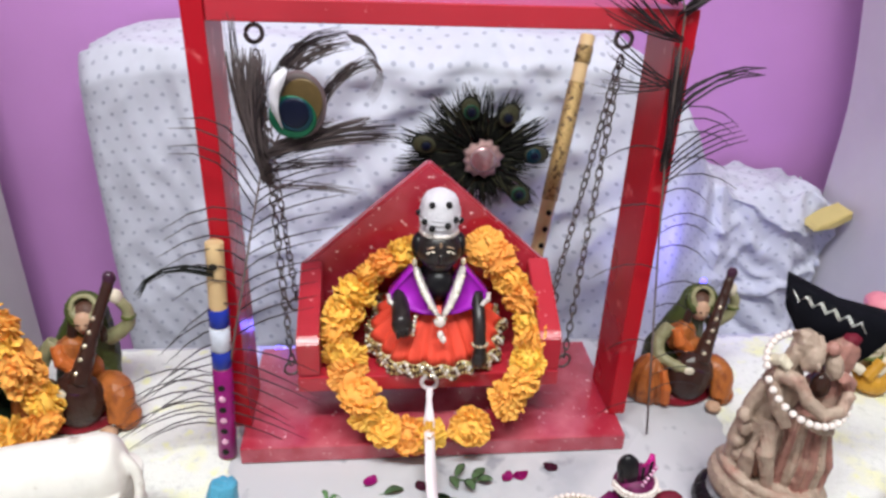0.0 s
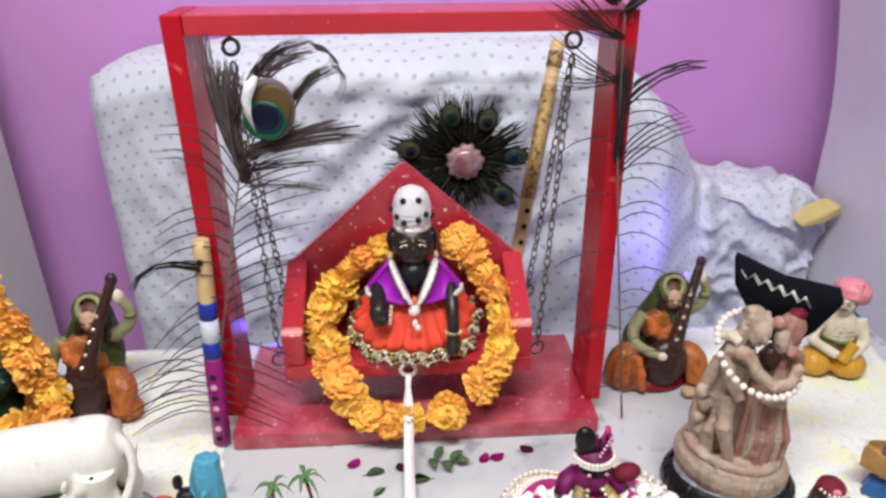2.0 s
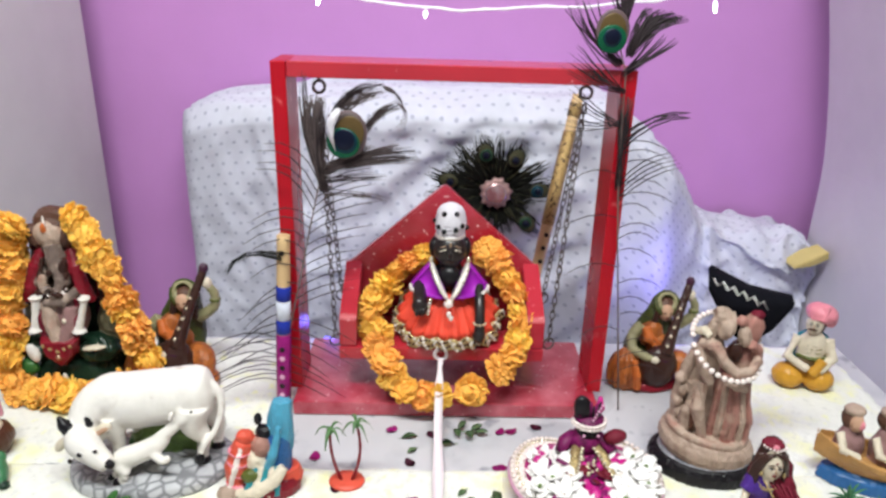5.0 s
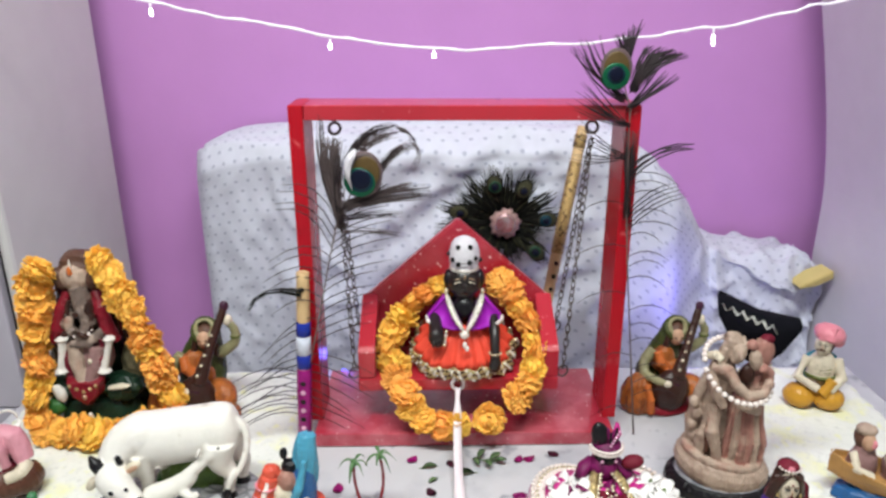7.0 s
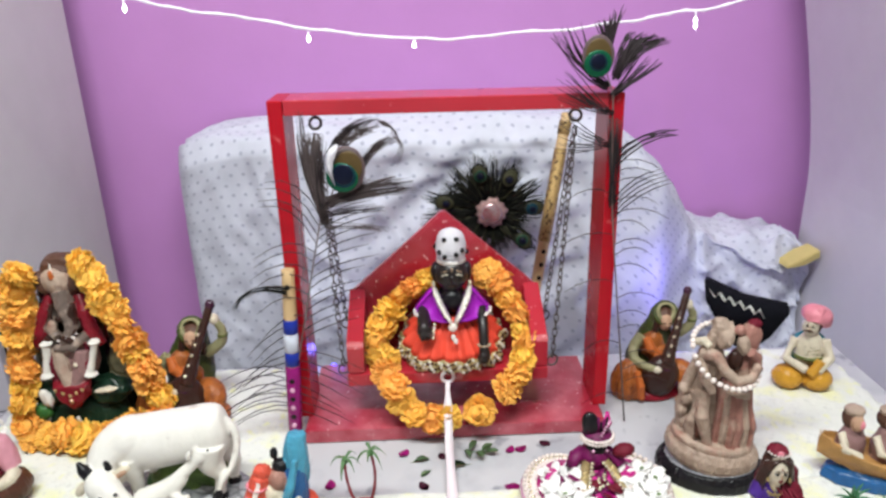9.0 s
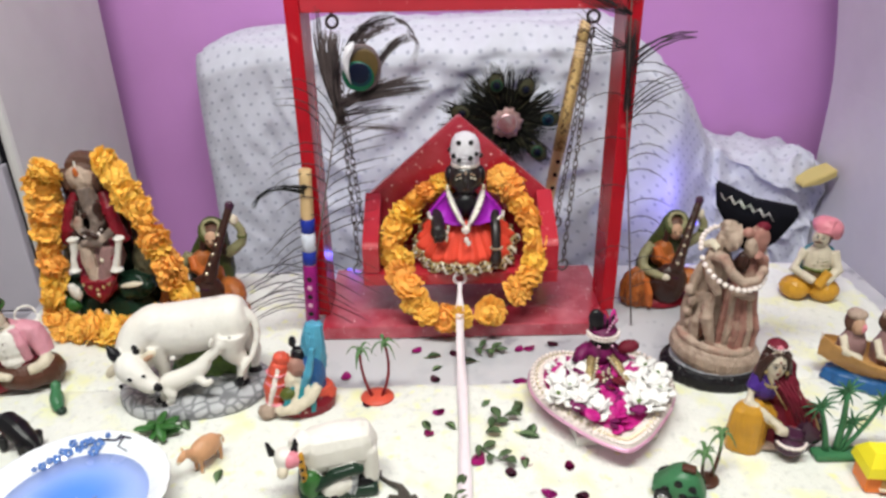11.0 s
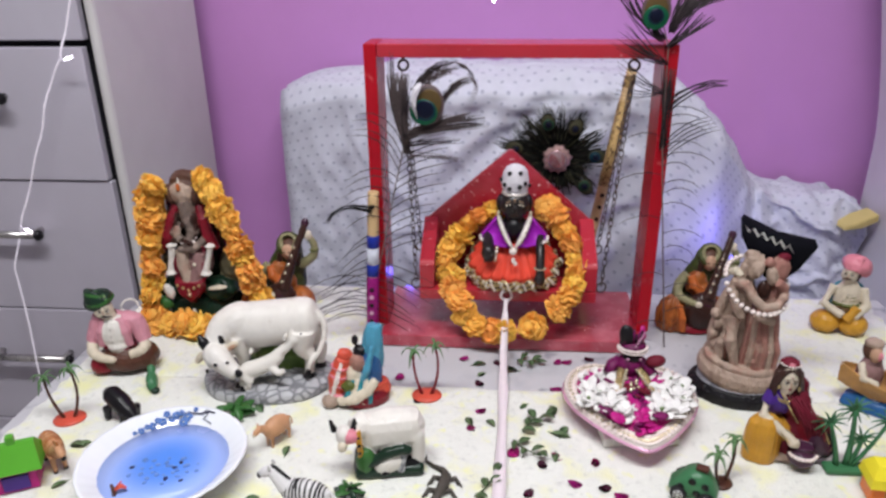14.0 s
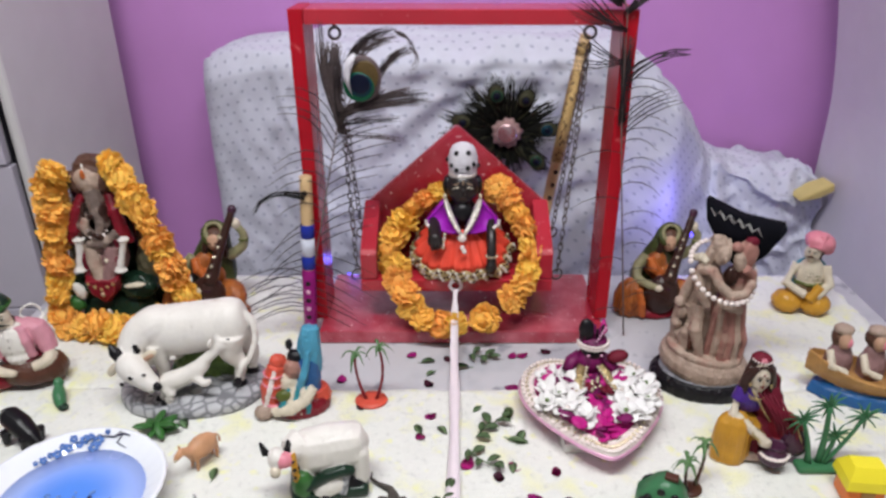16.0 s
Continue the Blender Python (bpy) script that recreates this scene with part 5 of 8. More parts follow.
# ---- feather fan on the sheet ----
FC = Vector((0.0755, 0.318, 0.206))
fan = thing("feather_fan", FC, "round fan of dark peacock feathers with a rose mirror centre", "feather fan")
for deg, reach, spread, n, eye in ((106, 0.094, 0.20, 46, "emerald"), (87, 0.092, 0.05, 16, None), (62, 0.090, 0.22, 46, "bronze"), (30, 0.092, 0.15, 34, None), (4, 0.098, 0.20, 44, "navy"), (-20, 0.070, 0.2, 24, None), (-44, 0.104, 0.13, 40, "emerald"),
                                   (-72, 0.080, 0.20, 30, None), (-98, 0.082, 0.24, 34, None), (-128, 0.080, 0.22, 30, None), (-158, 0.088, 0.2, 30, None), (186, 0.112, 0.17, 44, None), (166, 0.110, 0.15, 40, "bronze"), (148, 0.092, 0.12, 26, None), (130, 0.096, 0.14, 30, None)):
    mid = math.radians(deg)
    d, cross = Vector((math.cos(mid), 0, math.sin(mid))), Vector((-math.sin(mid), 0, math.cos(mid)))
    s = Shape()
    s.tube("fanfeather", [d * 0.010 + Vector((0, -0.006, 0)), d * reach * 0.45 + Vector((0, -0.014, 0)), d * reach * 0.8 + Vector((0, -0.008, 0))], [0.0009, 0.0007, 0.0004], 5)
    for i in range(n):
        f = (i / (n - 1) - 0.5) * 2
        st = d * (0.012 + 0.55 * reach * rnd.random() * (1 - 0.4 * abs(f))) + Vector((0, -0.004 - 0.006 * rnd.random(), 0))
        lobe = reach * (1 - 0.16 * f * f) * rnd.uniform(0.84, 1.06)
        e = d * lobe * math.cos(f * spread) + cross * lobe * math.sin(f * spread) * rnd.uniform(0.8, 1.3) + Vector((0, rnd.uniform(-0.014, 0.006), 0))
        barb(s, "fanfeather" if i % 5 else "fanbronze", st, e, cross * (0.010 * f + rnd.uniform(-0.007, 0.007)) + Vector((0, -0.010, 0)), 0.00085)
    for i in range(n // 3):
        f = rnd.uniform(-1, 1)
        lobe = reach * rnd.uniform(0.62, 0.80)
        barb(s, "fanfeather", d * 0.010, d * lobe + cross * lobe * f * spread * 1.2 + Vector((0, -0.006, 0)), cross * 0.006 * f + Vector((0, -0.008, 0)), 0.0017)
    tagged(s.done("feather", fan), kind="stuff")
    if eye:
        e = eye_spot(fan, d * reach * 0.66 + Vector((0, -0.018, 0)), 0.0112, (0, 90 - deg, 0))
        for q, key in enumerate(("fanfeather", "fanbronze", "fanbronze" if eye == "bronze" else "fangreen" if eye == "emerald" else "teal", "teal" if eye == "navy" else "fanfeather", "navy")):
            e.data.materials[q] = M[key]
s = Shape()
s.lathe("fanfeather", (0, 0.004, 0), [(0.050, -0.003), (0.052, 0.0), (0.036, 0.006)], 26, (90, 0, 0), wave=lambda a: 1 + 0.12 * math.sin(a * 8))
s.done("backing", fan)
s = Shape()
s.lathe("rosebrass", (0, -0.018, 0), [(0.020, -0.002), (0.0245, 0.0), (0.021, 0.003), (0.017, 0.004)], 40, (90, 0, 0), wave=lambda a: 1 + 0.09 * math.sin(a * 12) + 0.05 * math.sin(a * 5 + 1))
s.done("lace_rim", fan, "gold scalloped rim")
s = Shape(); s.lathe("pinkmirror", (0, -0.021, 0), [(0.0165, 0), (0.0165, 0.003), (0.014, 0.0042), (0.001, 0.0046)], 32, (90, 0, 0)); s.done("mirror", fan, "round rose mirror")


# ---- figurines ----
def veena_player(label):
    """Seated musician under a long mantle, holding an upright long-necked lute, on one resin block."""
    s = Shape()
    s.lathe("crimson", (0.002, -0.008, 0), [(0.042, 0), (0.044, 0.004), (0.040, 0.010), (0.030, 0.014)], 28, squash=0.72, wave=lambda a: 1 + 0.05 * math.sin(3 * a + 1))
    loft(s, "darkolive", [(0.017, 0.018, 0.122), (0.016, 0.019, 0.108), (0.010, 0.018, 0.082), (0.004, 0.016, 0.046), (0.002, 0.012, 0.004)], [0.008, 0.0165, 0.0255, 0.033, 0.037], 20, 0.62)
    for i in range(7):
        a = -0.9 + 0.3 * i
        s.tube("darkolive", [(0.016 + 0.014 * math.sin(a), 0.010 + 0.010 * abs(math.sin(a)), 0.102), (0.006 + 0.032 * math.sin(a), 0.006 + 0.014 * abs(math.sin(a)), 0.060), (0.002 + 0.037 * math.sin(a), 0.004 + 0.014 * abs(math.sin(a)), 0.012)], [0.0026, 0.0036, 0.0040], 7)
    # head, face and scarf
    s.ell("hair", (0.017, 0.008, 0.104), (0.0135, 0.0125, 0.0165))
    s.ell("skin", (0.0165, -0.0015, 0.1025), (0.0092, 0.0080, 0.0118))
    s.ell("skin", (0.0165, -0.0095, 0.1010), (0.0018, 0.0022, 0.0030), seg=8)
    for x in (0.0125, 0.0202):
        s.ell("hair", (x, -0.0088, 0.1045), (0.0018, 0.0010, 0.0010), seg=7)
    s.ell("crimson", (0.0165, -0.0085, 0.0955), (0.0022, 0.0010, 0.0009), seg=7)
    s.torus("darkolive", (0.0170, 0.004, 0.1135), 0.0145, 0.0042, (58, 0, 0), 20, 8)
    s.torus("khaki", (0.0170, 0.002, 0.1170), 0.0110, 0.0024, (62, 0, 0), 18, 7)
    for q in (-1, 1):
        s.tube("gourd", [(0.017 + q * 0.012, 0.000, 0.106), (0.017 + q * 0.0140, -0.002, 0.092), (0.016 + q * 0.0130, 0.000, 0.080)], [0.0034, 0.0042, 0.0030], 8)
    # blouse and arms
    s.ell("darkrust", (0.000, -0.002, 0.070), (0.0165, 0.0125, 0.0195), (0, 10, 0), rough=0.08)
    s.tube("rust", [(-0.010, -0.010, 0.084), (-0.006, -0.016, 0.070), (0.006, -0.017, 0.060)], [0.0055, 0.0078, 0.0060], 10)
    s.ell("darkrust", (0.010, -0.008, 0.058), (0.0180, 0.0120, 0.0150), rough=0.08)
    loft(s, "khaki", [(-0.014, 0.000, 0.083), (-0.026, -0.006, 0.068), (-0.027, -0.018, 0.056), (-0.014, -0.032, 0.052), (-0.003, -0.038, 0.052)], [0.0075, 0.0078, 0.0066, 0.0056, 0.0050], 12, 1.0)
    s.ell("palewash", (-0.001, -0.040, 0.051), (0.0066, 0.0050, 0.0056))
    loft(s, "khaki", [(0.031, 0.008, 0.078), (0.043, 0.006, 0.086), (0.053, 0.005, 0.096), (0.0545, 0.004, 0.112), (0.048, 0.004, 0.124)], [0.0078, 0.0072, 0.0064, 0.0056, 0.0050], 12, 1.0)
    s.torus("olive", (0.0545, 0.0045, 0.104), 0.0060, 0.0016, (0, 0, 0), 12, 6)
    s.ell("palewash", (0.047, 0.003, 0.127), (0.0064, 0.0062, 0.0076))
    # legs in pleated cloth, and the feet
    s.lathe("darkrust", (-0.034, -0.018, 0.002), [(0.020, 0), (0.0235, 0.010), (0.0225, 0.026), (0.0165, 0.042), (0.007, 0.052)], 60, squash=0.95, wave=lambda a: 1 + 0.08 * math.sin(10 * a))
    s.tube("rust", [(-0.026, -0.034, 0.046), (-0.022, -0.040, 0.026), (-0.020, -0.040, 0.006)], [0.0040, 0.0056, 0.0050], 8)
    loft(s, "darkrust", [(0.022, -0.006, 0.036), (0.036, -0.018, 0.040), (0.043, -0.028, 0.032), (0.040, -0.040, 0.012)], [0.0120, 0.0140, 0.0135, 0.0090], 16, 1.0)
    s.ell("darkrust", (0.047, -0.030, 0.012), (0.0125, 0.0150, 0.0120), rough=0.10)
    s.ell("skin", (0.032, -0.047, 0.007), (0.0085, 0.0090, 0.0060))
    # lute
    s.ell("gourd", (0.006, -0.030, 0.036), (0.0245, 0.0170, 0.0310), (0, 8, 0), seg=20)
    s.tube("gourd", [(0.012, -0.034, 0.058), (0.024, -0.020, 0.092), (0.036, -0.005, 0.124), (0.043, 0.004, 0.142)], [0.0100, 0.0066, 0.0052, 0.0050], 12)
    s.ell("plum", (0.044, 0.005, 0.146), (0.0062, 0.0058, 0.0070))
    for q in range(5):
        f = 0.10 + 0.16 * q
        s.ell("sparkle", (0.010 + 0.026 * f, -0.041 + 0.034 * f, 0.064 + 0.070 * f), (0.0022, 0.0016, 0.0018), seg=6)
    s.torus("plum", (0.010, -0.033, 0.056), 0.0112, 0.0016, (22, 12, 0), 16, 6)
    return tagged(fuse(s, "musician_figurine", 0.0010, 0.00045, 170.0, 2), label, "figurine", "musician figurines")


set_at(veena_player("painted musician figurine in green mantle with lute beside the idol"), (-0.365, 0.090, 0.001), (0, 0, 4), 1.06)
set_at(veena_player("painted musician figurine in orange dress with lute beside the swing"), (0.279, 0.101, 0.001), (0, 0, -2), 1.0)

# seated idol inside the garland
s = Shape()
s.lathe("darkgreen", (0, 0.006, 0), [(0.066, 0), (0.068, 0.012), (0.062, 0.030), (0.056, 0.044), (0.04, 0.056)], 40, squash=0.66, wave=lambda a: 1 + 0.06 * math.sin(5 * a) + 0.04 * math.sin(11 * a))
for k in (-1, 1):
    s.ell("darkgreen", (k * 0.036, -0.012, 0.062), (0.028, 0.024, 0.019), (0, k * 12, 0), rough=0.15)
    s.ell("crimson", (k * 0.036, 0.024, 0.150), (0.022, 0.014, 0.040), (0, -k * 6, 0), rough=0.12)
    s.ell("plum", (k * 0.046, 0.018, 0.102), (0.020, 0.016, 0.030), rough=0.12)
    s.ell("plum", (k * 0.026, 0.010, 0.198), (0.014, 0.014, 0.024), rough=0.10)
s.ell("gourd", (0, 0.030, 0.150), (0.046, 0.016, 0.080), rough=0.10)
s.ell("darkgreen", (0.002, 0.030, 0.080), (0.060, 0.020, 0.070), rough=0.15)
s.ell("khakirock", (0.052, 0.006, 0.092), (0.020, 0.016, 0.036), (0, 14, 0), rough=0.30)
s.ell("khakirock", (-0.050, 0.010, 0.088), (0.014, 0.014, 0.032), (0, -8, 0), rough=0.30)
for q in range(9):
    s.tube("gourd", [(-0.036 + 0.009 * q, 0.012, 0.206), (-0.042 + 0.0105 * q, 0.010, 0.160), (-0.040 + 0.010 * q, 0.008, 0.118)], [0.0030, 0.0042, 0.0030], 7)
s.ell("hair", (-0.002, 0.010, 0.226), (0.029, 0.021, 0.022), rough=0.25)
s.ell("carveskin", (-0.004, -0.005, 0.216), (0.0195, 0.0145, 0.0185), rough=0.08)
s.ell("hair", (-0.005, -0.0170, 0.222), (0.0032, 0.002, 0.0075), seg=12)
s.ell("white", (-0.004, -0.0150, 0.236), (0.0020, 0.0020, 0.0070), seg=8)
s.ell("rust", (-0.004, -0.0185, 0.2285), (0.0040, 0.0016, 0.0060), seg=9)
for k in (-1, 1):
    s.ell("hair", (k * 0.021 - 0.003, -0.006, 0.214), (0.008, 0.010, 0.016), (0, k * 14, 0), rough=0.12)
s.tube("elephantgrey", [(-0.002, -0.008, 0.202), (0.003, -0.014, 0.178), (0.011, -0.022, 0.158), (0.002, -0.030, 0.142), (0.014, -0.030, 0.130)], [0.0120, 0.0115, 0.0095, 0.0080, 0.0060], 12)
s.ell("elephantgrey", (0.002, 0.002, 0.166), (0.018, 0.015, 0.028), rough=0.1)
for k in (-1, 1):
    s.tube("crimson", [(k * 0.018, -0.004, 0.196), (k * 0.025, -0.014, 0.176), (k * 0.032, -0.018, 0.150), (k * 0.040, -0.016, 0.130)], [0.0060, 0.0085, 0.0095, 0.0075], 10)
    s.tube("maroon", [(k * 0.026, -0.022, 0.136), (k * 0.022, -0.028, 0.112), (k * 0.020, -0.028, 0.088)], [0.0080, 0.0085, 0.0070], 10)
    s.tube("gourd", [(k * 0.013, -0.016, 0.188), (k * 0.016, -0.023, 0.168), (k * 0.013, -0.028, 0.150)], [0.0030, 0.0042, 0.0030], 8)
s.ell("gourd", (-0.002, -0.028, 0.172), (0.0040, 0.003, 0.0050), seg=9)
s.ell("gourd", (0.014, -0.022, 0.178), (0.0055, 0.005, 0.0120), (0, 12, 0), seg=9)
s.ell("gourd", (0.006, -0.034, 0.146), (0.0090, 0.004, 0.0040), (0, 30, 0), seg=9)
s.ell("gourd", (-0.020, -0.024, 0.140), (0.0070, 0.006, 0.0090), seg=9)
s.tube("elephantgrey", [(-0.020, -0.002, 0.178), (-0.018, -0.020, 0.156), (-0.006, -0.030, 0.148)], [0.0085, 0.0080, 0.0060], 10)
s.ell("carveskin", (-0.012, -0.028, 0.160), (0.0062, 0.0045, 0.0115), (0, 14, 0), rough=0.1)
s.tube("elephantgrey", [(0.022, -0.002, 0.172), (0.030, -0.018, 0.148), (0.008, -0.033, 0.134), (-0.012, -0.032, 0.134)], [0.0085, 0.0080, 0.0060, 0.0050], 10)
s.ell("mauvebrown", (0.004, -0.010, 0.108), (0.026, 0.020, 0.034), rough=0.14)
s.tube("carveskin", [(-0.010, -0.026, 0.132), (-0.007, -0.034, 0.104), (0.000, -0.038, 0.078)], [0.0095, 0.0090, 0.0070], 10)
s.tube("mauvebrown", [(0.018, -0.024, 0.126), (0.014, -0.032, 0.100), (0.006, -0.038, 0.078)], [0.0115, 0.0100, 0.0070], 10)
s.ell("palewash", (0.012, -0.040, 0.112), (0.0030, 0.0024, 0.0032), seg=8)
for x0, x1 in ((-0.022, -0.028), (0.038, 0.028)):
    s.tube("white", [(x0, -0.032, 0.1420), (x0, -0.032, 0.1400), (x0 * 0.96 + x1 * 0.04, -0.033, 0.1350), ((x0 + x1) / 2, -0.034, 0.118), (x1 * 0.96 + x0 * 0.04, -0.035, 0.1010), (x1, -0.035, 0.0960), (x1, -0.035, 0.0940)], [0.0075, 0.0085, 0.0048, 0.0040, 0.0048, 0.0088, 0.0075], 12)
s.hull("crimson", [[(-0.024, -0.034, 0.088), (0.026, -0.034, 0.088), (0.020, -0.030, 0.064), (0.001, -0.030, 0.044), (-0.018, -0.030, 0.064)], [(-0.020, -0.046, 0.084), (0.022, -0.046, 0.084), (0.017, -0.046, 0.064), (0.001, -0.044, 0.050), (-0.015, -0.046, 0.064)]])
for q in range(5):
    s.ell("goldlace", (-0.016 + 0.0085 * q, -0.047, 0.080 - 0.004 * (2 - abs(q - 2))), (0.0022, 0.0016, 0.0022), seg=7)
s.ell("brass", (0.001, -0.0475, 0.064), (0.0030, 0.0020, 0.0030), seg=8)
s.ell("white", (-0.036, -0.036, 0.064), (0.0080, 0.0045, 0.0140), (0, -16, 0), rough=0.1)
s.ell("palewash", (0.042, -0.034, 0.072), (0.0170, 0.0060, 0.0034), (0, -8, 0), rough=0.1)
s.ell("leafgreen", (-0.046, -0.034, 0.042), (0.012, 0.008, 0.012), rough=0.2)
s.tube("white", [(0.004, -0.046, 0.040), (0.006, -0.044, 0.028)], [0.0030, 0.0022], 8)
for i in range(9):
    s.ell("pearl", (-0.014 + 0.004 * i, -0.030 - 0.003 * math.sin(i * 0.4), 0.152 - 0.012 * math.sin(math.pi * i / 8)), (0.0017, 0.0017, 0.0017), seg=7)
tagged(set_at(fuse(s, "deity_figurine", 0.0011, 0.0006, 170.0, 3), (-0.484, 0.066, 0.002), scale=0.98), "dark seated deity idol in red and green framed by marigolds", "figurine")

# man in a green turban
s = Shape()
s.ell("brown", (0.008, -0.006, 0.022), (0.044, 0.030, 0.021), rough=0.10)
s.ell("crimson", (-0.026, -0.018, 0.016), (0.018, 0.016, 0.015), rough=0.08)
s.ell("brown", (0.036, -0.006, 0.024), (0.018, 0.022, 0.022), rough=0.1)
s.ell("white", (-0.002, -0.006, 0.064), (0.0225, 0.0195, 0.0300), rough=0.05)
s.ell("white", (0.000, -0.010, 0.046), (0.0170, 0.0165, 0.0110), rough=0.05)
for k in (-1, 1):
    loft(s, "dullpink", [(-0.002 + k * 0.013, 0.003, 0.090), (-0.002 + k * 0.024, 0.003, 0.080), (-0.002 + k * 0.032, 0.001, 0.064), (-0.002 + k * 0.038, -0.004, 0.048)], [0.0095, 0.0135, 0.0130, 0.0110], 14, 1.0)
    s.tube("dullpink", [(-0.002 + k * 0.012, -0.010, 0.090), (-0.002 + k * 0.018, -0.016, 0.070), (-0.002 + k * 0.021, -0.014, 0.046)], [0.0055, 0.0068, 0.0058], 9)
s.ell("dullpink", (-0.002, 0.010, 0.066), (0.028, 0.013, 0.030), rough=0.08)
s.torus("maroon", (-0.002, -0.001, 0.043), 0.0225, 0.0052, (0, 6, 0), 18, 8, 0.80)
loft(s, "palewash", [(-0.040, -0.006, 0.047), (-0.036, -0.020, 0.038), (-0.020, -0.030, 0.034), (-0.006, -0.034, 0.034)], [0.0086, 0.0080, 0.0066, 0.0054], 12, 1.0)
loft(s, "palewash", [(0.038, -0.006, 0.047), (0.036, -0.018, 0.040), (0.020, -0.026, 0.036)], [0.0086, 0.0078, 0.0062], 12, 1.0)
s.ell("palewash", (-0.003, -0.036, 0.034), (0.0068, 0.0056, 0.0052))
# head turned aside, moustache and wound turban
s.ell("palewash", (-0.004, -0.006, 0.104), (0.0140, 0.0140, 0.0170))
s.ell("hair", (-0.010, 0.004, 0.098), (0.0140, 0.0130, 0.0180), rough=0.08)
s.ell("darkgreen", (-0.010, 0.001, 0.122), (0.0195, 0.0185, 0.0125), (0, -16, 0), rough=0.25)
for i in range(6):
    s.torus(("darkgreen", "leafgreen", "darkgreen")[i % 3], (-0.009 - 0.001 * i, 0.001, 0.115 + 0.0028 * i), 0.0182 - 0.0012 * abs(i - 1.5), 0.0036, (10 - 7 * i, -20 + 8 * i, 0), 20, 7)
s.ell("darkgreen", (-0.024, 0.006, 0.112), (0.0120, 0.0130, 0.0150), (0, 20, 0), rough=0.15)
s.torus("white", (0.026, 0.012, 0.100), 0.012, 0.0022, (80, 0, 30), 16, 6)
o = Shape()
painted_face(o, (0.0010, -0.0192, 0.1085), 0.0086, 14, "brown", "black")
o.tube("black", [(-0.0060, -0.0180, 0.0985), (0.0010, -0.0212, 0.1010), (0.0030, -0.0212, 0.1010), (0.0105, -0.0160, 0.0985)], [0.0007, 0.0017, 0.0017, 0.0007], 7)
for q in range(7):
    s.tube(("leafgreen", "darkgreen", "moss")[q % 3], [(-0.0270 + 0.0005 * q, -0.0040 + 0.001 * q, 0.1125 + 0.0030 * q), (-0.0130 - 0.0012 * q, -0.0185 + 0.0013 * q, 0.1165 + 0.0030 * q), (0.0090 - 0.0026 * q, -0.0105 + 0.001 * q, 0.1250 + 0.0016 * q)], [0.0014, 0.0024, 0.0012], 6)
for q in range(3):
    o.ell("brown", (-0.002, -0.0252 + 0.0010 * abs(q - 1), 0.056 + 0.010 * q), (0.0010, 0.0007, 0.0010), seg=6)
man = fuse(s, "turbaned_figurine", 0.0011, over=o)
for v in man.data.vertices:
    k = min(1.0, max(0.0, (v.co.z - 0.086) / 0.014))
    v.co.x -= 0.010 * k
    v.co.z -= 0.004 * k
tagged(set_at(man, (-0.539, -0.083, 0.002), (0, 0, 6), 0.92), "painted figurine of a man in green turban and pink jacket", "figurine")

# cow with calf
s = Shape()
s.lathe("cobble", (0, 0, 0), [(0.088, 0), (0.090, 0.004), (0.088, 0.012), (0.080, 0.016), (0.04, 0.017), (0.002, 0.017)], 40, squash=0.66, wave=lambda a: 1 + 0.02 * math.sin(5 * a))
s.ell("moss", (0.012, 0.012, 0.034), (0.036, 0.015, 0.024), rough=0.35)
s.ell("moss", (0.044, 0.016, 0.028), (0.024, 0.014, 0.018), rough=0.35)
s.ell("leafgreen", (-0.010, 0.018, 0.026), (0.020, 0.012, 0.014), rough=0.35)
# trunk: sloping back, deep chest, heavy rounded rump
loft(s, "white", [(-0.052, 0.002, 0.082), (-0.046, 0.002, 0.083), (-0.034, 0.002, 0.085), (-0.012, 0.003, 0.086), (0.012, 0.004, 0.088), (0.036, 0.004, 0.091), (0.055, 0.004, 0.094), (0.066, 0.004, 0.094), (0.073, 0.004, 0.094)],
       [0.010, 0.0190, 0.0250, 0.0268, 0.0265, 0.0260, 0.0250, 0.0190, 0.007], 36, 1.16)
s.ell("white", (-0.030, 0.003, 0.105), (0.026, 0.015, 0.0120), (0, -6, 0), seg=16)
s.ell("white", (0.054, -0.003, 0.090), (0.019, 0.018, 0.027), seg=16)
loft(s, "white", [(-0.004, 0.003, 0.091), (-0.016, 0.002, 0.094), (-0.030, 0.000, 0.095), (-0.046, -0.006, 0.089), (-0.056, -0.016, 0.078), (-0.058, -0.026, 0.068)], [0.008, 0.0195, 0.0240, 0.0220, 0.0185, 0.0145], 18, 1.0)
loft(s, "white", [(-0.036, -0.010, 0.072), (-0.044, -0.020, 0.060), (-0.048, -0.026, 0.054)], [0.011, 0.009, 0.006], 12, 1.0)
# head lowered and turned towards the calf
loft(s, "white", [(-0.063, -0.032, 0.069), (-0.056, -0.038, 0.065), (-0.047, -0.043, 0.059), (-0.037, -0.048, 0.052), (-0.029, -0.051, 0.047), (-0.025, -0.052, 0.045)], [0.0115, 0.0158, 0.0148, 0.0118, 0.0100, 0.0078], 18, 1.0)
s.ell("white", (-0.058, -0.037, 0.056), (0.0120, 0.0110, 0.0110), seg=14)
s.ell("black", (-0.0215, -0.0575, 0.0490), (0.0052, 0.0044, 0.0056), seg=10)
s.ell("black", (-0.0295, -0.0620, 0.0400), (0.0052, 0.0020, 0.0014), seg=8)
s.ell("black", (-0.066, -0.0455, 0.0450), (0.0034, 0.0030, 0.0034), seg=8)
s.ell("black", (-0.0500, -0.0578, 0.0610), (0.0032, 0.0018, 0.0022), seg=9)
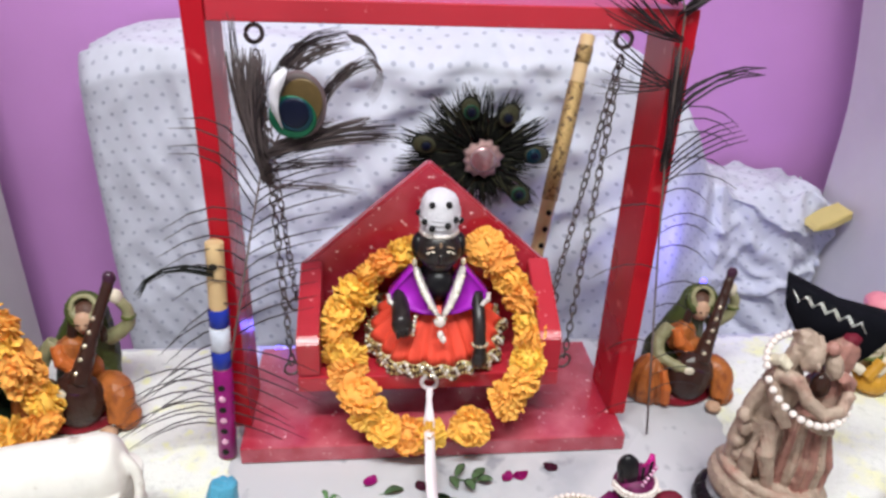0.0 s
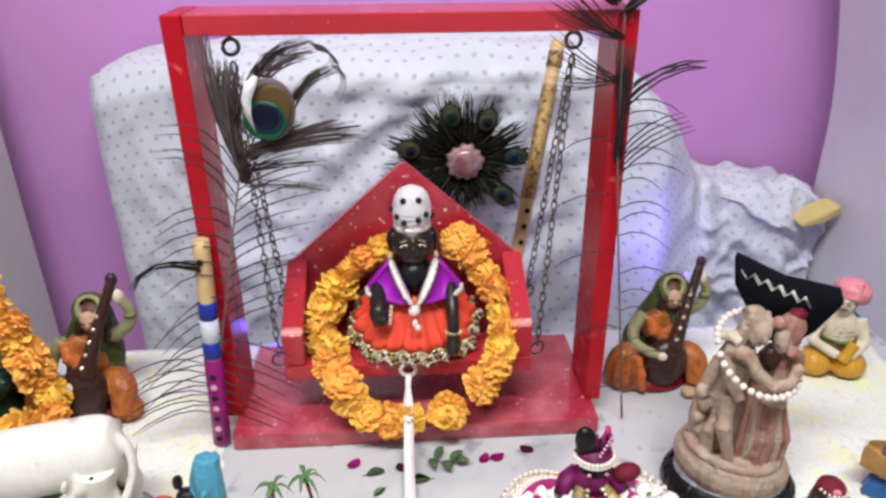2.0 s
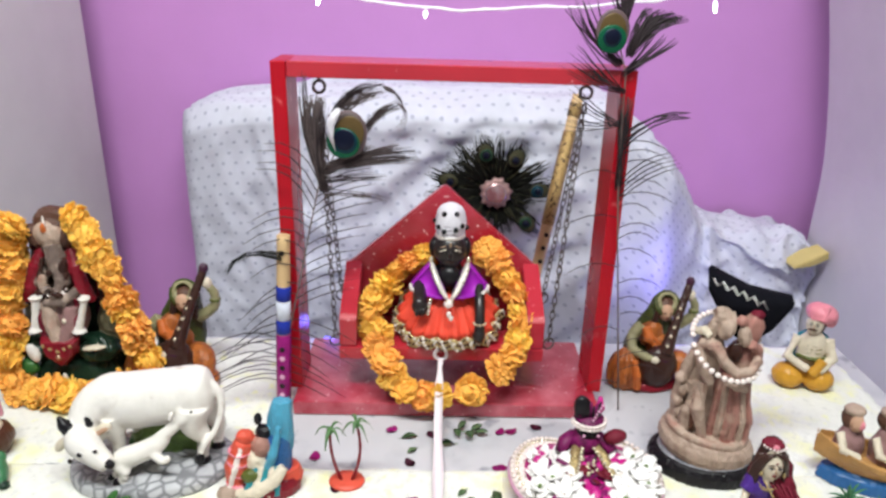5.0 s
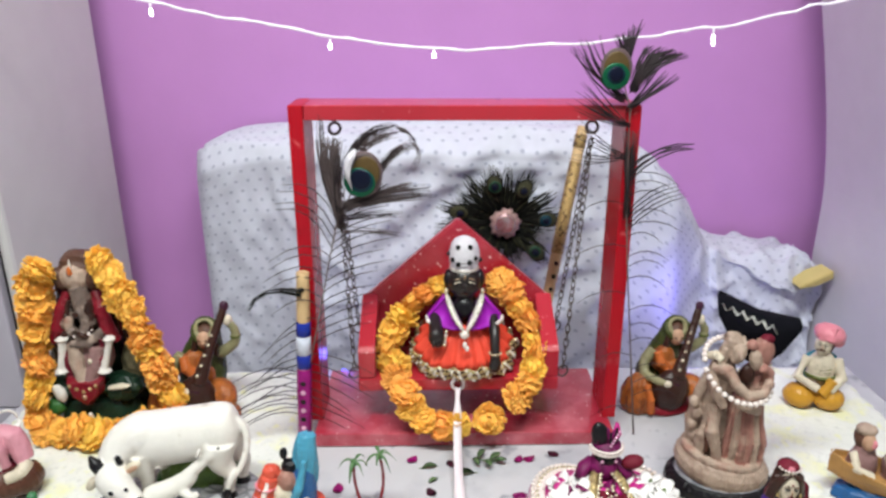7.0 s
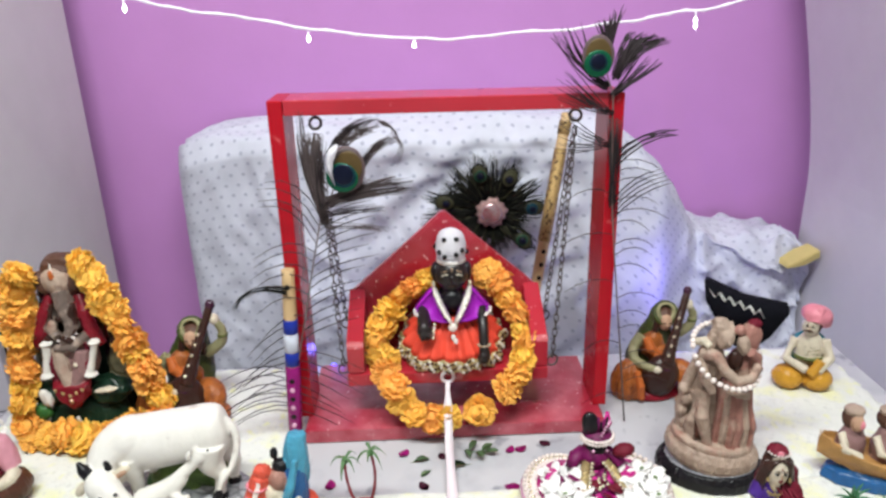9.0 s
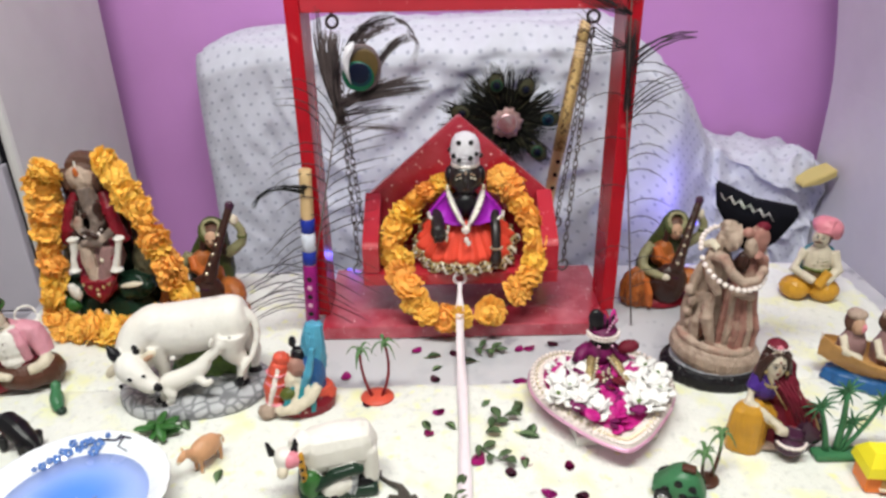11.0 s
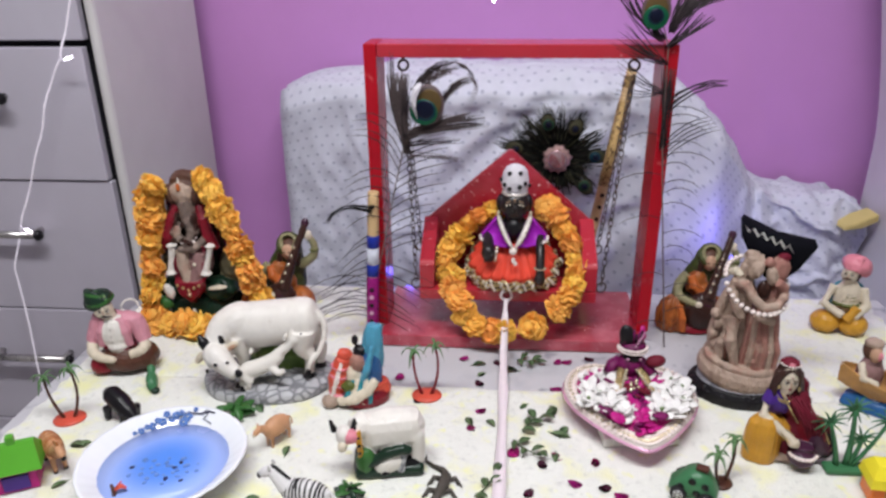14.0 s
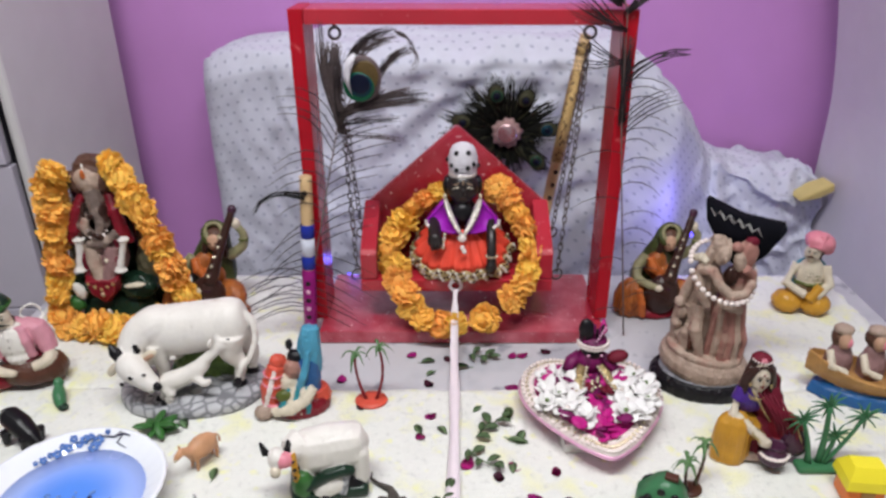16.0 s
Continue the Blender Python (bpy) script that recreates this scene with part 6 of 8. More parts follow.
s.ell("black", (-0.0345, -0.0555, 0.0640), (0.0028, 0.0018, 0.0020), seg=9)
s.tube("black", [(-0.066, -0.034, 0.074), (-0.071, -0.034, 0.081), (-0.076, -0.032, 0.091)], [0.0074, 0.0066, 0.0022], 10)
s.tube("black", [(-0.050, -0.028, 0.076), (-0.050, -0.026, 0.085), (-0.052, -0.024, 0.094)], [0.0060, 0.0054, 0.0018], 10)
s.ell("palewash", (-0.035, -0.032, 0.074), (0.0115, 0.0044, 0.0058), (0, -30, 0), seg=12)
s.ell("skin", (-0.034, -0.0355, 0.074), (0.0070, 0.0020, 0.0030), (0, -30, 0), seg=10)
s.ell("palewash", (-0.077, -0.034, 0.058), (0.0110, 0.0048, 0.0054), (0, -52, 0), seg=12)
# legs
for x, y, hind in ((-0.032, -0.012, 0), (-0.020, 0.016, 0), (0.054, -0.012, 1), (0.064, 0.014, 1)):
    if hind:
        loft(s, "white", [(x - 0.002, y * 0.9, 0.086), (x - 0.003, y, 0.064), (x + 0.006, y, 0.046), (x + 0.004, y, 0.032), (x + 0.002, y, 0.018)], [0.0185, 0.0145, 0.0085, 0.0066, 0.0062], 14, 1.0)
    else:
        loft(s, "white", [(x, y * 0.9, 0.078), (x + 0.001, y, 0.058), (x + 0.003, y, 0.042), (x + 0.001, y, 0.018)], [0.0165, 0.0110, 0.0075, 0.0062], 14, 1.0)
    s.lathe("black", (x + 0.002 * hind, y, 0.015), [(0.0085, 0), (0.0085, 0.006), (0.007, 0.009)], 12)
loft(s, "white", [(0.066, 0.004, 0.106), (0.077, 0.000, 0.096), (0.080, -0.006, 0.078), (0.074, -0.016, 0.058), (0.063, -0.022, 0.044), (0.058, -0.024, 0.032)], [0.0056, 0.0046, 0.0042, 0.0040, 0.0040, 0.0030], 10, 1.0)
s.ell("black", (0.0575, -0.025, 0.028), (0.0050, 0.0045, 0.0085), (0, 14, 0), seg=10)
# calf rearing under the cow
loft(s, "white", [(-0.026, -0.034, 0.034), (-0.018, -0.034, 0.038), (0.000, -0.032, 0.044), (0.016, -0.030, 0.052), (0.026, -0.028, 0.060)], [0.0080, 0.0118, 0.0110, 0.0100, 0.0070], 16, 1.0)
loft(s, "white", [(0.018, -0.029, 0.056), (0.030, -0.026, 0.066), (0.040, -0.024, 0.074)], [0.0080, 0.0066, 0.0058], 12, 1.0)
s.ell("white", (0.044, -0.024, 0.078), (0.0110, 0.0066, 0.0066), (0, -36, 0), seg=14)
s.ell("black", (0.0535, -0.025, 0.085), (0.0030, 0.003, 0.0026), seg=8)
for x in (0.034, 0.040):
    s.ell("white", (x, -0.0225 if x > 0.036 else -0.030, 0.085), (0.0028, 0.0040, 0.0072), (0, 20, 0), seg=9)
loft(s, "white", [(0.014, -0.036, 0.046), (0.024, -0.042, 0.040), (0.032, -0.042, 0.044)], [0.0060, 0.0046, 0.0036], 10, 1.0)
for x, y in ((-0.020, -0.040), (-0.028, -0.032)):
    loft(s, "white", [(x, y, 0.034), (x + 0.006, y - 0.004, 0.026), (x - 0.002, y - 0.004, 0.017)], [0.0080, 0.0055, 0.0040], 10, 1.0)
    s.ell("black", (x - 0.003, y - 0.006, 0.0185), (0.0046, 0.0042, 0.0040), seg=8)
tagged(set_at(fuse(s, "cow_figurine", 0.0010, 0.0002, 90.0, smooth=13), (-0.324, -0.106, 0.002), (0, 0, 4)), "white glazed cow figurine nursing a calf on a grey cobbled base", "figurine")

# blue and red couple piece
s = Shape()
s.lathe("crimson", (0.006, 0, 0), [(0.036, 0), (0.038, 0.004), (0.039, 0.014), (0.034, 0.022), (0.02, 0.026)], 26, squash=0.72)
s.lathe("coral", (0.014, 0.004, 0.010), [(0.032, 0), (0.033, 0.008), (0.028, 0.02)], 26, squash=0.7)
loft(s, "deepblue", [(0.012, 0.004, 0.022), (0.016, 0.002, 0.046), (0.020, 0.004, 0.072), (0.022, 0.006, 0.090)], [0.0210, 0.0190, 0.0160, 0.0120], 18, 0.85)
loft(s, "skyblue", [(0.020, 0.008, 0.056), (0.022, 0.006, 0.080), (0.024, 0.006, 0.102), (0.027, 0.008, 0.120)], [0.0175, 0.0165, 0.0145, 0.0115], 18, 0.85)
s.tube("skyblue", [(0.004, -0.014, 0.034), (0.014, -0.016, 0.060), (0.022, -0.008, 0.092)], [0.0040, 0.0055, 0.0035], 8)
s.tube("coral", [(-0.032, -0.006, 0.012), (-0.030, -0.006, 0.040), (-0.020, -0.002, 0.072)], [0.010, 0.014, 0.011], 12)
s.ell("coral", (-0.018, -0.001, 0.078), (0.011, 0.010, 0.010))
s.ell("dustyrose", (0.0, -0.006, 0.066), (0.011, 0.011, 0.014))
s.ell("palewash", (-0.006, -0.008, 0.048), (0.012, 0.010, 0.016), rough=0.1)
s.ell("olive", (-0.012, -0.018, 0.034), (0.010, 0.008, 0.010), rough=0.2)
for i in range(5):
    s.tube("palewash" if i % 2 else "teal_cloth", [(-0.020 + 0.009 * i, -0.024, 0.010), (-0.014 + 0.008 * i, -0.024, 0.028), (-0.006 + 0.006 * i, -0.016, 0.044)], [0.0046, 0.0040, 0.0030], 8)
for i in range(4):
    s.torus("pink", (-0.031 + 0.002 * i, -0.006, 0.020 + 0.014 * i), 0.0125, 0.0014, (0, 14, 0), 14, 5)
s.tube("palewash", [(-0.028, -0.022, 0.012), (-0.006, -0.030, 0.020), (0.014, -0.026, 0.030), (0.026, -0.018, 0.044)], [0.006, 0.0075, 0.0075, 0.006], 10)
s.ell("taupe", (-0.040, -0.016, 0.010), (0.014, 0.012, 0.010), rough=0.1)
s.tube("pearl", [(-0.038, -0.016, 0.018), (-0.030, -0.018, 0.044), (-0.022, -0.012, 0.070)], [0.0025, 0.0035, 0.0025], 8)
s.ell("black", (0.004, 0.002, 0.082), (0.010, 0.010, 0.009), rough=0.1)
s.ell("black", (-0.002, 0.004, 0.098), (0.005, 0.005, 0.008))
tagged(set_at(fuse(s, "embracing_figurine", 0.0011, 0.0010, 120.0, 3), (-0.195, -0.139, 0.002), (0, 0, 8), 0.88), "glazed blue and red embracing couple figurine on a round base", "figurine")

# small cow on a dark base
s = Shape()
s.box("black", (0.004, 0, 0.011), (0.074, 0.036, 0.022), bevel=0.006)
s.box("darkgreen", (0.006, -0.002, 0.008), (0.076, 0.040, 0.013), bevel=0.004)
s.box("white", (0.010, 0.001, 0.052), (0.070, 0.036, 0.042), (0, -4, 0), bevel=0.013)
s.ell("white", (0.008, 0.002, 0.052), (0.040, 0.0195, 0.0245), (0, -4, 0), seg=20)
s.box("white", (0.038, 0.001, 0.034), (0.016, 0.034, 0.044), bevel=0.006)
s.box("white", (-0.014, 0.001, 0.032), (0.014, 0.032, 0.034), bevel=0.005)
s.tube("white", [(-0.020, 0.0, 0.060), (-0.032, -0.008, 0.060)], [0.0165, 0.0110], 12)
s.ell("white", (-0.041, -0.013, 0.057), (0.0095, 0.0110, 0.0120), (28, 0, 10), seg=14)
s.ell("palewash", (-0.043, -0.023, 0.049), (0.0055, 0.0060, 0.0060), seg=12)
s.ell("pink", (-0.034, -0.018, 0.058), (0.0085, 0.0080, 0.0080), seg=12)
for k in (-1, 1):
    s.tube("black", [(-0.041 + k * 0.010, -0.012, 0.062), (-0.042 + k * 0.013, -0.012, 0.077)], [0.0042, 0.0018], 8)
s.tube("ochre", [(-0.0245, -0.0190, 0.066), (-0.0250, -0.0215, 0.050), (-0.0245, -0.0200, 0.030)], [0.0020, 0.0036, 0.0026], 8)
for z in (0.060, 0.050, 0.040):
    s.ell("black", (-0.0250, -0.0250, z), (0.0024, 0.0014, 0.0022), seg=8)
s.ell("leafgreen", (-0.020, -0.016, 0.024), (0.010, 0.008, 0.016), rough=0.2)
s.tube("darkgreen", [(-0.016, -0.018, 0.020), (0.004, -0.019, 0.034), (0.022, -0.019, 0.038), (0.030, -0.018, 0.034)], [0.005, 0.006, 0.006, 0.004], 10)
s.ell("white", (0.006, -0.019, 0.019), (0.017, 0.006, 0.010), (0, -24, 0), seg=14)
s.ell("black", (0.001, -0.024, 0.010), (0.004, 0.002, 0.003), seg=8)
s.tube("cobble", [(0.024, -0.018, 0.036), (0.018, -0.020, 0.010)], [0.004, 0.004], 8)
tagged(set_at(fuse(s, "cow_figurine", 0.0009, 0.0002), (-0.142, -0.267, 0.002), (0, 0, 10)), "small white cow figurine with pink face on a dark base", "figurine")

# flower-dressed doll on a heart-shaped skirt
hx, hy = 0.146, -0.163


def heart(a, r):
    x = 16 * math.sin(a) ** 3 / 17.0
    y = (13 * math.cos(a) - 5 * math.cos(2 * a) - 2 * math.cos(3 * a) - math.cos(4 * a)) / 17.0
    if y < -0.72:
        y = -0.72 + (y + 0.72) * 0.55
    return (0.58 * x + 0.41 * math.sin(a)) * r, (0.58 * y * 1.22 + 0.44 * math.cos(a) - 0.05) * r


def heart_ring(r, z):
    return [(heart(2 * math.pi * i / 60, r)[0], heart(2 * math.pi * i / 60, r)[1] * 1.08 + 0.010, z) for i in range(60)]


s = Shape()
s.hull("sequin", [heart_ring(0.062, 0.001), heart_ring(0.076, 0.006), heart_ring(0.0860, 0.0125), heart_ring(0.083, 0.016)])
s.hull("pearl", [heart_ring(0.0835, 0.0145), heart_ring(0.0835, 0.0175), heart_ring(0.072, 0.021), heart_ring(0.068, 0.020)])
s.hull("hotpink", [heart_ring(0.069, 0.018), heart_ring(0.066, 0.022), heart_ring(0.03, 0.030)])
for rr, key, n in ((0.081, "pearl", 84), (0.0755, "sparkle", 78), (0.0700, "pearl", 72)):
    for i in range(n):
        x, y = heart(2 * math.pi * i / n, rr)
        s.ell(key, (x, y * 1.08 + 0.010, 0.0198), (0.0027, 0.0027, 0.0024), seg=6)
spots = [(k * x, y) for k in (-1, 1) for x, y in ((0.024, 0.026), (0.046, 0.024), (0.034, 0.008), (0.056, 0.004), (0.024, -0.010), (0.044, -0.014), (0.030, -0.028), (0.054, -0.020), (0.040, -0.036), (0.021, -0.045))]
for i, (cx, cy) in enumerate(spots):
    cx, cy = cx + rnd.uniform(-0.004, 0.004), cy + rnd.uniform(-0.004, 0.004)
    for lay, n, rad in ((0, 6, 0.0092), (1, 4, 0.0050)):
        for j in range(n):
            a = j * 2 * math.pi / n + i * 1.7 + lay * 0.5 + rnd.uniform(-0.25, 0.25)
            g = rnd.uniform(0.75, 1.25)
            s.ell("flowerwhite", (cx + rad * math.cos(a), cy + rad * math.sin(a), 0.028 + 0.005 * lay + rnd.uniform(0, 0.005)), (0.0088 * g, 0.0066 * g, 0.0017), (rnd.uniform(-28, 28), -18 - 25 * lay + rnd.uniform(-20, 20), math.degrees(a)), seg=9, rough=0.25)
    if i % 3:
        s.ell("moss" if i % 2 else "pearl", (cx, cy, 0.036), (0.0026, 0.0024, 0.0022), seg=6)
# satin patches among the flowers and a strip of cloth down the middle
for cx, cy, key, g in ((0.028, 0.018, "hotpink", 1.3), (0.018, 0.012, "hotpink", 1.0), (-0.024, 0.014, "deepmagenta", 1.2), (-0.050, 0.020, "hotpink", 0.7), (-0.046, 0.010, "deepmagenta", 0.7), (-0.016, 0.034, "hotpink", 0.9),
                       (0.014, -0.004, "maroon", 0.9), (-0.014, -0.002, "maroon", 1.0), (-0.026, -0.056, "hotpink", 1.1), (-0.040, -0.046, "deepmagenta", 0.7), (0.018, -0.052, "deepmagenta", 0.8)):
    for j in range(3):
        s.ell(key, (cx + rnd.uniform(-0.004, 0.004), cy + rnd.uniform(-0.004, 0.004), 0.034 - 0.10 * max(0, -0.04 - cy) + rnd.uniform(0, 0.003)), (0.0095 * g, 0.0070 * g, 0.0020), (rnd.uniform(-30, 30), rnd.uniform(-30, 30), rnd.uniform(0, 180)), seg=9, rough=0.3)
for i in range(40):
    s.ell(("maroon", "deepmagenta", "hotpink", "deepmagenta")[i % 4] if i < 18 else ("hotpink", "hotpink", "deepmagenta")[i % 3], (rnd.uniform(-0.009, 0.009), 0.030 - i * 0.0026, 0.034 - 0.0002 * i + rnd.uniform(-0.002, 0.003)), (0.0080, 0.0060, 0.0022), (rnd.uniform(-50, 50), rnd.uniform(-50, 50), rnd.uniform(0, 180)), seg=8, rough=0.2)
for i in range(12):
    s.ell("sparkle", (rnd.uniform(-0.008, 0.008), 0.016 - 0.0024 * i, 0.0385), (0.0020, 0.0020, 0.0018), seg=6)
low = len(s.bm.verts)
for k in (-1, 1):
    s.tube("goldlace", [(k * 0.006, 0.046, 0.052), (k * 0.017, 0.026, 0.042), (k * 0.022, 0.002, 0.034)], [0.0048, 0.0062, 0.0045], 10)
    s.tube("deepmagenta", [(k * 0.010, 0.050, 0.058), (k * 0.022, 0.046, 0.050), (k * 0.030, 0.036, 0.040)], [0.008, 0.0085, 0.007], 10)
    for i in range(9):
        s.ell("sparkle", (k * (0.005 + 0.0018 * i), 0.034 - 0.0045 * i, 0.054 - 0.0016 * i), (0.0022, 0.0022, 0.0022), seg=6)
s.ell("deepmagenta", (0.0, 0.046, 0.050), (0.018, 0.016, 0.022))
s.ell("black", (0.002, 0.046, 0.068), (0.013, 0.013, 0.014), seg=16)
s.ell("black", (-0.006, 0.046, 0.106), (0.0105, 0.007, 0.021), (0, -8, 0), seg=14)
for i in range(9):
    s.tube("deepmagenta" if i % 2 else "black", [(-0.012 + 0.0028 * i, 0.044, 0.096), (-0.015 + 0.0034 * i, 0.042, 0.112 + 0.004 * (i % 3))], [0.0042, 0.0010], 6)
s.lathe("deepmagenta", (0.003, 0.048, 0.078), [(0.0175, 0.0), (0.0185, 0.004), (0.0165, 0.012), (0.006, 0.018)], 20, squash=0.9)
for i in range(16):
    a = math.pi * (1 + i / 15)
    for dz in (0.0, 0.005):
        s.ell("pearl", (0.003 + 0.0185 * math.cos(a), 0.048 + 0.0165 * math.sin(a), 0.081 + dz), (0.0024, 0.0022, 0.0024), seg=7)
s.ell("maroon", (0.033, 0.040, 0.062), (0.014, 0.009, 0.010), (0, -24, 0), seg=12)
for x in (-0.005, 0.011):
    s.ell("sequin", (x, 0.0335, 0.070), (0.0022, 0.0018, 0.0022), seg=6)
s.tube("hotpink", [(0.006, 0.048, 0.090), (0.014, 0.046, 0.108), (0.013, 0.046, 0.124)], [0.007, 0.0055, 0.0025], 10)
for i in range(6):
    s.ell("sequin", (0.005 + 0.0018 * i, 0.038, 0.092 + 0.005 * i), (0.0018, 0.0018, 0.0018), seg=6)
for v in list(s.bm.verts)[low:]:
    v.co = Vector((v.co.x * 0.92, v.co.y - 0.010, 0.010 + v.co.z * 0.72))
tagged(set_at(s.done("flower_doll"), (hx, hy, 0.0155), (0, 0, 2), 1.0), "crowned doll in a beaded magenta heart-shaped dress covered with white flowers", "doll")

s = Shape()
s.box("fleece", (0, 0, 0.0065), (0.088, 0.092, 0.012), bevel=0.0015)
tagged(set_at(s.done("gift_box"), (hx, hy - 0.004, 0.003), (0, 0, 6)), "flat white cardboard box under the heart-shaped dress", "box")

# carved couple with a black cap
s = Shape()
s.lathe("black", (0, 0, 0), [(0.072, 0), (0.075, 0.004), (0.074, 0.014), (0.068, 0.020), (0.064, 0.021)], 36, squash=0.74)
s.lathe("oldcobble", (0, 0, 0.018), [(0.062, 0), (0.062, 0.004), (0.056, 0.008)], 36, squash=0.74)
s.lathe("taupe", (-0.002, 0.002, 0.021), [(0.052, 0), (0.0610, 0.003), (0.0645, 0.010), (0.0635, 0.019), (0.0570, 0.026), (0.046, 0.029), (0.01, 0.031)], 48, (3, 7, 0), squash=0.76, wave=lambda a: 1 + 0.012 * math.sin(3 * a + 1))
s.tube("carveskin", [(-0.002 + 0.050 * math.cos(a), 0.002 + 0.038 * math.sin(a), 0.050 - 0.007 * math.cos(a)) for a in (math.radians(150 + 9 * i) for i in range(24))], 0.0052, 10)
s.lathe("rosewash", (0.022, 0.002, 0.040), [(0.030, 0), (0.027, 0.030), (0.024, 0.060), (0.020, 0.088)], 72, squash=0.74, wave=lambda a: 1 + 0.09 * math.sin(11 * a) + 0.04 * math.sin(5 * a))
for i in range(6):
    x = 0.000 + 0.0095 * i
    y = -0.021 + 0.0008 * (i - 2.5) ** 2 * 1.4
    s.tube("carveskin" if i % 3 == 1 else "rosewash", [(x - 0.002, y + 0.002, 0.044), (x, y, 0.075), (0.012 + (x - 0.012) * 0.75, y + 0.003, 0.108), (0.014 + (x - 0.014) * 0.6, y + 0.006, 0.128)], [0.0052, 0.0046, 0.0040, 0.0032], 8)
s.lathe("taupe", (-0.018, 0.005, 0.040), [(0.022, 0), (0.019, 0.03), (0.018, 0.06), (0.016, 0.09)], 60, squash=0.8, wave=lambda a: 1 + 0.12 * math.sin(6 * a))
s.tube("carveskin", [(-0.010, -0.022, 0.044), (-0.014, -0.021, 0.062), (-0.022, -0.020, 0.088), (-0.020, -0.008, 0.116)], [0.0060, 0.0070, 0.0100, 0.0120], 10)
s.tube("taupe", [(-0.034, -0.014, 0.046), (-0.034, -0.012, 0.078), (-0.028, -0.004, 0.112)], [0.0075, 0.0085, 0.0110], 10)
# Dark brown bar puts the shade between the legs into colour.
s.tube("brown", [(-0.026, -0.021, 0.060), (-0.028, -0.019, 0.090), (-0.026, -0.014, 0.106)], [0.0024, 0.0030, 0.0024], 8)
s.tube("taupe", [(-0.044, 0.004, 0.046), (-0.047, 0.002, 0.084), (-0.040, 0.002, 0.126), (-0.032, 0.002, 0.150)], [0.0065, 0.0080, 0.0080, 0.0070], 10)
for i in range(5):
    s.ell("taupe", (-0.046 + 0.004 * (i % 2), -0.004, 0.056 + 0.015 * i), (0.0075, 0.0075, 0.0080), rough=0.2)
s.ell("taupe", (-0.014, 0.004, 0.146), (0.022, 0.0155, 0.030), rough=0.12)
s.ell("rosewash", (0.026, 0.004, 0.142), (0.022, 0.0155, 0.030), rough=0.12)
# Dark egg fills in the shade between the two leaning heads.
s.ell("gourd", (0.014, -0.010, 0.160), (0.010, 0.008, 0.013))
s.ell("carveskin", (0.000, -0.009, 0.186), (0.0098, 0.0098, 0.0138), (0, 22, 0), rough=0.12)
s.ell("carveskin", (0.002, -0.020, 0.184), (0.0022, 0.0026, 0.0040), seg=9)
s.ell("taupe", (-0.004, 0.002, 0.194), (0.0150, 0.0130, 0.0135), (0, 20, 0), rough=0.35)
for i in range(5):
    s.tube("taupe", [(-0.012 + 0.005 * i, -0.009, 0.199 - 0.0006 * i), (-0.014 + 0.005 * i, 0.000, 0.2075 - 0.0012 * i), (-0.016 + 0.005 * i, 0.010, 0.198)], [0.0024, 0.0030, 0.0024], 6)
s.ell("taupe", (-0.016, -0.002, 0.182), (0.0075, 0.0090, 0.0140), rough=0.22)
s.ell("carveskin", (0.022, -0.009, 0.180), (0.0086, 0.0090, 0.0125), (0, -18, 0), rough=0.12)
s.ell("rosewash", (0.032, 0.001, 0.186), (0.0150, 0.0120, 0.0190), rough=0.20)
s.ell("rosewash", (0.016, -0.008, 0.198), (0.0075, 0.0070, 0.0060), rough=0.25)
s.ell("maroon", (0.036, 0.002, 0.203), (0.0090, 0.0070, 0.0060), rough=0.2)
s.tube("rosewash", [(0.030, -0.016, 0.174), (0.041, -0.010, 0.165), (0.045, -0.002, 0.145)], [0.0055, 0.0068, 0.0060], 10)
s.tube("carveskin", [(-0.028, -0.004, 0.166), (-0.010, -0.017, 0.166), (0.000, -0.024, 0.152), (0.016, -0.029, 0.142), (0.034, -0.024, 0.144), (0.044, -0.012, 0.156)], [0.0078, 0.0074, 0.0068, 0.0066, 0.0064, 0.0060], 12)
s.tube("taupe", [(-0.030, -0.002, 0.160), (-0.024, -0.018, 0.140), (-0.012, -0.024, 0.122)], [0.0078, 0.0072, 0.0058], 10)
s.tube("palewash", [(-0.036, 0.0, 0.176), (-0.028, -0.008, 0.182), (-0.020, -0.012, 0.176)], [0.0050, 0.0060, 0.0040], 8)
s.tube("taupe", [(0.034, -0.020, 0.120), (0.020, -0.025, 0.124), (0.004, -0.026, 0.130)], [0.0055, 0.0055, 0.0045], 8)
couple = fuse(s, "embracing_figurine", 0.0010, 0.0008, 130.0, 2)
couple.data.transform(Matrix.Diagonal((0.86, 0.92, 1.0, 1.0)))
tagged(set_at(couple, (0.293, -0.085, 0.002), (0, 0, -12), 0.95), "brown carved couple statuette on a black round base", "figurine")
s = Shape()
cap = [(-0.036, 0.030), (0.000, 0.016), (0.038, 0.012), (0.041, 0.004), (0.026, -0.022), (0.008, -0.040), (-0.006, -0.036), (-0.022, -0.014), (-0.034, 0.008)]
s.hull("softblack", [[(x * 0.90, -0.009, z * 0.92) for x, z in cap], [(x, -0.006, z) for x, z in cap], [(x, 0.006, z) for x, z in cap], [(x * 0.90, 0.009, z * 0.92) for x, z in cap]])
zig = [(-0.0300 + 0.0046 * i, -0.0088, 0.0225 - 0.0016 * i - (0.0062 if i % 2 else 0.0)) for i in range(12)]
s.tube("steel", zig, 0.0007, 5)
s.tube("steel", [(x + 0.0008, y - 0.0004, z + 0.0012) for x, y, z in zig[1:-1]], 0.0005, 5)
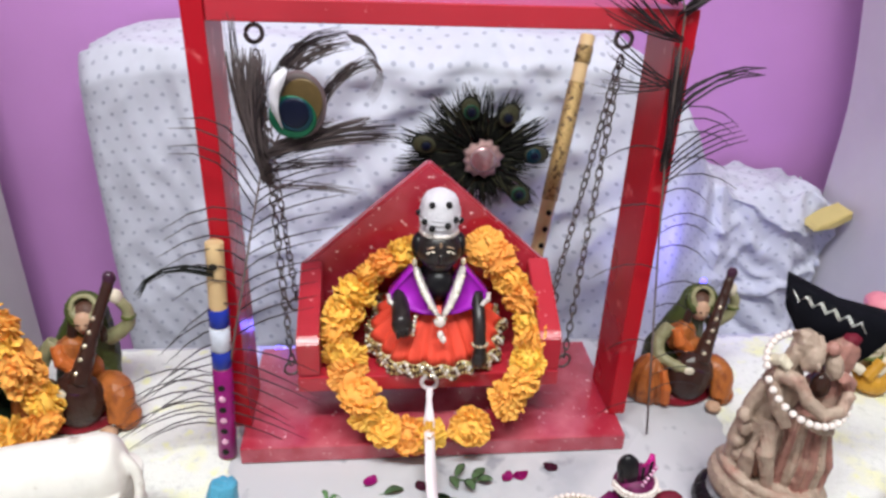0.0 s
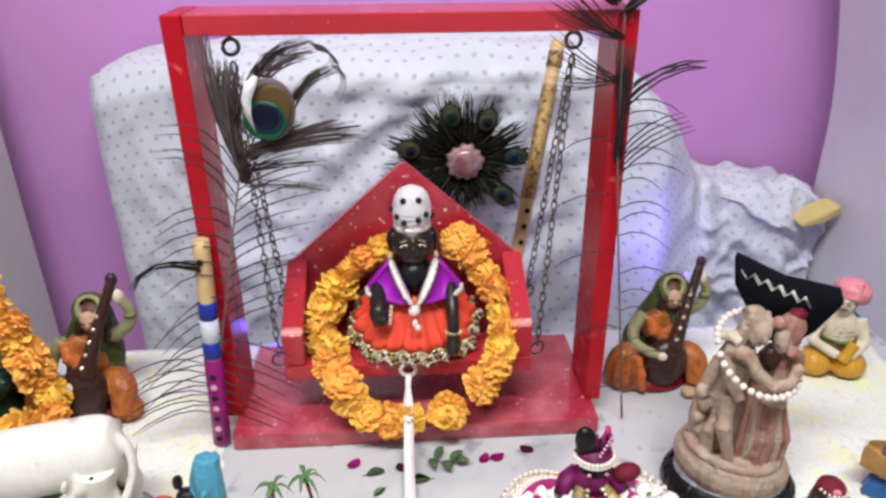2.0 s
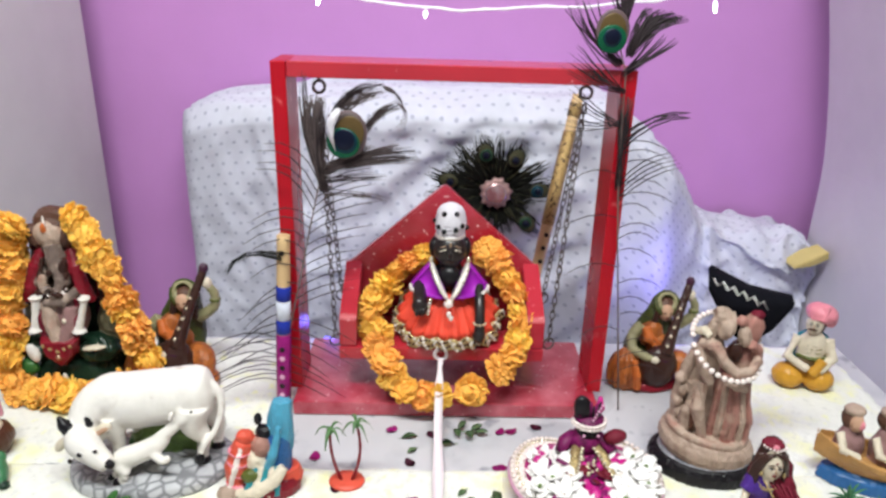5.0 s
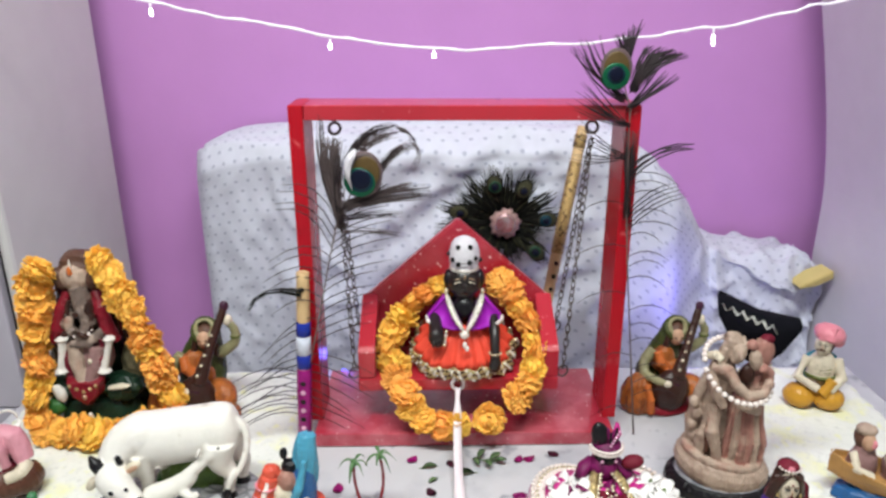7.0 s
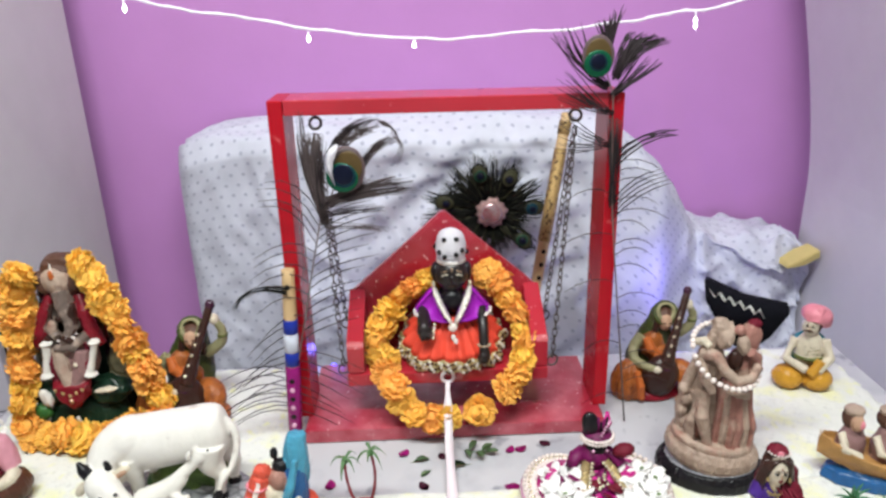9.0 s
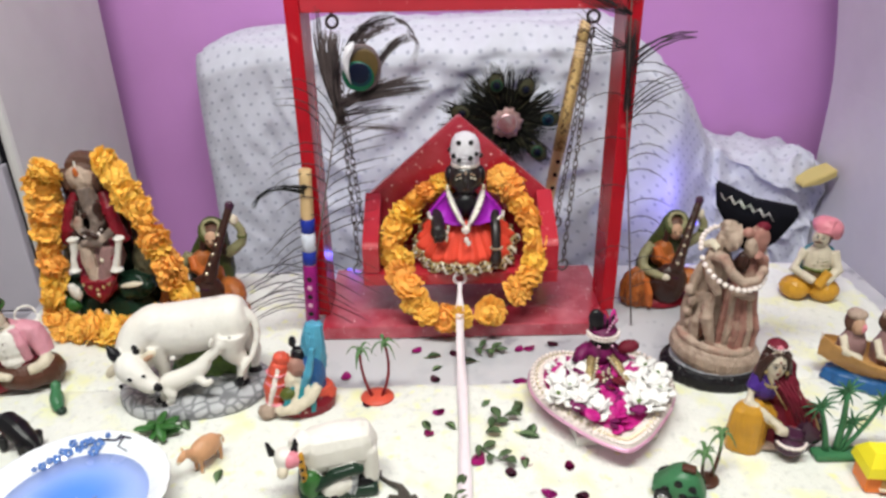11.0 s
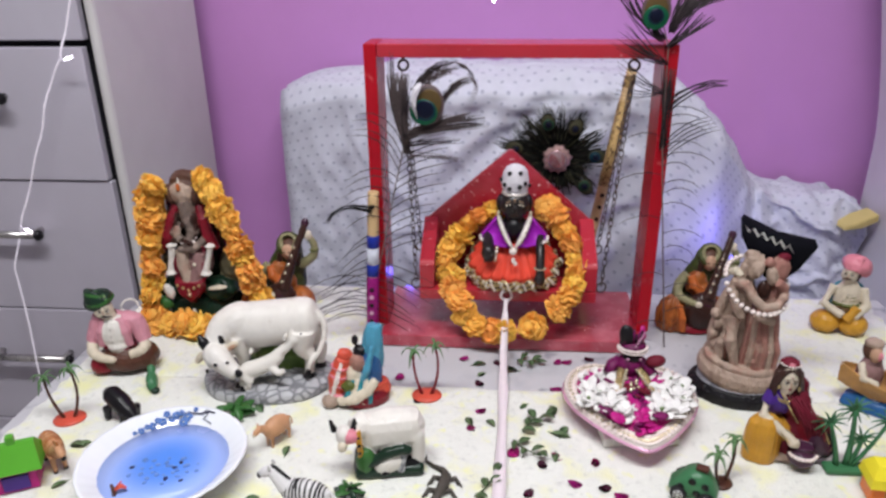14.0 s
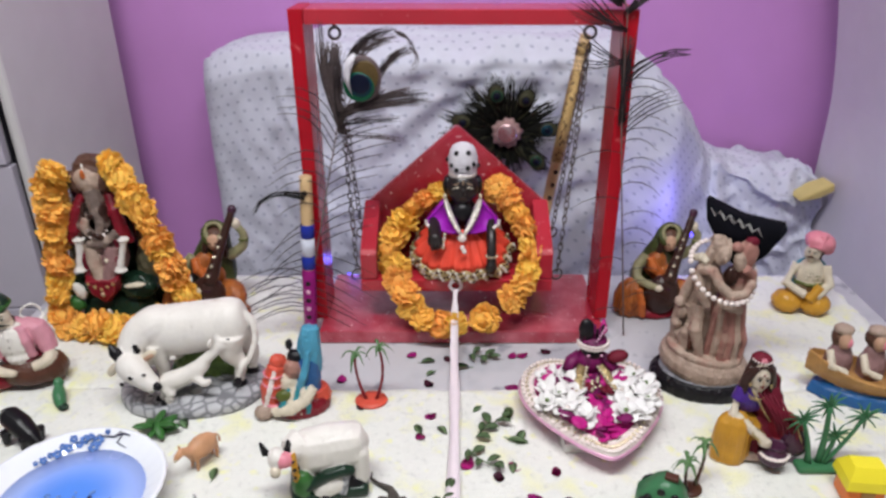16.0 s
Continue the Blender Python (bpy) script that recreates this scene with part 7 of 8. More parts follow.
tagged(set_at(s.done("velvet_cap"), (0.316, -0.071, 0.201), (0, -4, -32), 1.12), "black velvet cap with a silver braid resting on the carved couple", "cap")
neck = thing("bead_necklace", (0.295, -0.098, 0.163), "white pearl necklace hung round the carved couple", "necklace")
for i in range(34):
    a = 2 * math.pi * i / 34
    c, sn = math.cos(a), math.sin(a)
    s = Shape()
    s.ell("pearl", (0, 0, 0), (0.0034, 0.0034, 0.0032), seg=9)
    b = s.done("bead", neck)
    b.matrix_parent_inverse = Matrix.Identity(4)
    zz = -0.030 * max(0, -sn) ** 0.7 + 0.022 * max(0, sn) + 0.006 * c * -1
    b.matrix_basis = Matrix.Translation(((0.037 * c), 0.011 + 0.036 * sn * (0.95 if sn < 0 else 0.6), zz))

# pink-turbaned man
s = Shape()
for k in (-1, 1):
    s.ell("ochre", (k * 0.020 - 0.004, -0.010, 0.018), (0.023, 0.022, 0.018), (0, 0, k * 20), rough=0.05)
s.ell("teal_cloth", (0.004, 0.012, 0.045), (0.031, 0.018, 0.042), rough=0.08)
s.ell("palewash", (0.002, -0.001, 0.062), (0.020, 0.014, 0.030), rough=0.05)
s.tube("palewash", [(-0.018, 0.0, 0.078), (-0.032, -0.012, 0.050), (-0.004, -0.026, 0.038)], [0.008, 0.008, 0.0065], 10)
s.tube("palewash", [(0.022, 0.0, 0.078), (0.030, -0.010, 0.052), (0.012, -0.024, 0.036)], [0.008, 0.008, 0.0065], 10)
s.tube("ochre", [(0.002, -0.026, 0.030), (0.016, -0.020, 0.052)], [0.008, 0.006], 10)
s.torus("olive", (0.004, -0.001, 0.050), 0.0205, 0.0028, (0, 0, 0), 18, 6, 0.75)
s.ell("palewash", (-0.002, -0.005, 0.101), (0.0120, 0.0125, 0.0155))
s.ell("hair", (0.004, 0.004, 0.098), (0.0125, 0.011, 0.014))
s.ell("pink", (0.006, 0.002, 0.117), (0.0225, 0.020, 0.0145), (0, 10, 0), rough=0.06)
s.ell("pink", (0.020, 0.006, 0.108), (0.010, 0.012, 0.014), rough=0.06)
o = Shape()
painted_face(o, (-0.0060, -0.0170, 0.1045), 0.0072, -24, "brown", "hair")
o.tube("hair", [(-0.0125, -0.0125, 0.0960), (-0.0075, -0.0182, 0.0985), (-0.0060, -0.0182, 0.0985), (0.0010, -0.0150, 0.0955)], [0.0008, 0.0018, 0.0018, 0.0008], 7)
for q in range(6):
    s.tube("pink", [(-0.0120 + 0.001 * q, -0.0110 + 0.001 * q, 0.1125 + 0.0030 * q), (0.0040 + 0.001 * q, -0.0195 + 0.0014 * q, 0.1140 + 0.0034 * q), (0.0240 - 0.001 * q, -0.0060 + 0.001 * q, 0.1085 + 0.0034 * q)], [0.0010, 0.0022, 0.0012], 6)
for q in range(4):
    s.tube("khaki", [(-0.012 + 0.001 * q, -0.0150, 0.0720 - 0.0060 * q), (0.002, -0.0168, 0.0705 - 0.0060 * q), (0.015 - 0.001 * q, -0.0140, 0.0720 - 0.0060 * q)], 0.0007, 5)
tagged(set_at(fuse(s, "turbaned_figurine", 0.0011, over=o), (0.495, 0.091, 0.002), (0, 0, -14), 0.93), "painted figurine of a seated man in pink turban and mustard trousers", "figurine")

# boat with passengers
s = Shape()
s.lathe("deepblue", (0.0, 0, 0), [(0.076, 0), (0.080, 0.003), (0.076, 0.016), (0.06, 0.020)], 40, squash=0.36, wave=lambda a: 1 + 0.03 * math.sin(12 * a))
rings = []
for i in range(15):
    u = i / 14 * 2 - 1
    w = 0.030 * (1 - abs(u) ** 2.6) + 0.0015
    rise = 0.022 * u * u
    x = u * 0.088
    rings.append([(x, -w * 0.5, 0.016 + rise * 0.8), (x, -w, 0.034 + rise), (x, -w * 1.08, 0.042 + rise), (x, -w * 0.86, 0.043 + rise), (x, -w * 0.7, 0.034 + rise),
                  (x, w * 0.7, 0.034 + rise), (x, w * 0.86, 0.043 + rise), (x, w * 1.08, 0.042 + rise), (x, w, 0.034 + rise), (x, w * 0.5, 0.016 + rise * 0.8)])
s.hull("sand", rings)
for x, h in ((-0.052, 0.052), (-0.014, 0.056), (0.024, 0.048), (0.056, 0.046)):
    s.ell("mauvebrown", (x, 0.002, 0.050), (0.017, 0.017, 0.024), rough=0.08)
    s.ell("mauvebrown", (x, 0.002, 0.034 + h * 0.55), (0.013, 0.012, 0.018), rough=0.08)
    s.ell("skin", (x + 0.001, -0.006, 0.032 + h), (0.0080, 0.0080, 0.0110))
    s.ell("hair", (x - 0.003, 0.003, 0.034 + h), (0.0118, 0.0108, 0.0135), rough=0.16)
    s.ell("taupe", (x - 0.002, 0.002, 0.045 + h), (0.0125, 0.0115, 0.0065), rough=0.1)
    s.ell("pink", (x + 0.004, -0.011, 0.032 + h), (0.0048, 0.003, 0.0065))
    s.tube("palewash", [(x - 0.013, -0.002, 0.066), (x - 0.010, -0.018, 0.052), (x + 0.008, -0.022, 0.048)], [0.0055, 0.005, 0.0045], 8)
for x, z in ((0.028, 0.118), (0.040, 0.124)):
    s.tube("darkgreen", [(x, 0.012, 0.086), (x, 0.012, z)], 0.0018, 6)
    s.ell("leafgreen", (x, 0.012, z), (0.005, 0.005, 0.008), rough=0.3)
s.lathe("brown", (0.066, -0.026, 0.010), [(0.010, -0.003), (0.010, 0.003)], 16, (90, 0, 0))
tagged(set_at(fuse(s, "boat_figurine", 0.0011, 0.0006, 150.0, 3), (0.487, -0.123, 0.002), (0, 0, -17), 0.92), "painted boat figurine with seated passengers on blue waves", "figurine")

# woman with a pot
s = Shape()
s.ell("taupe", (0.006, 0.006, 0.008), (0.046, 0.030, 0.008), rough=0.05)
s.lathe("ochre", (-0.021, -0.014, 0.002), [(0.0215, 0), (0.0225, 0.010), (0.0225, 0.028), (0.0220, 0.046), (0.0195, 0.058), (0.0120, 0.066), (0.002, 0.068)], 72, squash=0.78, wave=lambda a: 1 + 0.035 * math.sin(15 * a) + 0.05 * math.sin(4 * a + 0.6))
s.ell("ochre", (-0.004, -0.002, 0.044), (0.024, 0.016, 0.018), (0, 24, 0), seg=18)
s.lathe("maroon", (0.020, 0.004, 0.006), [(0.031, 0), (0.032, 0.018), (0.026, 0.042), (0.014, 0.062)], 60, squash=0.72, wave=lambda a: 1 + 0.06 * math.sin(10 * a))
s.ell("violet", (-0.006, 0.0, 0.086), (0.019, 0.014, 0.022), rough=0.05)
s.ell("maroon", (0.016, 0.0, 0.082), (0.018, 0.016, 0.026), (0, -18, 0), rough=0.06)
s.ell("maroon", (0.008, 0.014, 0.088), (0.025, 0.012, 0.034), rough=0.10)
s.ell("gourd", (0.0, 0.004, 0.120), (0.0152, 0.0135, 0.029), rough=0.03)
for k in (-1, 1):
    s.tube("gourd", [(k * 0.012, 0.0, 0.130), (k * 0.0145, -0.001, 0.110), (k * 0.016, 0.002, 0.086)], [0.005, 0.006, 0.006], 10)
s.ell("palewash", (-0.001, -0.0090, 0.1205), (0.0106, 0.0104, 0.0178), seg=18)
s.ell("palewash", (-0.002, -0.006, 0.100), (0.0075, 0.007, 0.010))
s.lathe("maroon", (-0.001, 0.002, 0.1395), [(0.0125, 0), (0.0108, 0.004), (0.0066, 0.007), (0.0020, 0.0090)], 18)
s.ell("pink", (-0.001, -0.0095, 0.1435), (0.0035, 0.0025, 0.0040))
s.tube("palewash", [(-0.018, 0.0, 0.092), (-0.026, -0.014, 0.070), (0.010, -0.030, 0.046)], [0.007, 0.0065, 0.0055], 10)
s.tube("violet", [(-0.014, 0.0, 0.096), (-0.021, -0.006, 0.082)], [0.0095, 0.009], 10)
s.ell("palewash", (0.012, -0.031, 0.043), (0.008, 0.006, 0.007))
s.lathe("plum", (0.026, -0.026, 0.008), [(0.010, 0), (0.0165, 0.008), (0.0175, 0.017), (0.011, 0.026), (0.013, 0.030)], 22)
for i in range(10):
    a = -math.pi * (0.1 + 0.8 * i / 9)
    s.ell("pearl", (0.026 + 0.0178 * math.cos(a), -0.026 + 0.0178 * math.sin(a), 0.027), (0.0022, 0.002, 0.0026), seg=6)
s.ell("crimson", (0.040, -0.008, 0.046), (0.022, 0.012, 0.030), (0, -30, 0), rough=0.10)
s.ell("plum", (0.048, -0.012, 0.036), (0.017, 0.011, 0.027), (0, -26, 0), rough=0.10)
s.tube("goldlace", [(0.024, -0.014, 0.070), (0.050, -0.020, 0.056), (0.061, -0.019, 0.030)], 0.0016, 6)
for k in (-1, 1):
    s.ell("goldlace", (-0.001 + k * 0.0125, -0.009, 0.113), (0.0018, 0.0018, 0.0035), seg=6)
s.torus("goldlace", (-0.003, -0.007, 0.099), 0.0105, 0.0013, (48, 0, 0), 16, 5)
# painted face, parted hair, crown beads, jewellery and the borders of the sari
o = Shape()
painted_face(o, (-0.001, -0.0192, 0.1225), 0.0084)
o.ell("crimson", (-0.001, -0.0192, 0.1300), (0.0012, 0.0008, 0.0016), seg=7)
for k in (-1, 1):
    for q in range(4):
        o.tube("gourd", [(-0.001 + k * 0.0010, -0.0135 - 0.0006 * q, 0.1385), (-0.001 + k * (0.0085 + 0.0010 * q), -0.0150 + 0.0012 * q, 0.1335), (-0.001 + k * (0.0120 + 0.0012 * q), -0.0110 + 0.002 * q, 0.1200), (-0.001 + k * (0.0135 + 0.0014 * q), -0.0080 + 0.002 * q, 0.1060), (-0.001 + k * (0.0150 + 0.0016 * q), -0.0090 + 0.002 * q, 0.0900)], [0.0016, 0.0022, 0.0024, 0.0024, 0.0014], 6)
    o.ell("goldlace", (-0.001 + k * 0.0118, -0.0135, 0.1120), (0.0018, 0.0016, 0.0034), seg=7)
for q in range(9):
    a = math.radians(-160 + 17.5 * q)
    o.ell("pearl", (-0.001 + 0.0122 * math.cos(a), 0.0005 + 0.0135 * math.sin(a), 0.1420), (0.0014, 0.0014, 0.0015), seg=6)
    o.ell("goldlace", (-0.002 + 0.0105 * math.cos(a), -0.0060 + 0.0110 * math.sin(a), 0.0985 - 0.004 * math.sin(-a)), (0.0012, 0.0012, 0.0013), seg=6)
for q in range(4):
    o.torus("goldlace", (0.0015 + 0.0022 * q, -0.0270 - 0.0008 * q, 0.0525 - 0.0015 * q), 0.0064, 0.0007, (20, 62, -30), 12, 5)
for q in range(5):
    o.tube("maroon", [(-0.004 + 0.007 * q, -0.010 - 0.0012 * q, 0.104 - 0.002 * q), (0.010 + 0.007 * q, -0.0175 - 0.0008 * q, 0.088 - 0.004 * q), (0.024 + 0.0065 * q, -0.0180 - 0.0006 * q, 0.066 - 0.004 * q), (0.034 + 0.0050 * q, -0.0170, 0.040 - 0.004 * q)], [0.0014, 0.0026, 0.0028, 0.0016], 6)
o.tube("goldlace", [(-0.008, -0.0120, 0.103), (0.004, -0.0185, 0.084), (0.016, -0.0205, 0.066)], [0.0009, 0.0012, 0.0009], 6)
for q in range(7):
    o.tube("ochre", [(-0.036 + 0.0052 * q, -0.0270 + 0.0007 * (q - 3) ** 2, 0.006), (-0.034 + 0.0046 * q, -0.0285 + 0.0007 * (q - 3) ** 2, 0.034), (-0.029 + 0.0036 * q, -0.0220 + 0.0006 * (q - 3) ** 2, 0.062)], [0.0020, 0.0022, 0.0012], 6)
tagged(set_at(fuse(s, "seated_woman_figurine", 0.0011, over=o), (0.299, -0.212, 0.002), (0, 0, -8), 0.85), "seated woman figurine in red and mustard sari with a pot", "figurine")
s = Shape()
s.lathe("white", (0, 0, 0), [(0.010, 0), (0.012, 0.006), (0.008, 0.020), (0.010, 0.028), (0.006, 0.036)], 16)
s.ell("white", (0, 0, 0.042), (0.010, 0.009, 0.009))
s.ell("black", (-0.004, -0.008, 0.044), (0.003, 0.002, 0.003), seg=8)
s.ell("black", (0.004, -0.008, 0.044), (0.003, 0.002, 0.003), seg=8)
s.tube("black", [(-0.010, 0, 0.010), (-0.016, -0.006, 0.014)], 0.003, 8)
tagged(set_at(fuse(s, "small_figurine", 0.001), (0.338, -0.159, 0.002)), "tiny white figurine with dark marks behind the seated woman", "figurine")


# ---- toys ----
def toy_palm(place, h, lean, trunk, leaf, base_key, label, group="toy palm trees", turn=0.0, base_r=0.019):
    t = thing("toy_palm_tree", place, label, "toy tree", group, turn=(0, 0, turn))
    s = Shape(); s.lathe(base_key, (0, 0, 0), [(base_r, 0), (base_r + 0.0006, 0.001), (base_r, 0.0026), (base_r * 0.5, 0.0036)], 24, squash=0.85); s.done("base", t)
    for k, (hx_, hh) in enumerate(((-lean, h * 0.88), (lean * 0.6, h))):
        x0 = (-1 if k == 0 else 1) * 0.006
        s = Shape()
        bow = 0.006 * (1 if k else -0.6)
        pts = arc((x0, 0, 0.003), (x0 + hx_, 0, hh), 8, (bow, 0, 0))
        s.tube(trunk, pts, [0.0019 - 0.0006 * i / 8 + 0.0003 * (i % 2) for i in range(9)], 8)
        s.done("trunk", t)
        s = Shape()
        top = pts[-1]
        s.ell(leaf, top, (0.004, 0.004, 0.004), seg=8)
        for i in range(7):
            a = i * 0.9 + k
            e = top + Vector((0.0175 * math.cos(a), 0.015 * math.sin(a), -0.008 + 0.008 * math.sin(i * 2.1)))
            pts2 = arc(top, e, 5, (0, 0, 0.008))
            s.tube(leaf, pts2, [0.0009, 0.0018, 0.0023, 0.0019, 0.0012, 0.0004], 6, flat=0.25)
        s.done("crown", t)
    return t


toy_palm((-0.109, -0.127, 0.003), 0.074, 0.010, "crimson", "palmleaf", "coral", "small plastic palm tree toy with red trunks and round base")
toy_palm((-0.549, -0.208, 0.003), 0.070, 0.012, "brown", "palmleaf", "coral", "small plastic palm tree toy with brown trunks near the table edge", turn=14)
toy_palm((0.226, -0.269, 0.003), 0.050, 0.010, "brown", "palmleaf", "brown", "small plastic palm tree toy beside the green car", turn=40, base_r=0.012)
t = thing("toy_palm_tree", (0.366, -0.237, 0.003), "flat green plastic palm cluster toy behind the yellow house", "toy tree", "toy palm trees")
s = Shape(); s.box("toygreen", (0, -0.002, 0.004), (0.046, 0.018, 0.008), bevel=0.003); s.done("base", t)
for x0, x1, h in ((-0.010, -0.026, 0.062), (0.0, -0.004, 0.080), (0.006, 0.034, 0.066), (0.002, 0.010, 0.042)):
    s = Shape()
    pts = arc((x0, 0, 0.006), (x1, 0, h), 6, (0.002, 0, 0))
    s.tube("toygreen", pts, [0.0042, 0.0036, 0.0032, 0.003, 0.0028, 0.0026, 0.0026], 8, flat=0.7)
    s.done("trunk", t)
    s = Shape()
    for i in range(11):
        a = 2 * math.pi * i / 11 + x1 * 9
        e = Vector((x1 + 0.020 * math.cos(a), rnd.uniform(-0.003, 0.003), h + 0.017 * math.sin(a)))
        s.tube("toygreen", arc((x1, 0, h), e, 3, (0, 0, 0.002)), [0.0022, 0.0019, 0.0014, 0.0004], 6, flat=0.6)
    s.done("crown", t)


def wheel(parent, c, r, w, tyre="tyre", rim="rim"):
    s = Shape()
    s.lathe(tyre, c, [(r * 0.62, -w / 2), (r * 0.94, -w / 2), (r, -w * 0.32), (r, w * 0.32), (r * 0.94, w / 2), (r * 0.62, w / 2)], 22, (90, 0, 0))
    wh = s.done("wheel", parent, "black wheel")
    s = Shape()
    s.lathe(rim, (c[0], c[1] - w * 0.42, c[2]), [(r * 0.64, -0.0006), (r * 0.62, 0.0012), (r * 0.30, 0.0006), (r * 0.12, 0.0016)], 20, (90, 0, 0))
    s.lathe(rim, (c[0], c[1] + w * 0.42, c[2]), [(r * 0.64, -0.0006), (r * 0.62, 0.0012), (r * 0.30, 0.0006), (r * 0.12, 0.0016)], 20, (-90, 0, 0))
    for side, turn in ((-1, 0), (1, 0)):
        for q in range(6):
            a = q * math.pi / 3
            s.tube("tyre", [(c[0] + r * 0.2 * math.cos(a), c[1] + side * w * 0.56, c[2] + r * 0.2 * math.sin(a)), (c[0] + r * 0.58 * math.cos(a), c[1] + side * w * 0.54, c[2] + r * 0.58 * math.sin(a))], [r * 0.05, r * 0.12], 5)
    s.done("rim", wh, "silver rim")


def body_hull(s, key, sections):
    """Car body from cross sections: x, half width, low z, belt z, roof z, roof half width."""
    rings = []
    for x, w, z0, zb, zr, wr in sections:
        rings.append([(x, -w * 0.92, z0), (x, -w, (z0 + zb) / 2), (x, -w * 0.97, zb), (x, -wr, zr), (x, wr, zr), (x, w * 0.97, zb), (x, w, (z0 + zb) / 2), (x, w * 0.92, z0)])
    s.hull(key, rings)


car = thing("toy_car", (0.192, -0.287, 0.003), "small green plastic beetle-shaped toy car with black dots", "toy car", turn=(0, 0, 158), scale=0.92)
s = Shape()
body_hull(s, "toygreen", [(-0.026, 0.006, 0.007, 0.012, 0.014, 0.004), (-0.022, 0.014, 0.006, 0.016, 0.020, 0.010), (-0.012, 0.016, 0.005, 0.020, 0.034, 0.011), (0.0, 0.016, 0.005, 0.021, 0.037, 0.011),
                          (0.010, 0.016, 0.005, 0.020, 0.032, 0.010), (0.018, 0.015, 0.006, 0.018, 0.021, 0.011), (0.027, 0.010, 0.007, 0.013, 0.015, 0.007)])
s.done("body", car)
for x, z in ((-0.012, 0.024), (0.002, 0.027), (0.014, 0.018), (-0.004, 0.014)):
    for k in (-1, 1):
        s = Shape(); s.lathe("black", (x, k * 0.0158 if z < 0.022 else k * 0.0138, z), [(0.0042, -0.001), (0.0042, 0.0009), (0.003, 0.0014)], 14, (90 if k < 0 else -90, 0, 0)); s.done("dot", car)
for x in (-0.015, 0.015):
    for k in (-1, 1):
        wheel(car, (x, k * 0.0165, 0.009), 0.009, 0.007)
s = Shape(); s.box("brown", (-0.006, 0.0, 0.0385), (0.014, 0.010, 0.005), bevel=0.0015); s.done("luggage", car, "brown roof luggage")

car = thing("toy_car", (0.260, -0.368, 0.003), "lilac pink plastic toy sports car with printed swirls", "toy car", turn=(0, 0, -22), scale=0.88)
s = Shape()
body_hull(s, "lilactoy", [(-0.058, 0.016, 0.012, 0.020, 0.024, 0.012), (-0.051, 0.023, 0.008, 0.026, 0.034, 0.018), (-0.036, 0.025, 0.007, 0.028, 0.040, 0.019), (-0.018, 0.025, 0.007, 0.028, 0.0455, 0.0175), (0.004, 0.025, 0.007, 0.027, 0.0450, 0.0175),
                          (0.024, 0.025, 0.007, 0.026, 0.0320, 0.020), (0.042, 0.024, 0.007, 0.023, 0.0265, 0.019), (0.058, 0.018, 0.010, 0.016, 0.019, 0.013)])
s.done("body", car)
s = Shape(); s.box("glassdark", (0.0145, 0, 0.0392), (0.017, 0.030, 0.0022), (0, 33, 0), bevel=0.0006); s.done("windscreen", car)
for k in (-1, 1):
    for x, ln in ((-0.024, 0.013), (-0.004, 0.016)):
        s = Shape(); s.box("glassdark", (x, k * 0.0216, 0.0368), (ln, 0.0022, 0.0085), (k * 24, 0, 0), bevel=0.0006); s.done("side_window", car)
s = Shape()
s.tube("yellowtoy", [(-0.030, -0.006, 0.0440), (-0.018, 0.002, 0.0462), (-0.004, -0.006, 0.0460)], [0.0008, 0.0024, 0.0008], 6, flat=0.3)
s.tube("palewash", [(-0.022, 0.008, 0.0457), (-0.010, 0.010, 0.0463), (0.000, 0.006, 0.0458)], [0.0008, 0.0020, 0.0006], 6, flat=0.3)
s.done("decal", car, "yellow and cream roof decal")
s = Shape()
for x in (-0.004, 0.026):
    s.tube("yellowtoy", [(x, -0.0255, 0.016), (x + 0.010, -0.0256, 0.020), (x + 0.018, -0.0252, 0.014)], [0.001, 0.002, 0.0008], 6, flat=0.4)
    s.tube("pink", [(x + 0.004, -0.0256, 0.013), (x + 0.012, -0.0257, 0.016)], [0.0008, 0.0016], 6, flat=0.4)
s.done("decal", car, "yellow and pink swirl decal")
for x in (-0.034, 0.036):
    for k in (-1, 1):
        wheel(car, (x, k * 0.0235, 0.0125), 0.0125, 0.009)

house = thing("toy_house", (0.388, -0.276, 0.003), "yellow and orange plastic toy house", "toy house", turn=(0, 0, -6), scale=0.70)
s = Shape(); s.box("orangetoy", (0, 0, 0.0165), (0.050, 0.042, 0.033), bevel=0.003); s.done("wall", house, "orange wall")
s = Shape(); s.hull("yellowtoy", [[(-0.030, -0.026, 0.030), (0.030, -0.026, 0.030), (0.030, 0.026, 0.030), (-0.030, 0.026, 0.030)], [(-0.028, -0.024, 0.045), (0.028, -0.024, 0.045), (0.028, 0.024, 0.045), (-0.028, 0.024, 0.045)],
                                [(-0.020, -0.012, 0.062), (0.020, -0.012, 0.062), (0.020, 0.012, 0.062), (-0.020, 0.012, 0.062)]], True, False); s.done("roof", house, "yellow roof")
s = Shape(); s.box("sand", (0.002, -0.0215, 0.018), (0.018, 0.003, 0.016), bevel=0.001); s.done("window", house); s = Shape(); s.box("palewash", (0.002, -0.024, 0.010), (0.022, 0.006, 0.003), bevel=0.001); s.done("sill", house)

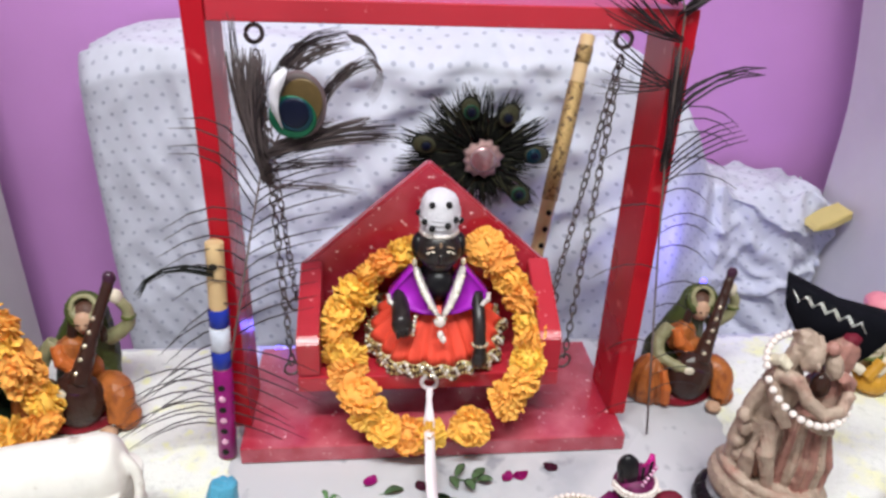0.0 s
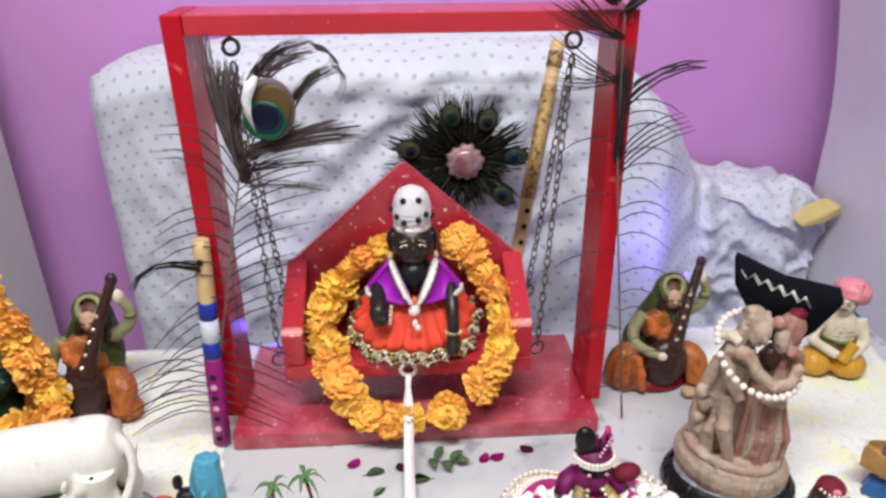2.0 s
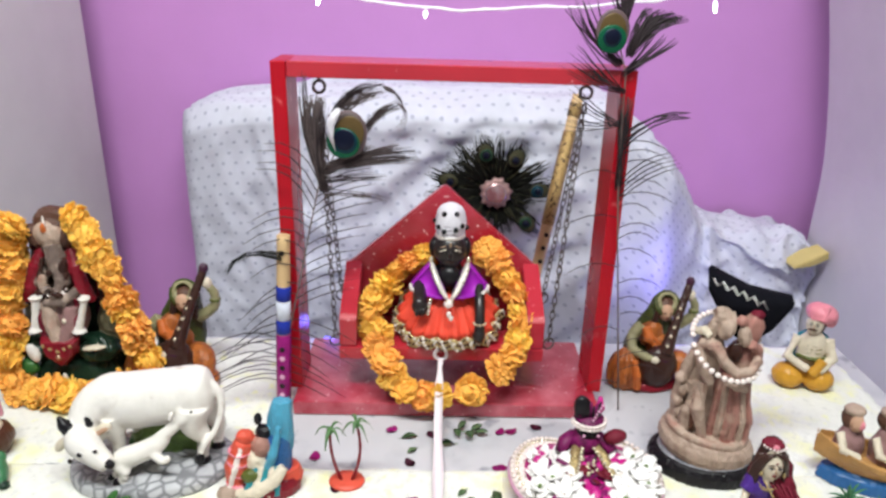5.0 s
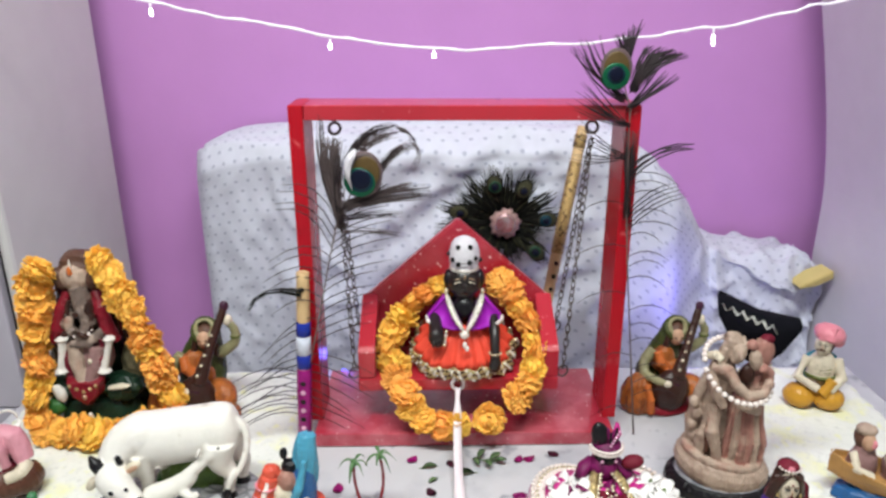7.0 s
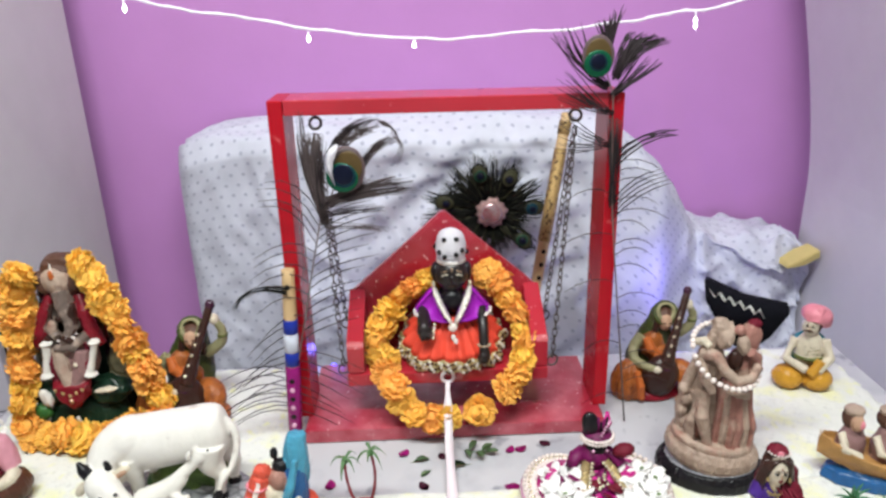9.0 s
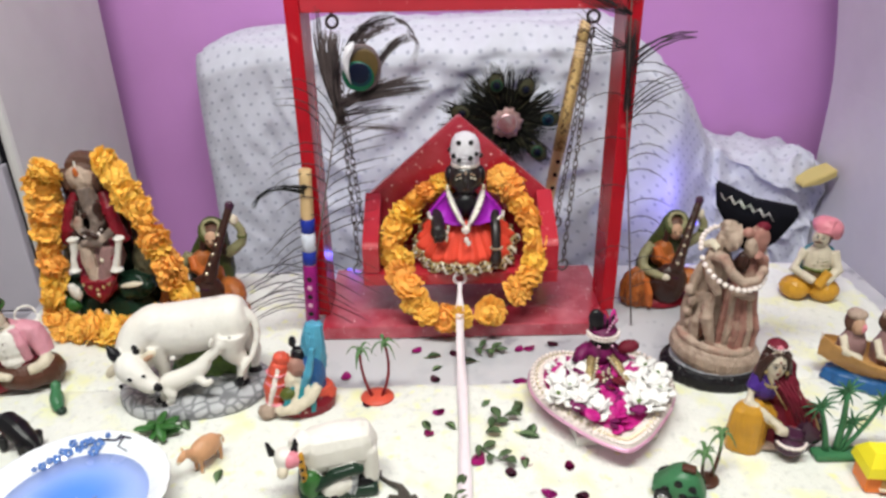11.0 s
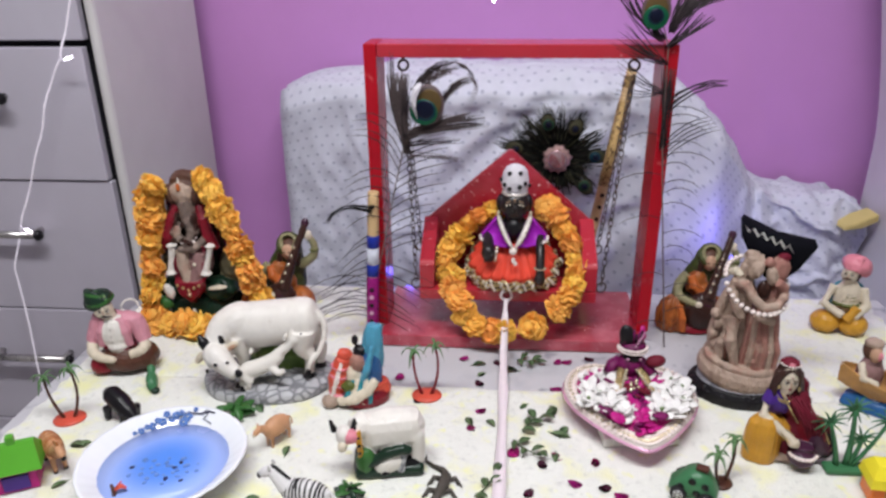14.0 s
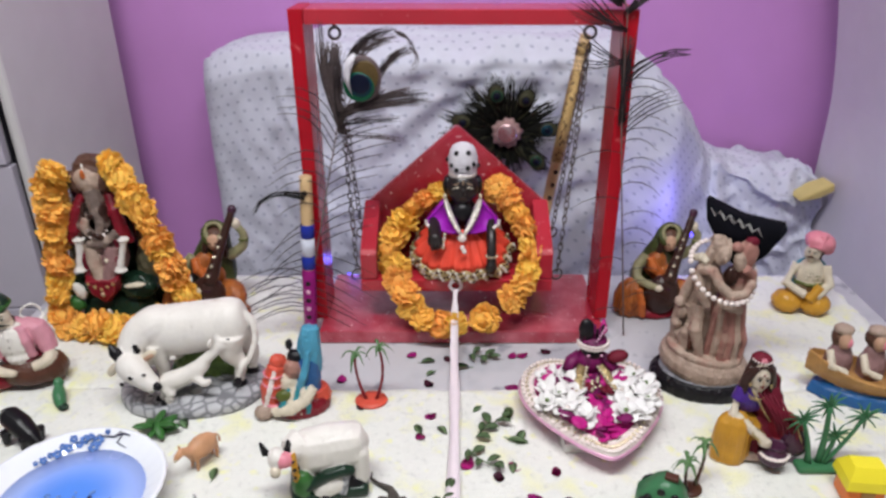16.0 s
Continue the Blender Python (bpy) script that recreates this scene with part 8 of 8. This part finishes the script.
truck = thing("toy_truck", (0.406, -0.390, 0.003), "brown-orange plastic toy truck with a dark load bed", "toy truck", turn=(0, 0, 152))
s = Shape()
body_hull(s, "truckbrown", [(0.030, 0.018, 0.008, 0.024, 0.030, 0.014), (0.034, 0.020, 0.007, 0.028, 0.044, 0.016), (0.052, 0.020, 0.007, 0.028, 0.046, 0.016), (0.060, 0.019, 0.007, 0.024, 0.034, 0.015), (0.064, 0.017, 0.008, 0.020, 0.026, 0.013)])
s.done("cab", truck)
s = Shape(); s.box("glassdark", (0.061, 0, 0.030), (0.003, 0.026, 0.010), (0, -20, 0), bevel=0.001); s.done("windscreen", truck)
s = Shape(); s.box("olive", (-0.008, 0, 0.028), (0.070, 0.040, 0.030), bevel=0.002); s.done("load_bed", truck, "dark load bed")
s = Shape(); s.box("purple", (-0.008, -0.0205, 0.030), (0.030, 0.002, 0.016), bevel=0.0005); s.done("side_panel", truck)
for x in (-0.030, 0.045):
    for k in (-1, 1):
        wheel(truck, (x, k * 0.0195, 0.010), 0.010, 0.008)
s = Shape()
s.tube("brown", [(0, 0, 0), (0.002, 0, 0.03), (-0.002, 0.001, 0.052), (0.001, 0, 0.062)], [0.018, 0.016, 0.014, 0.010], 12)
s.ell("leafgreen", (0.0, 0.0, 0.066), (0.012, 0.012, 0.008), rough=0.3)
tagged(set_at(s.done("wooden_stump"), (0.473, -0.240, 0.002)), "brown carved stump toy near the table edge", "toy")

house = thing("toy_house", (-0.541, -0.322, 0.003), "pink plastic toy house with a bright green roof", "toy house", turn=(0, 0, 26))
s = Shape(); s.box("hotpink", (0, 0, 0.014), (0.050, 0.036, 0.028), bevel=0.002); s.done("wall", house, "hot pink wall")
s = Shape(); s.hull("lime", [[(-0.032, -0.024, 0.027), (0.032, -0.024, 0.027), (0.032, 0.024, 0.027), (-0.032, 0.024, 0.027)], [(-0.026, -0.003, 0.052), (0.026, -0.003, 0.052), (0.026, 0.003, 0.052), (-0.026, 0.003, 0.052)]], True, False); s.done("roof", house, "bright green roof")
s = Shape(); s.box("violet", (0.004, -0.019, 0.013), (0.026, 0.003, 0.018), bevel=0.001); s.done("door", house)
s = Shape(); s.box("lime", (0.004, 0.0, 0.054), (0.008, 0.008, 0.014), bevel=0.001); s.done("chimney", house)


def animal(keys, length, name, place, turn, label, stripes=None, neck=0.4, bulk=1.0):
    """A four-legged toy: body, neck, head, ears, legs and tail as one moulded piece."""
    a, b = keys
    s = Shape()
    L = length
    s.ell(a, (0, 0, L * 0.50), (L * 0.42, L * 0.16 * bulk, L * 0.19 * bulk), seg=16)
    s.tube(a, [(-L * 0.30, 0, L * 0.54), (-L * 0.46, 0, L * (0.58 + neck * 0.45)), (-L * 0.52, 0, L * (0.60 + neck * 0.6))], [L * 0.14, L * 0.10, L * 0.09], 12)
    s.ell(a, (-L * 0.60, 0, L * (0.58 + neck * 0.55)), (L * 0.16, L * 0.085, L * 0.09), (0, -28, 0), seg=12)
    s.ell(b, (-L * 0.72, 0, L * (0.50 + neck * 0.55)), (L * 0.06, L * 0.06, L * 0.055), seg=10)
    for k in (-1, 1):
        s.ell(a, (-L * 0.52, k * L * 0.075, L * (0.70 + neck * 0.6)), (L * 0.035, L * 0.02, L * 0.06), seg=8)
        for x in (-L * 0.26, L * 0.30):
            s.tube(a, [(x, k * L * 0.09, L * 0.42), (x + L * 0.015, k * L * 0.095, L * 0.2), (x, k * L * 0.095, L * 0.02)], [L * 0.085, L * 0.05, L * 0.045], 8)
            s.lathe(b, (x, k * L * 0.095, 0), [(L * 0.05, 0), (L * 0.05, L * 0.05), (L * 0.035, L * 0.07)], 8)
    s.tube(a, [(L * 0.40, 0, L * 0.58), (L * 0.50, 0, L * 0.46), (L * 0.50, 0, L * 0.28)], [L * 0.035, L * 0.028, L * 0.035], 8)
    if stripes:
        for i in range(11):
            x = -L * 0.34 + L * 0.068 * i
            q = math.sqrt(max(0.05, 1 - (x / (L * 0.42)) ** 2))
            s.torus(stripes, (x, 0, L * 0.50), L * 0.192 * bulk * q, L * 0.014, (0, 90 + 10 * math.sin(i), 0), 20, 5, 0.845)
        for i in range(5):
            s.torus(stripes, (-L * (0.34 + 0.045 * i), 0, L * (0.58 + neck * 0.13 * i)), L * (0.125 - 0.008 * i), L * 0.012, (0, 52, 0), 14, 5, 0.85)
        s.tube(stripes, [(-L * 0.22, 0, L * 0.70), (-L * 0.44, 0, L * (0.70 + neck * 0.5)), (-L * 0.52, 0, L * (0.70 + neck * 0.62))], [L * 0.02, L * 0.03, L * 0.02], 6)
    ob = fuse(s, name, 0.0007, 0.0, smooth=1) if stripes else fuse(s, name, 0.0009, 0.0003)
    tagged(set_at(ob, place, turn), label, "toy animal", "toy animals")
    return ob


animal(("stripewhite", "black"), 0.066, "toy_zebra", (-0.208, -0.350, 0.003), (0, 0, -9), "black and white striped toy zebra on the table", "black", 0.35, 1.05)
animal(("tan", "palewash"), 0.045, "toy_calf", (-0.275, -0.232, 0.003), (0, 0, 58), "small tan brown toy calf beside the blue dish", None, 0.2, 1.5)
animal(("tan", "black"), 0.056, "toy_tiger", (-0.515, -0.291, 0.003), (0, 0, 140), "orange brown toy tiger near the green-roofed house", "truckbrown", 0.12, 1.2)
s = Shape()
s.tube("black", [(-0.030, 0.006, 0.034), (-0.024, 0.004, 0.036), (-0.006, 0.0, 0.028), (0.014, -0.006, 0.018), (0.030, -0.010, 0.010)], [0.010, 0.0135, 0.015, 0.012, 0.005], 14)
for x, y in ((-0.022, -0.010), (-0.020, 0.014), (0.010, -0.014), (0.014, 0.008)):
    s.tube("black", [(x, y, 0.022), (x - 0.002, y, 0.002)], [0.007, 0.005], 8)
tagged(set_at(fuse(s, "toy_seal", 0.001, 0.0001), (-0.478, -0.202, 0.003), (0, 0, -14), 0.85), "glossy black toy animal behind the blue dish", "toy animal", "toy animals")
s = Shape()
s.ell("toygreen", (0, 0, 0.010), (0.008, 0.017, 0.010), (25, 0, 10), rough=0.1)
s.ell("toygreen", (-0.002, 0.014, 0.020), (0.006, 0.007, 0.007))
s.ell("darkgreen", (0.006, -0.014, 0.004), (0.006, 0.006, 0.004))
tagged(set_at(fuse(s, "toy_parrot", 0.001), (-0.477, -0.133, 0.003), (0, 0, 15)), "small green toy bird on the fleece", "toy animal", "toy animals")
s = Shape()
for i in range(9):
    a = i * 0.75
    s.ell("leafgreen", (0.013 * math.cos(a), 0.010 * math.sin(a), 0.007 + 0.004 * (i % 3)), (0.013, 0.006, 0.003), (rnd.uniform(-35, 35), rnd.uniform(-35, 35), math.degrees(a)), seg=9, rough=0.2)
tagged(set_at(s.done("leaf_clump"), (-0.342, -0.186, 0.003)), "crumpled dark green leafy clump beside the dish", "leaf clump")
s = Shape()
for i in range(11):
    a = i * 0.83 + 0.4
    s.ell("leafgreen" if i % 3 else "darkgreen", (0.014 * math.cos(a), 0.011 * math.sin(a), 0.008 + 0.005 * (i % 3)), (0.011, 0.0055, 0.0026), (rnd.uniform(-45, 45), rnd.uniform(-45, 45), math.degrees(a)), seg=9, rough=0.2)
tagged(set_at(s.done("leaf_clump"), (-0.171, -0.320, 0.003), scale=0.75), "small dark green leafy clump behind the toy zebra", "leaf clump")


def lizard(key, place, turn, scale, label):
    s = Shape()
    s.tube(key, [(-0.010, 0.052, 0.005), (-0.011, 0.044, 0.003), (-0.002, 0.034, 0.003), (0.012, 0.024, 0.004), (0.016, 0.010, 0.006), (0.012, -0.010, 0.007), (0.006, -0.024, 0.006), (0.002, -0.034, 0.006), (0.000, -0.044, 0.003)],
           [0.0008, 0.0016, 0.0026, 0.0042, 0.0066, 0.0074, 0.0052, 0.0058, 0.002], 12)
    for x, y, k in ((0.012, 0.006, -1), (0.016, 0.004, 1), (0.006, -0.016, -1), (0.010, -0.018, 1)):
        s.tube(key, [(x, y, 0.005), (x + k * 0.012, y + 0.004, 0.005), (x + k * 0.016, y - 0.004, 0.0015)], [0.0035, 0.0026, 0.003], 8)
        for j in (-1, 0, 1):
            s.tube(key, [(x + k * 0.016, y - 0.004, 0.0015), (x + k * 0.020, y - 0.006 + j * 0.003, 0.001)], [0.0012, 0.0006], 5)
    tagged(set_at(s.done("toy_lizard"), place, turn, scale), label, "toy animal", "toy animals")


lizard("lizard", (-0.084, -0.294, 0.003), (0, 0, 4), 0.86, "grey-brown rubber toy lizard lying on the fleece")
lizard("lizardgrey", (0.110, -0.358, 0.003), (0, 0, 24), 0.72, "grey-green rubber toy lizard lying on the fleece")

# ---- dish of blue water ----
dish = thing("water_dish", (-0.375, -0.309, 0.003), "white glass dish of blue water with printed blue flowers", "dish", turn=(0, 0, 8), scale=0.97)
s = Shape()
frill = lambda a: 1 + 0.010 * abs(math.sin(a * 16)) + 0.004 * math.sin(a * 5)
s.lathe("dish", (0, 0, 0), [(0.040, 0), (0.044, 0.0), (0.056, 0.010), (0.072, 0.024), (0.088, 0.036), (0.0905, 0.0375), (0.0895, 0.0395), (0.086, 0.0385), (0.070, 0.027), (0.054, 0.014), (0.040, 0.006), (0.002, 0.005)], 156, wave=frill)
s.done("bowl", dish)
s = Shape(); s.lathe("water", (0, 0, 0.0264), [(0.0680, -0.004), (0.0696, 0.0), (0.04, 0.0002), (0.002, 0.0)], 60); s.done("water", dish, "clear blue dyed water")


def on_rim(a, f):
    r = 0.070 + (0.086 - 0.070) * f
    return Vector((r * math.cos(a), r * math.sin(a), 0.0282 + 0.0116 * f))


s = Shape()
tw = [on_rim(math.radians(62 + 6 * i), 0.85 - 0.07 * i + 0.1 * math.sin(i * 2)) for i in range(8)]
s.tube("twig", [p + Vector((0, 0, 0.0004)) for p in tw], [0.0010, 0.0013, 0.0013, 0.0011, 0.001, 0.0009, 0.0008, 0.0006], 6, flat=0.5)
s.tube("twig", [tw[1], on_rim(math.radians(70), 0.35), on_rim(math.radians(60), 0.2)], [0.0009, 0.0008, 0.0005], 6, flat=0.5)
s.tube("twig", [tw[2], on_rim(math.radians(70), 1.0)], [0.0009, 0.0005], 6, flat=0.5)
s.done("twig_print", dish, "dark printed twig")
for deg, f, sz in ((80, 0.85, 0.0030), (86, 0.40, 0.0064), (89, 0.05, 0.0058), (92, 0.62, 0.0040), (96, 0.50, 0.0052), (100, 0.30, 0.0042), (104, 0.66, 0.0042), (108, 0.22, 0.0050), (112, 0.38, 0.0036), (117, 0.10, 0.0048), (122, 0.16, 0.0034), (128, 0.06, 0.0042), (134, 0.10, 0.0026)):
    s = Shape()
    tip = math.radians(deg)
    c = on_rim(tip, f)
    out, along, rise = Vector((math.cos(tip), math.sin(tip), 0)), Vector((-math.sin(tip), math.cos(tip), 0)), 0.72
    for j in range(5):
        a = j * 1.257 + deg
        p = c + along * sz * 0.62 * math.cos(a) + (out + Vector((0, 0, rise))) * sz * 0.50 * math.sin(a)
        ring = [p + along * sz * 0.42 * math.cos(b) + (out + Vector((0, 0, rise))) * sz * 0.34 * math.sin(b) for b in (math.pi * q / 4 for q in range(8))]
        s.hull("print", [[v + Vector((0, 0, 0.0002)) for v in ring], [v + Vector((0, 0, 0.0009)) for v in ring]])
    s.done("flower_print", dish)
for i in range(30):
    a = i * 0.62 + 0.5
    r = 0.008 + 0.030 * ((i * 7) % 11) / 11
    s = Shape()
    q = 0.0020 + 0.0024 * rnd.random()
    s.ell("print" if i % 7 else "twig", (0.006 + r * 1.15 * math.cos(a), -0.012 + r * 0.7 * math.sin(a), 0.0269), (q, q * 0.75, 0.0006), (0, 0, i * 40), seg=7)
    s.done("floating_speck", dish)
s = Shape()
s.tube("brown", [(-0.038, -0.050, 0.020), (-0.037, -0.048, 0.030), (-0.039, -0.047, 0.039)], [0.0022, 0.0026, 0.0014], 8)
s.tube("coral", [(-0.038, -0.047, 0.031), (-0.030, -0.044, 0.034), (-0.025, -0.045, 0.032)], [0.0030, 0.0036, 0.0016], 8, flat=0.6)
s.tube("coral", [(-0.036, -0.047, 0.032), (-0.030, -0.042, 0.039)], [0.0026, 0.0010], 8, flat=0.6)
s.done("floating_fish", dish, "small orange floating toy")


# ---- petals and leaves on the table ----
def petal_mesh(key, seed):
    r = random.Random(seed)
    s = Shape()
    cup, lean = r.uniform(0.25, 0.5), r.uniform(-0.2, 0.2)

    def fn(u, v):
        a, rad = u * 2 * math.pi, 0.0095 * (0.05 + 0.95 * v) * (1 + 0.14 * math.cos(u * 2 * math.pi + seed) + 0.06 * math.sin(4 * math.pi * u * 2 + seed))
        x, y = rad * math.cos(a), rad * 0.8 * math.sin(a)
        return (x, y, 0.0012 + cup * 60 * (x * x) + lean * x + 0.25 * abs(x * lean) + 0.0008)
    s.sheet(key, fn, 14, 3)
    low = min(v.co.z for v in s.bm.verts)
    for v in s.bm.verts:
        v.co.z += 0.0006 - low
    top = list(s.bm.faces)
    bmesh.ops.solidify(s.bm, geom=top, thickness=0.0004)
    return s.done("rose_petal", flip=False)


def leaf_mesh(seed):
    r = random.Random(seed)
    s = Shape()
    bend = r.uniform(0.5, 1.3)

    def fn(u, v):
        x = (u - 0.5) * 0.026
        w = 0.0062 * math.sin(math.pi * min(1, max(0, u * 0.97 + 0.015))) ** 0.7 * (1 + 0.08 * math.sin(u * 30))
        y = (v - 0.5) * 2 * w
        return (x, y, 0.0012 + abs(y) * 0.35 * bend + bend * 0.0022 * math.sin(u * 3.2))
    s.sheet("leaf", fn, 10, 4)
    bmesh.ops.solidify(s.bm, geom=list(s.bm.faces), thickness=0.0004)
    s.tube("leaf", [(-0.013, 0, 0.0016), (-0.018, 0.001, 0.0014)], [0.0007, 0.0005], 5)
    return s.done("leaf", flip=False)


def sprig_mesh(seed, length, n):
    """A short stalk with leaves in pairs along it and one at its tip."""
    r = random.Random(seed)
    s = Shape()
    stalk = arc((-length * 0.5, 0, 0.0022), (length * 0.42, 0, 0.0040), 6, (0, length * 0.10 * r.choice((-1, 1)), 0.0015))
    s.tube("leaf", stalk, [0.0010, 0.0009, 0.0009, 0.0008, 0.0008, 0.0007, 0.0005], 6)
    for j in range(n):
        k = (j + 0.6) / n
        root = stalk[min(6, int(k * 6))]
        a = math.radians(r.uniform(35, 75)) * (1 if j % 2 else -1) if j < n - 1 else 0.1
        ln, wide = r.uniform(0.013, 0.019), r.uniform(0.0038, 0.0056)
        rise = r.uniform(0.001, 0.005)
        d, e = Vector((math.cos(a), math.sin(a), 0)), Vector((-math.sin(a), math.cos(a), 0))

        def fn(u, v):
            w = wide * math.sin(math.pi * min(1, max(0, u * 0.97 + 0.015))) ** 0.75
            return root + d * ln * u + e * (v - 0.5) * 2 * w + Vector((0, 0, 0.0006 + abs(v - 0.5) * 0.0030 + rise * math.sin(u * 2.6)))
        s.sheet("leaf", fn, 8, 4)
    bmesh.ops.solidify(s.bm, geom=list(s.bm.faces), thickness=0.0003)
    return s.done("basil_sprig", flip=False)


for i, (x, y, ang, length, n) in enumerate(((0.034, -0.178, 38, 0.052, 6), (0.022, -0.230, -42, 0.046, 5), (-0.027, -0.288, 62, 0.050, 4), (0.027, -0.034, -12, 0.034, 5))):
    tagged(set_at(sprig_mesh(30 + i, length, n), (x, y, 0.003 if y < -0.1 else 0.0006), (0, 0, ang)), "fresh green basil sprig lying on the table", "sprig", "scattered sprigs")

PETALS = [(-0.151, -0.085), (-0.065, -0.029), (-0.041, -0.092), (-0.120, -0.141), (-0.039, -0.157), (-0.048, -0.191), (0.002, -0.234), (0.035, -0.252), (0.053, -0.239), (0.094, -0.246), (0.068, -0.283), (0.026, -0.321),
          (0.018, -0.301), (-0.072, -0.351), (-0.037, -0.346), (0.061, -0.099), (0.078, -0.030), (0.065, -0.031), (0.116, -0.297), (0.101, -0.286), (0.110, -0.020), (-0.018, -0.037)]
DARK = (2, 3, 7, 11, 12, 19, 20, 21)
LEAVES = [(-0.044, -0.044), (-0.040, -0.069), (-0.001, -0.058), (-0.051, -0.179), (-0.025, -0.181), (0.016, -0.143), (0.052, -0.151), (0.063, -0.191), (0.050, -0.239), (-0.103, -0.342), (0.035, -0.348), (-0.260, -0.249), (-0.274, -0.331), (-0.505, -0.254), (-0.510, -0.258), (-0.492, -0.323), (-0.583, -0.258), (0.059, -0.198), (-0.165, -0.349), (-0.318, -0.170)]
protos = [tagged(petal_mesh("petal", i), "magenta rose petal scattered on the table", "petal", "scattered rose petals") for i in range(4)]
darks = [tagged(petal_mesh("darkpetal", 9 + i), "dark wilted rose petal scattered on the table", "petal", "scattered rose petals") for i in range(2)]
greens = [tagged(leaf_mesh(i), "small green basil leaf scattered on the table", "leaf", "scattered leaves") for i in range(4)]
for i, (x, y) in enumerate(PETALS):
    src = darks[i % 2] if i in DARK else protos[i % 4]
    copy_thing(src, pose(x, y, 0.003 if y < -0.1 else 0.0006, rnd.uniform(-7, 7), rnd.uniform(-7, 7), rnd.uniform(0, 360)) @ Matrix.Scale(rnd.uniform(0.65, 1.0) * (0.8 if i in DARK else 1), 4))
for i, (x, y) in enumerate(LEAVES):
    copy_thing(greens[i % 4], pose(x, y, 0.003 if y < -0.1 else 0.0006, rnd.uniform(-8, 8), rnd.uniform(-8, 8), rnd.uniform(0, 360)) @ Matrix.Scale(rnd.uniform(0.55, 0.9), 4))
for ob in protos + darks + greens:
    bpy.data.objects.remove(ob)
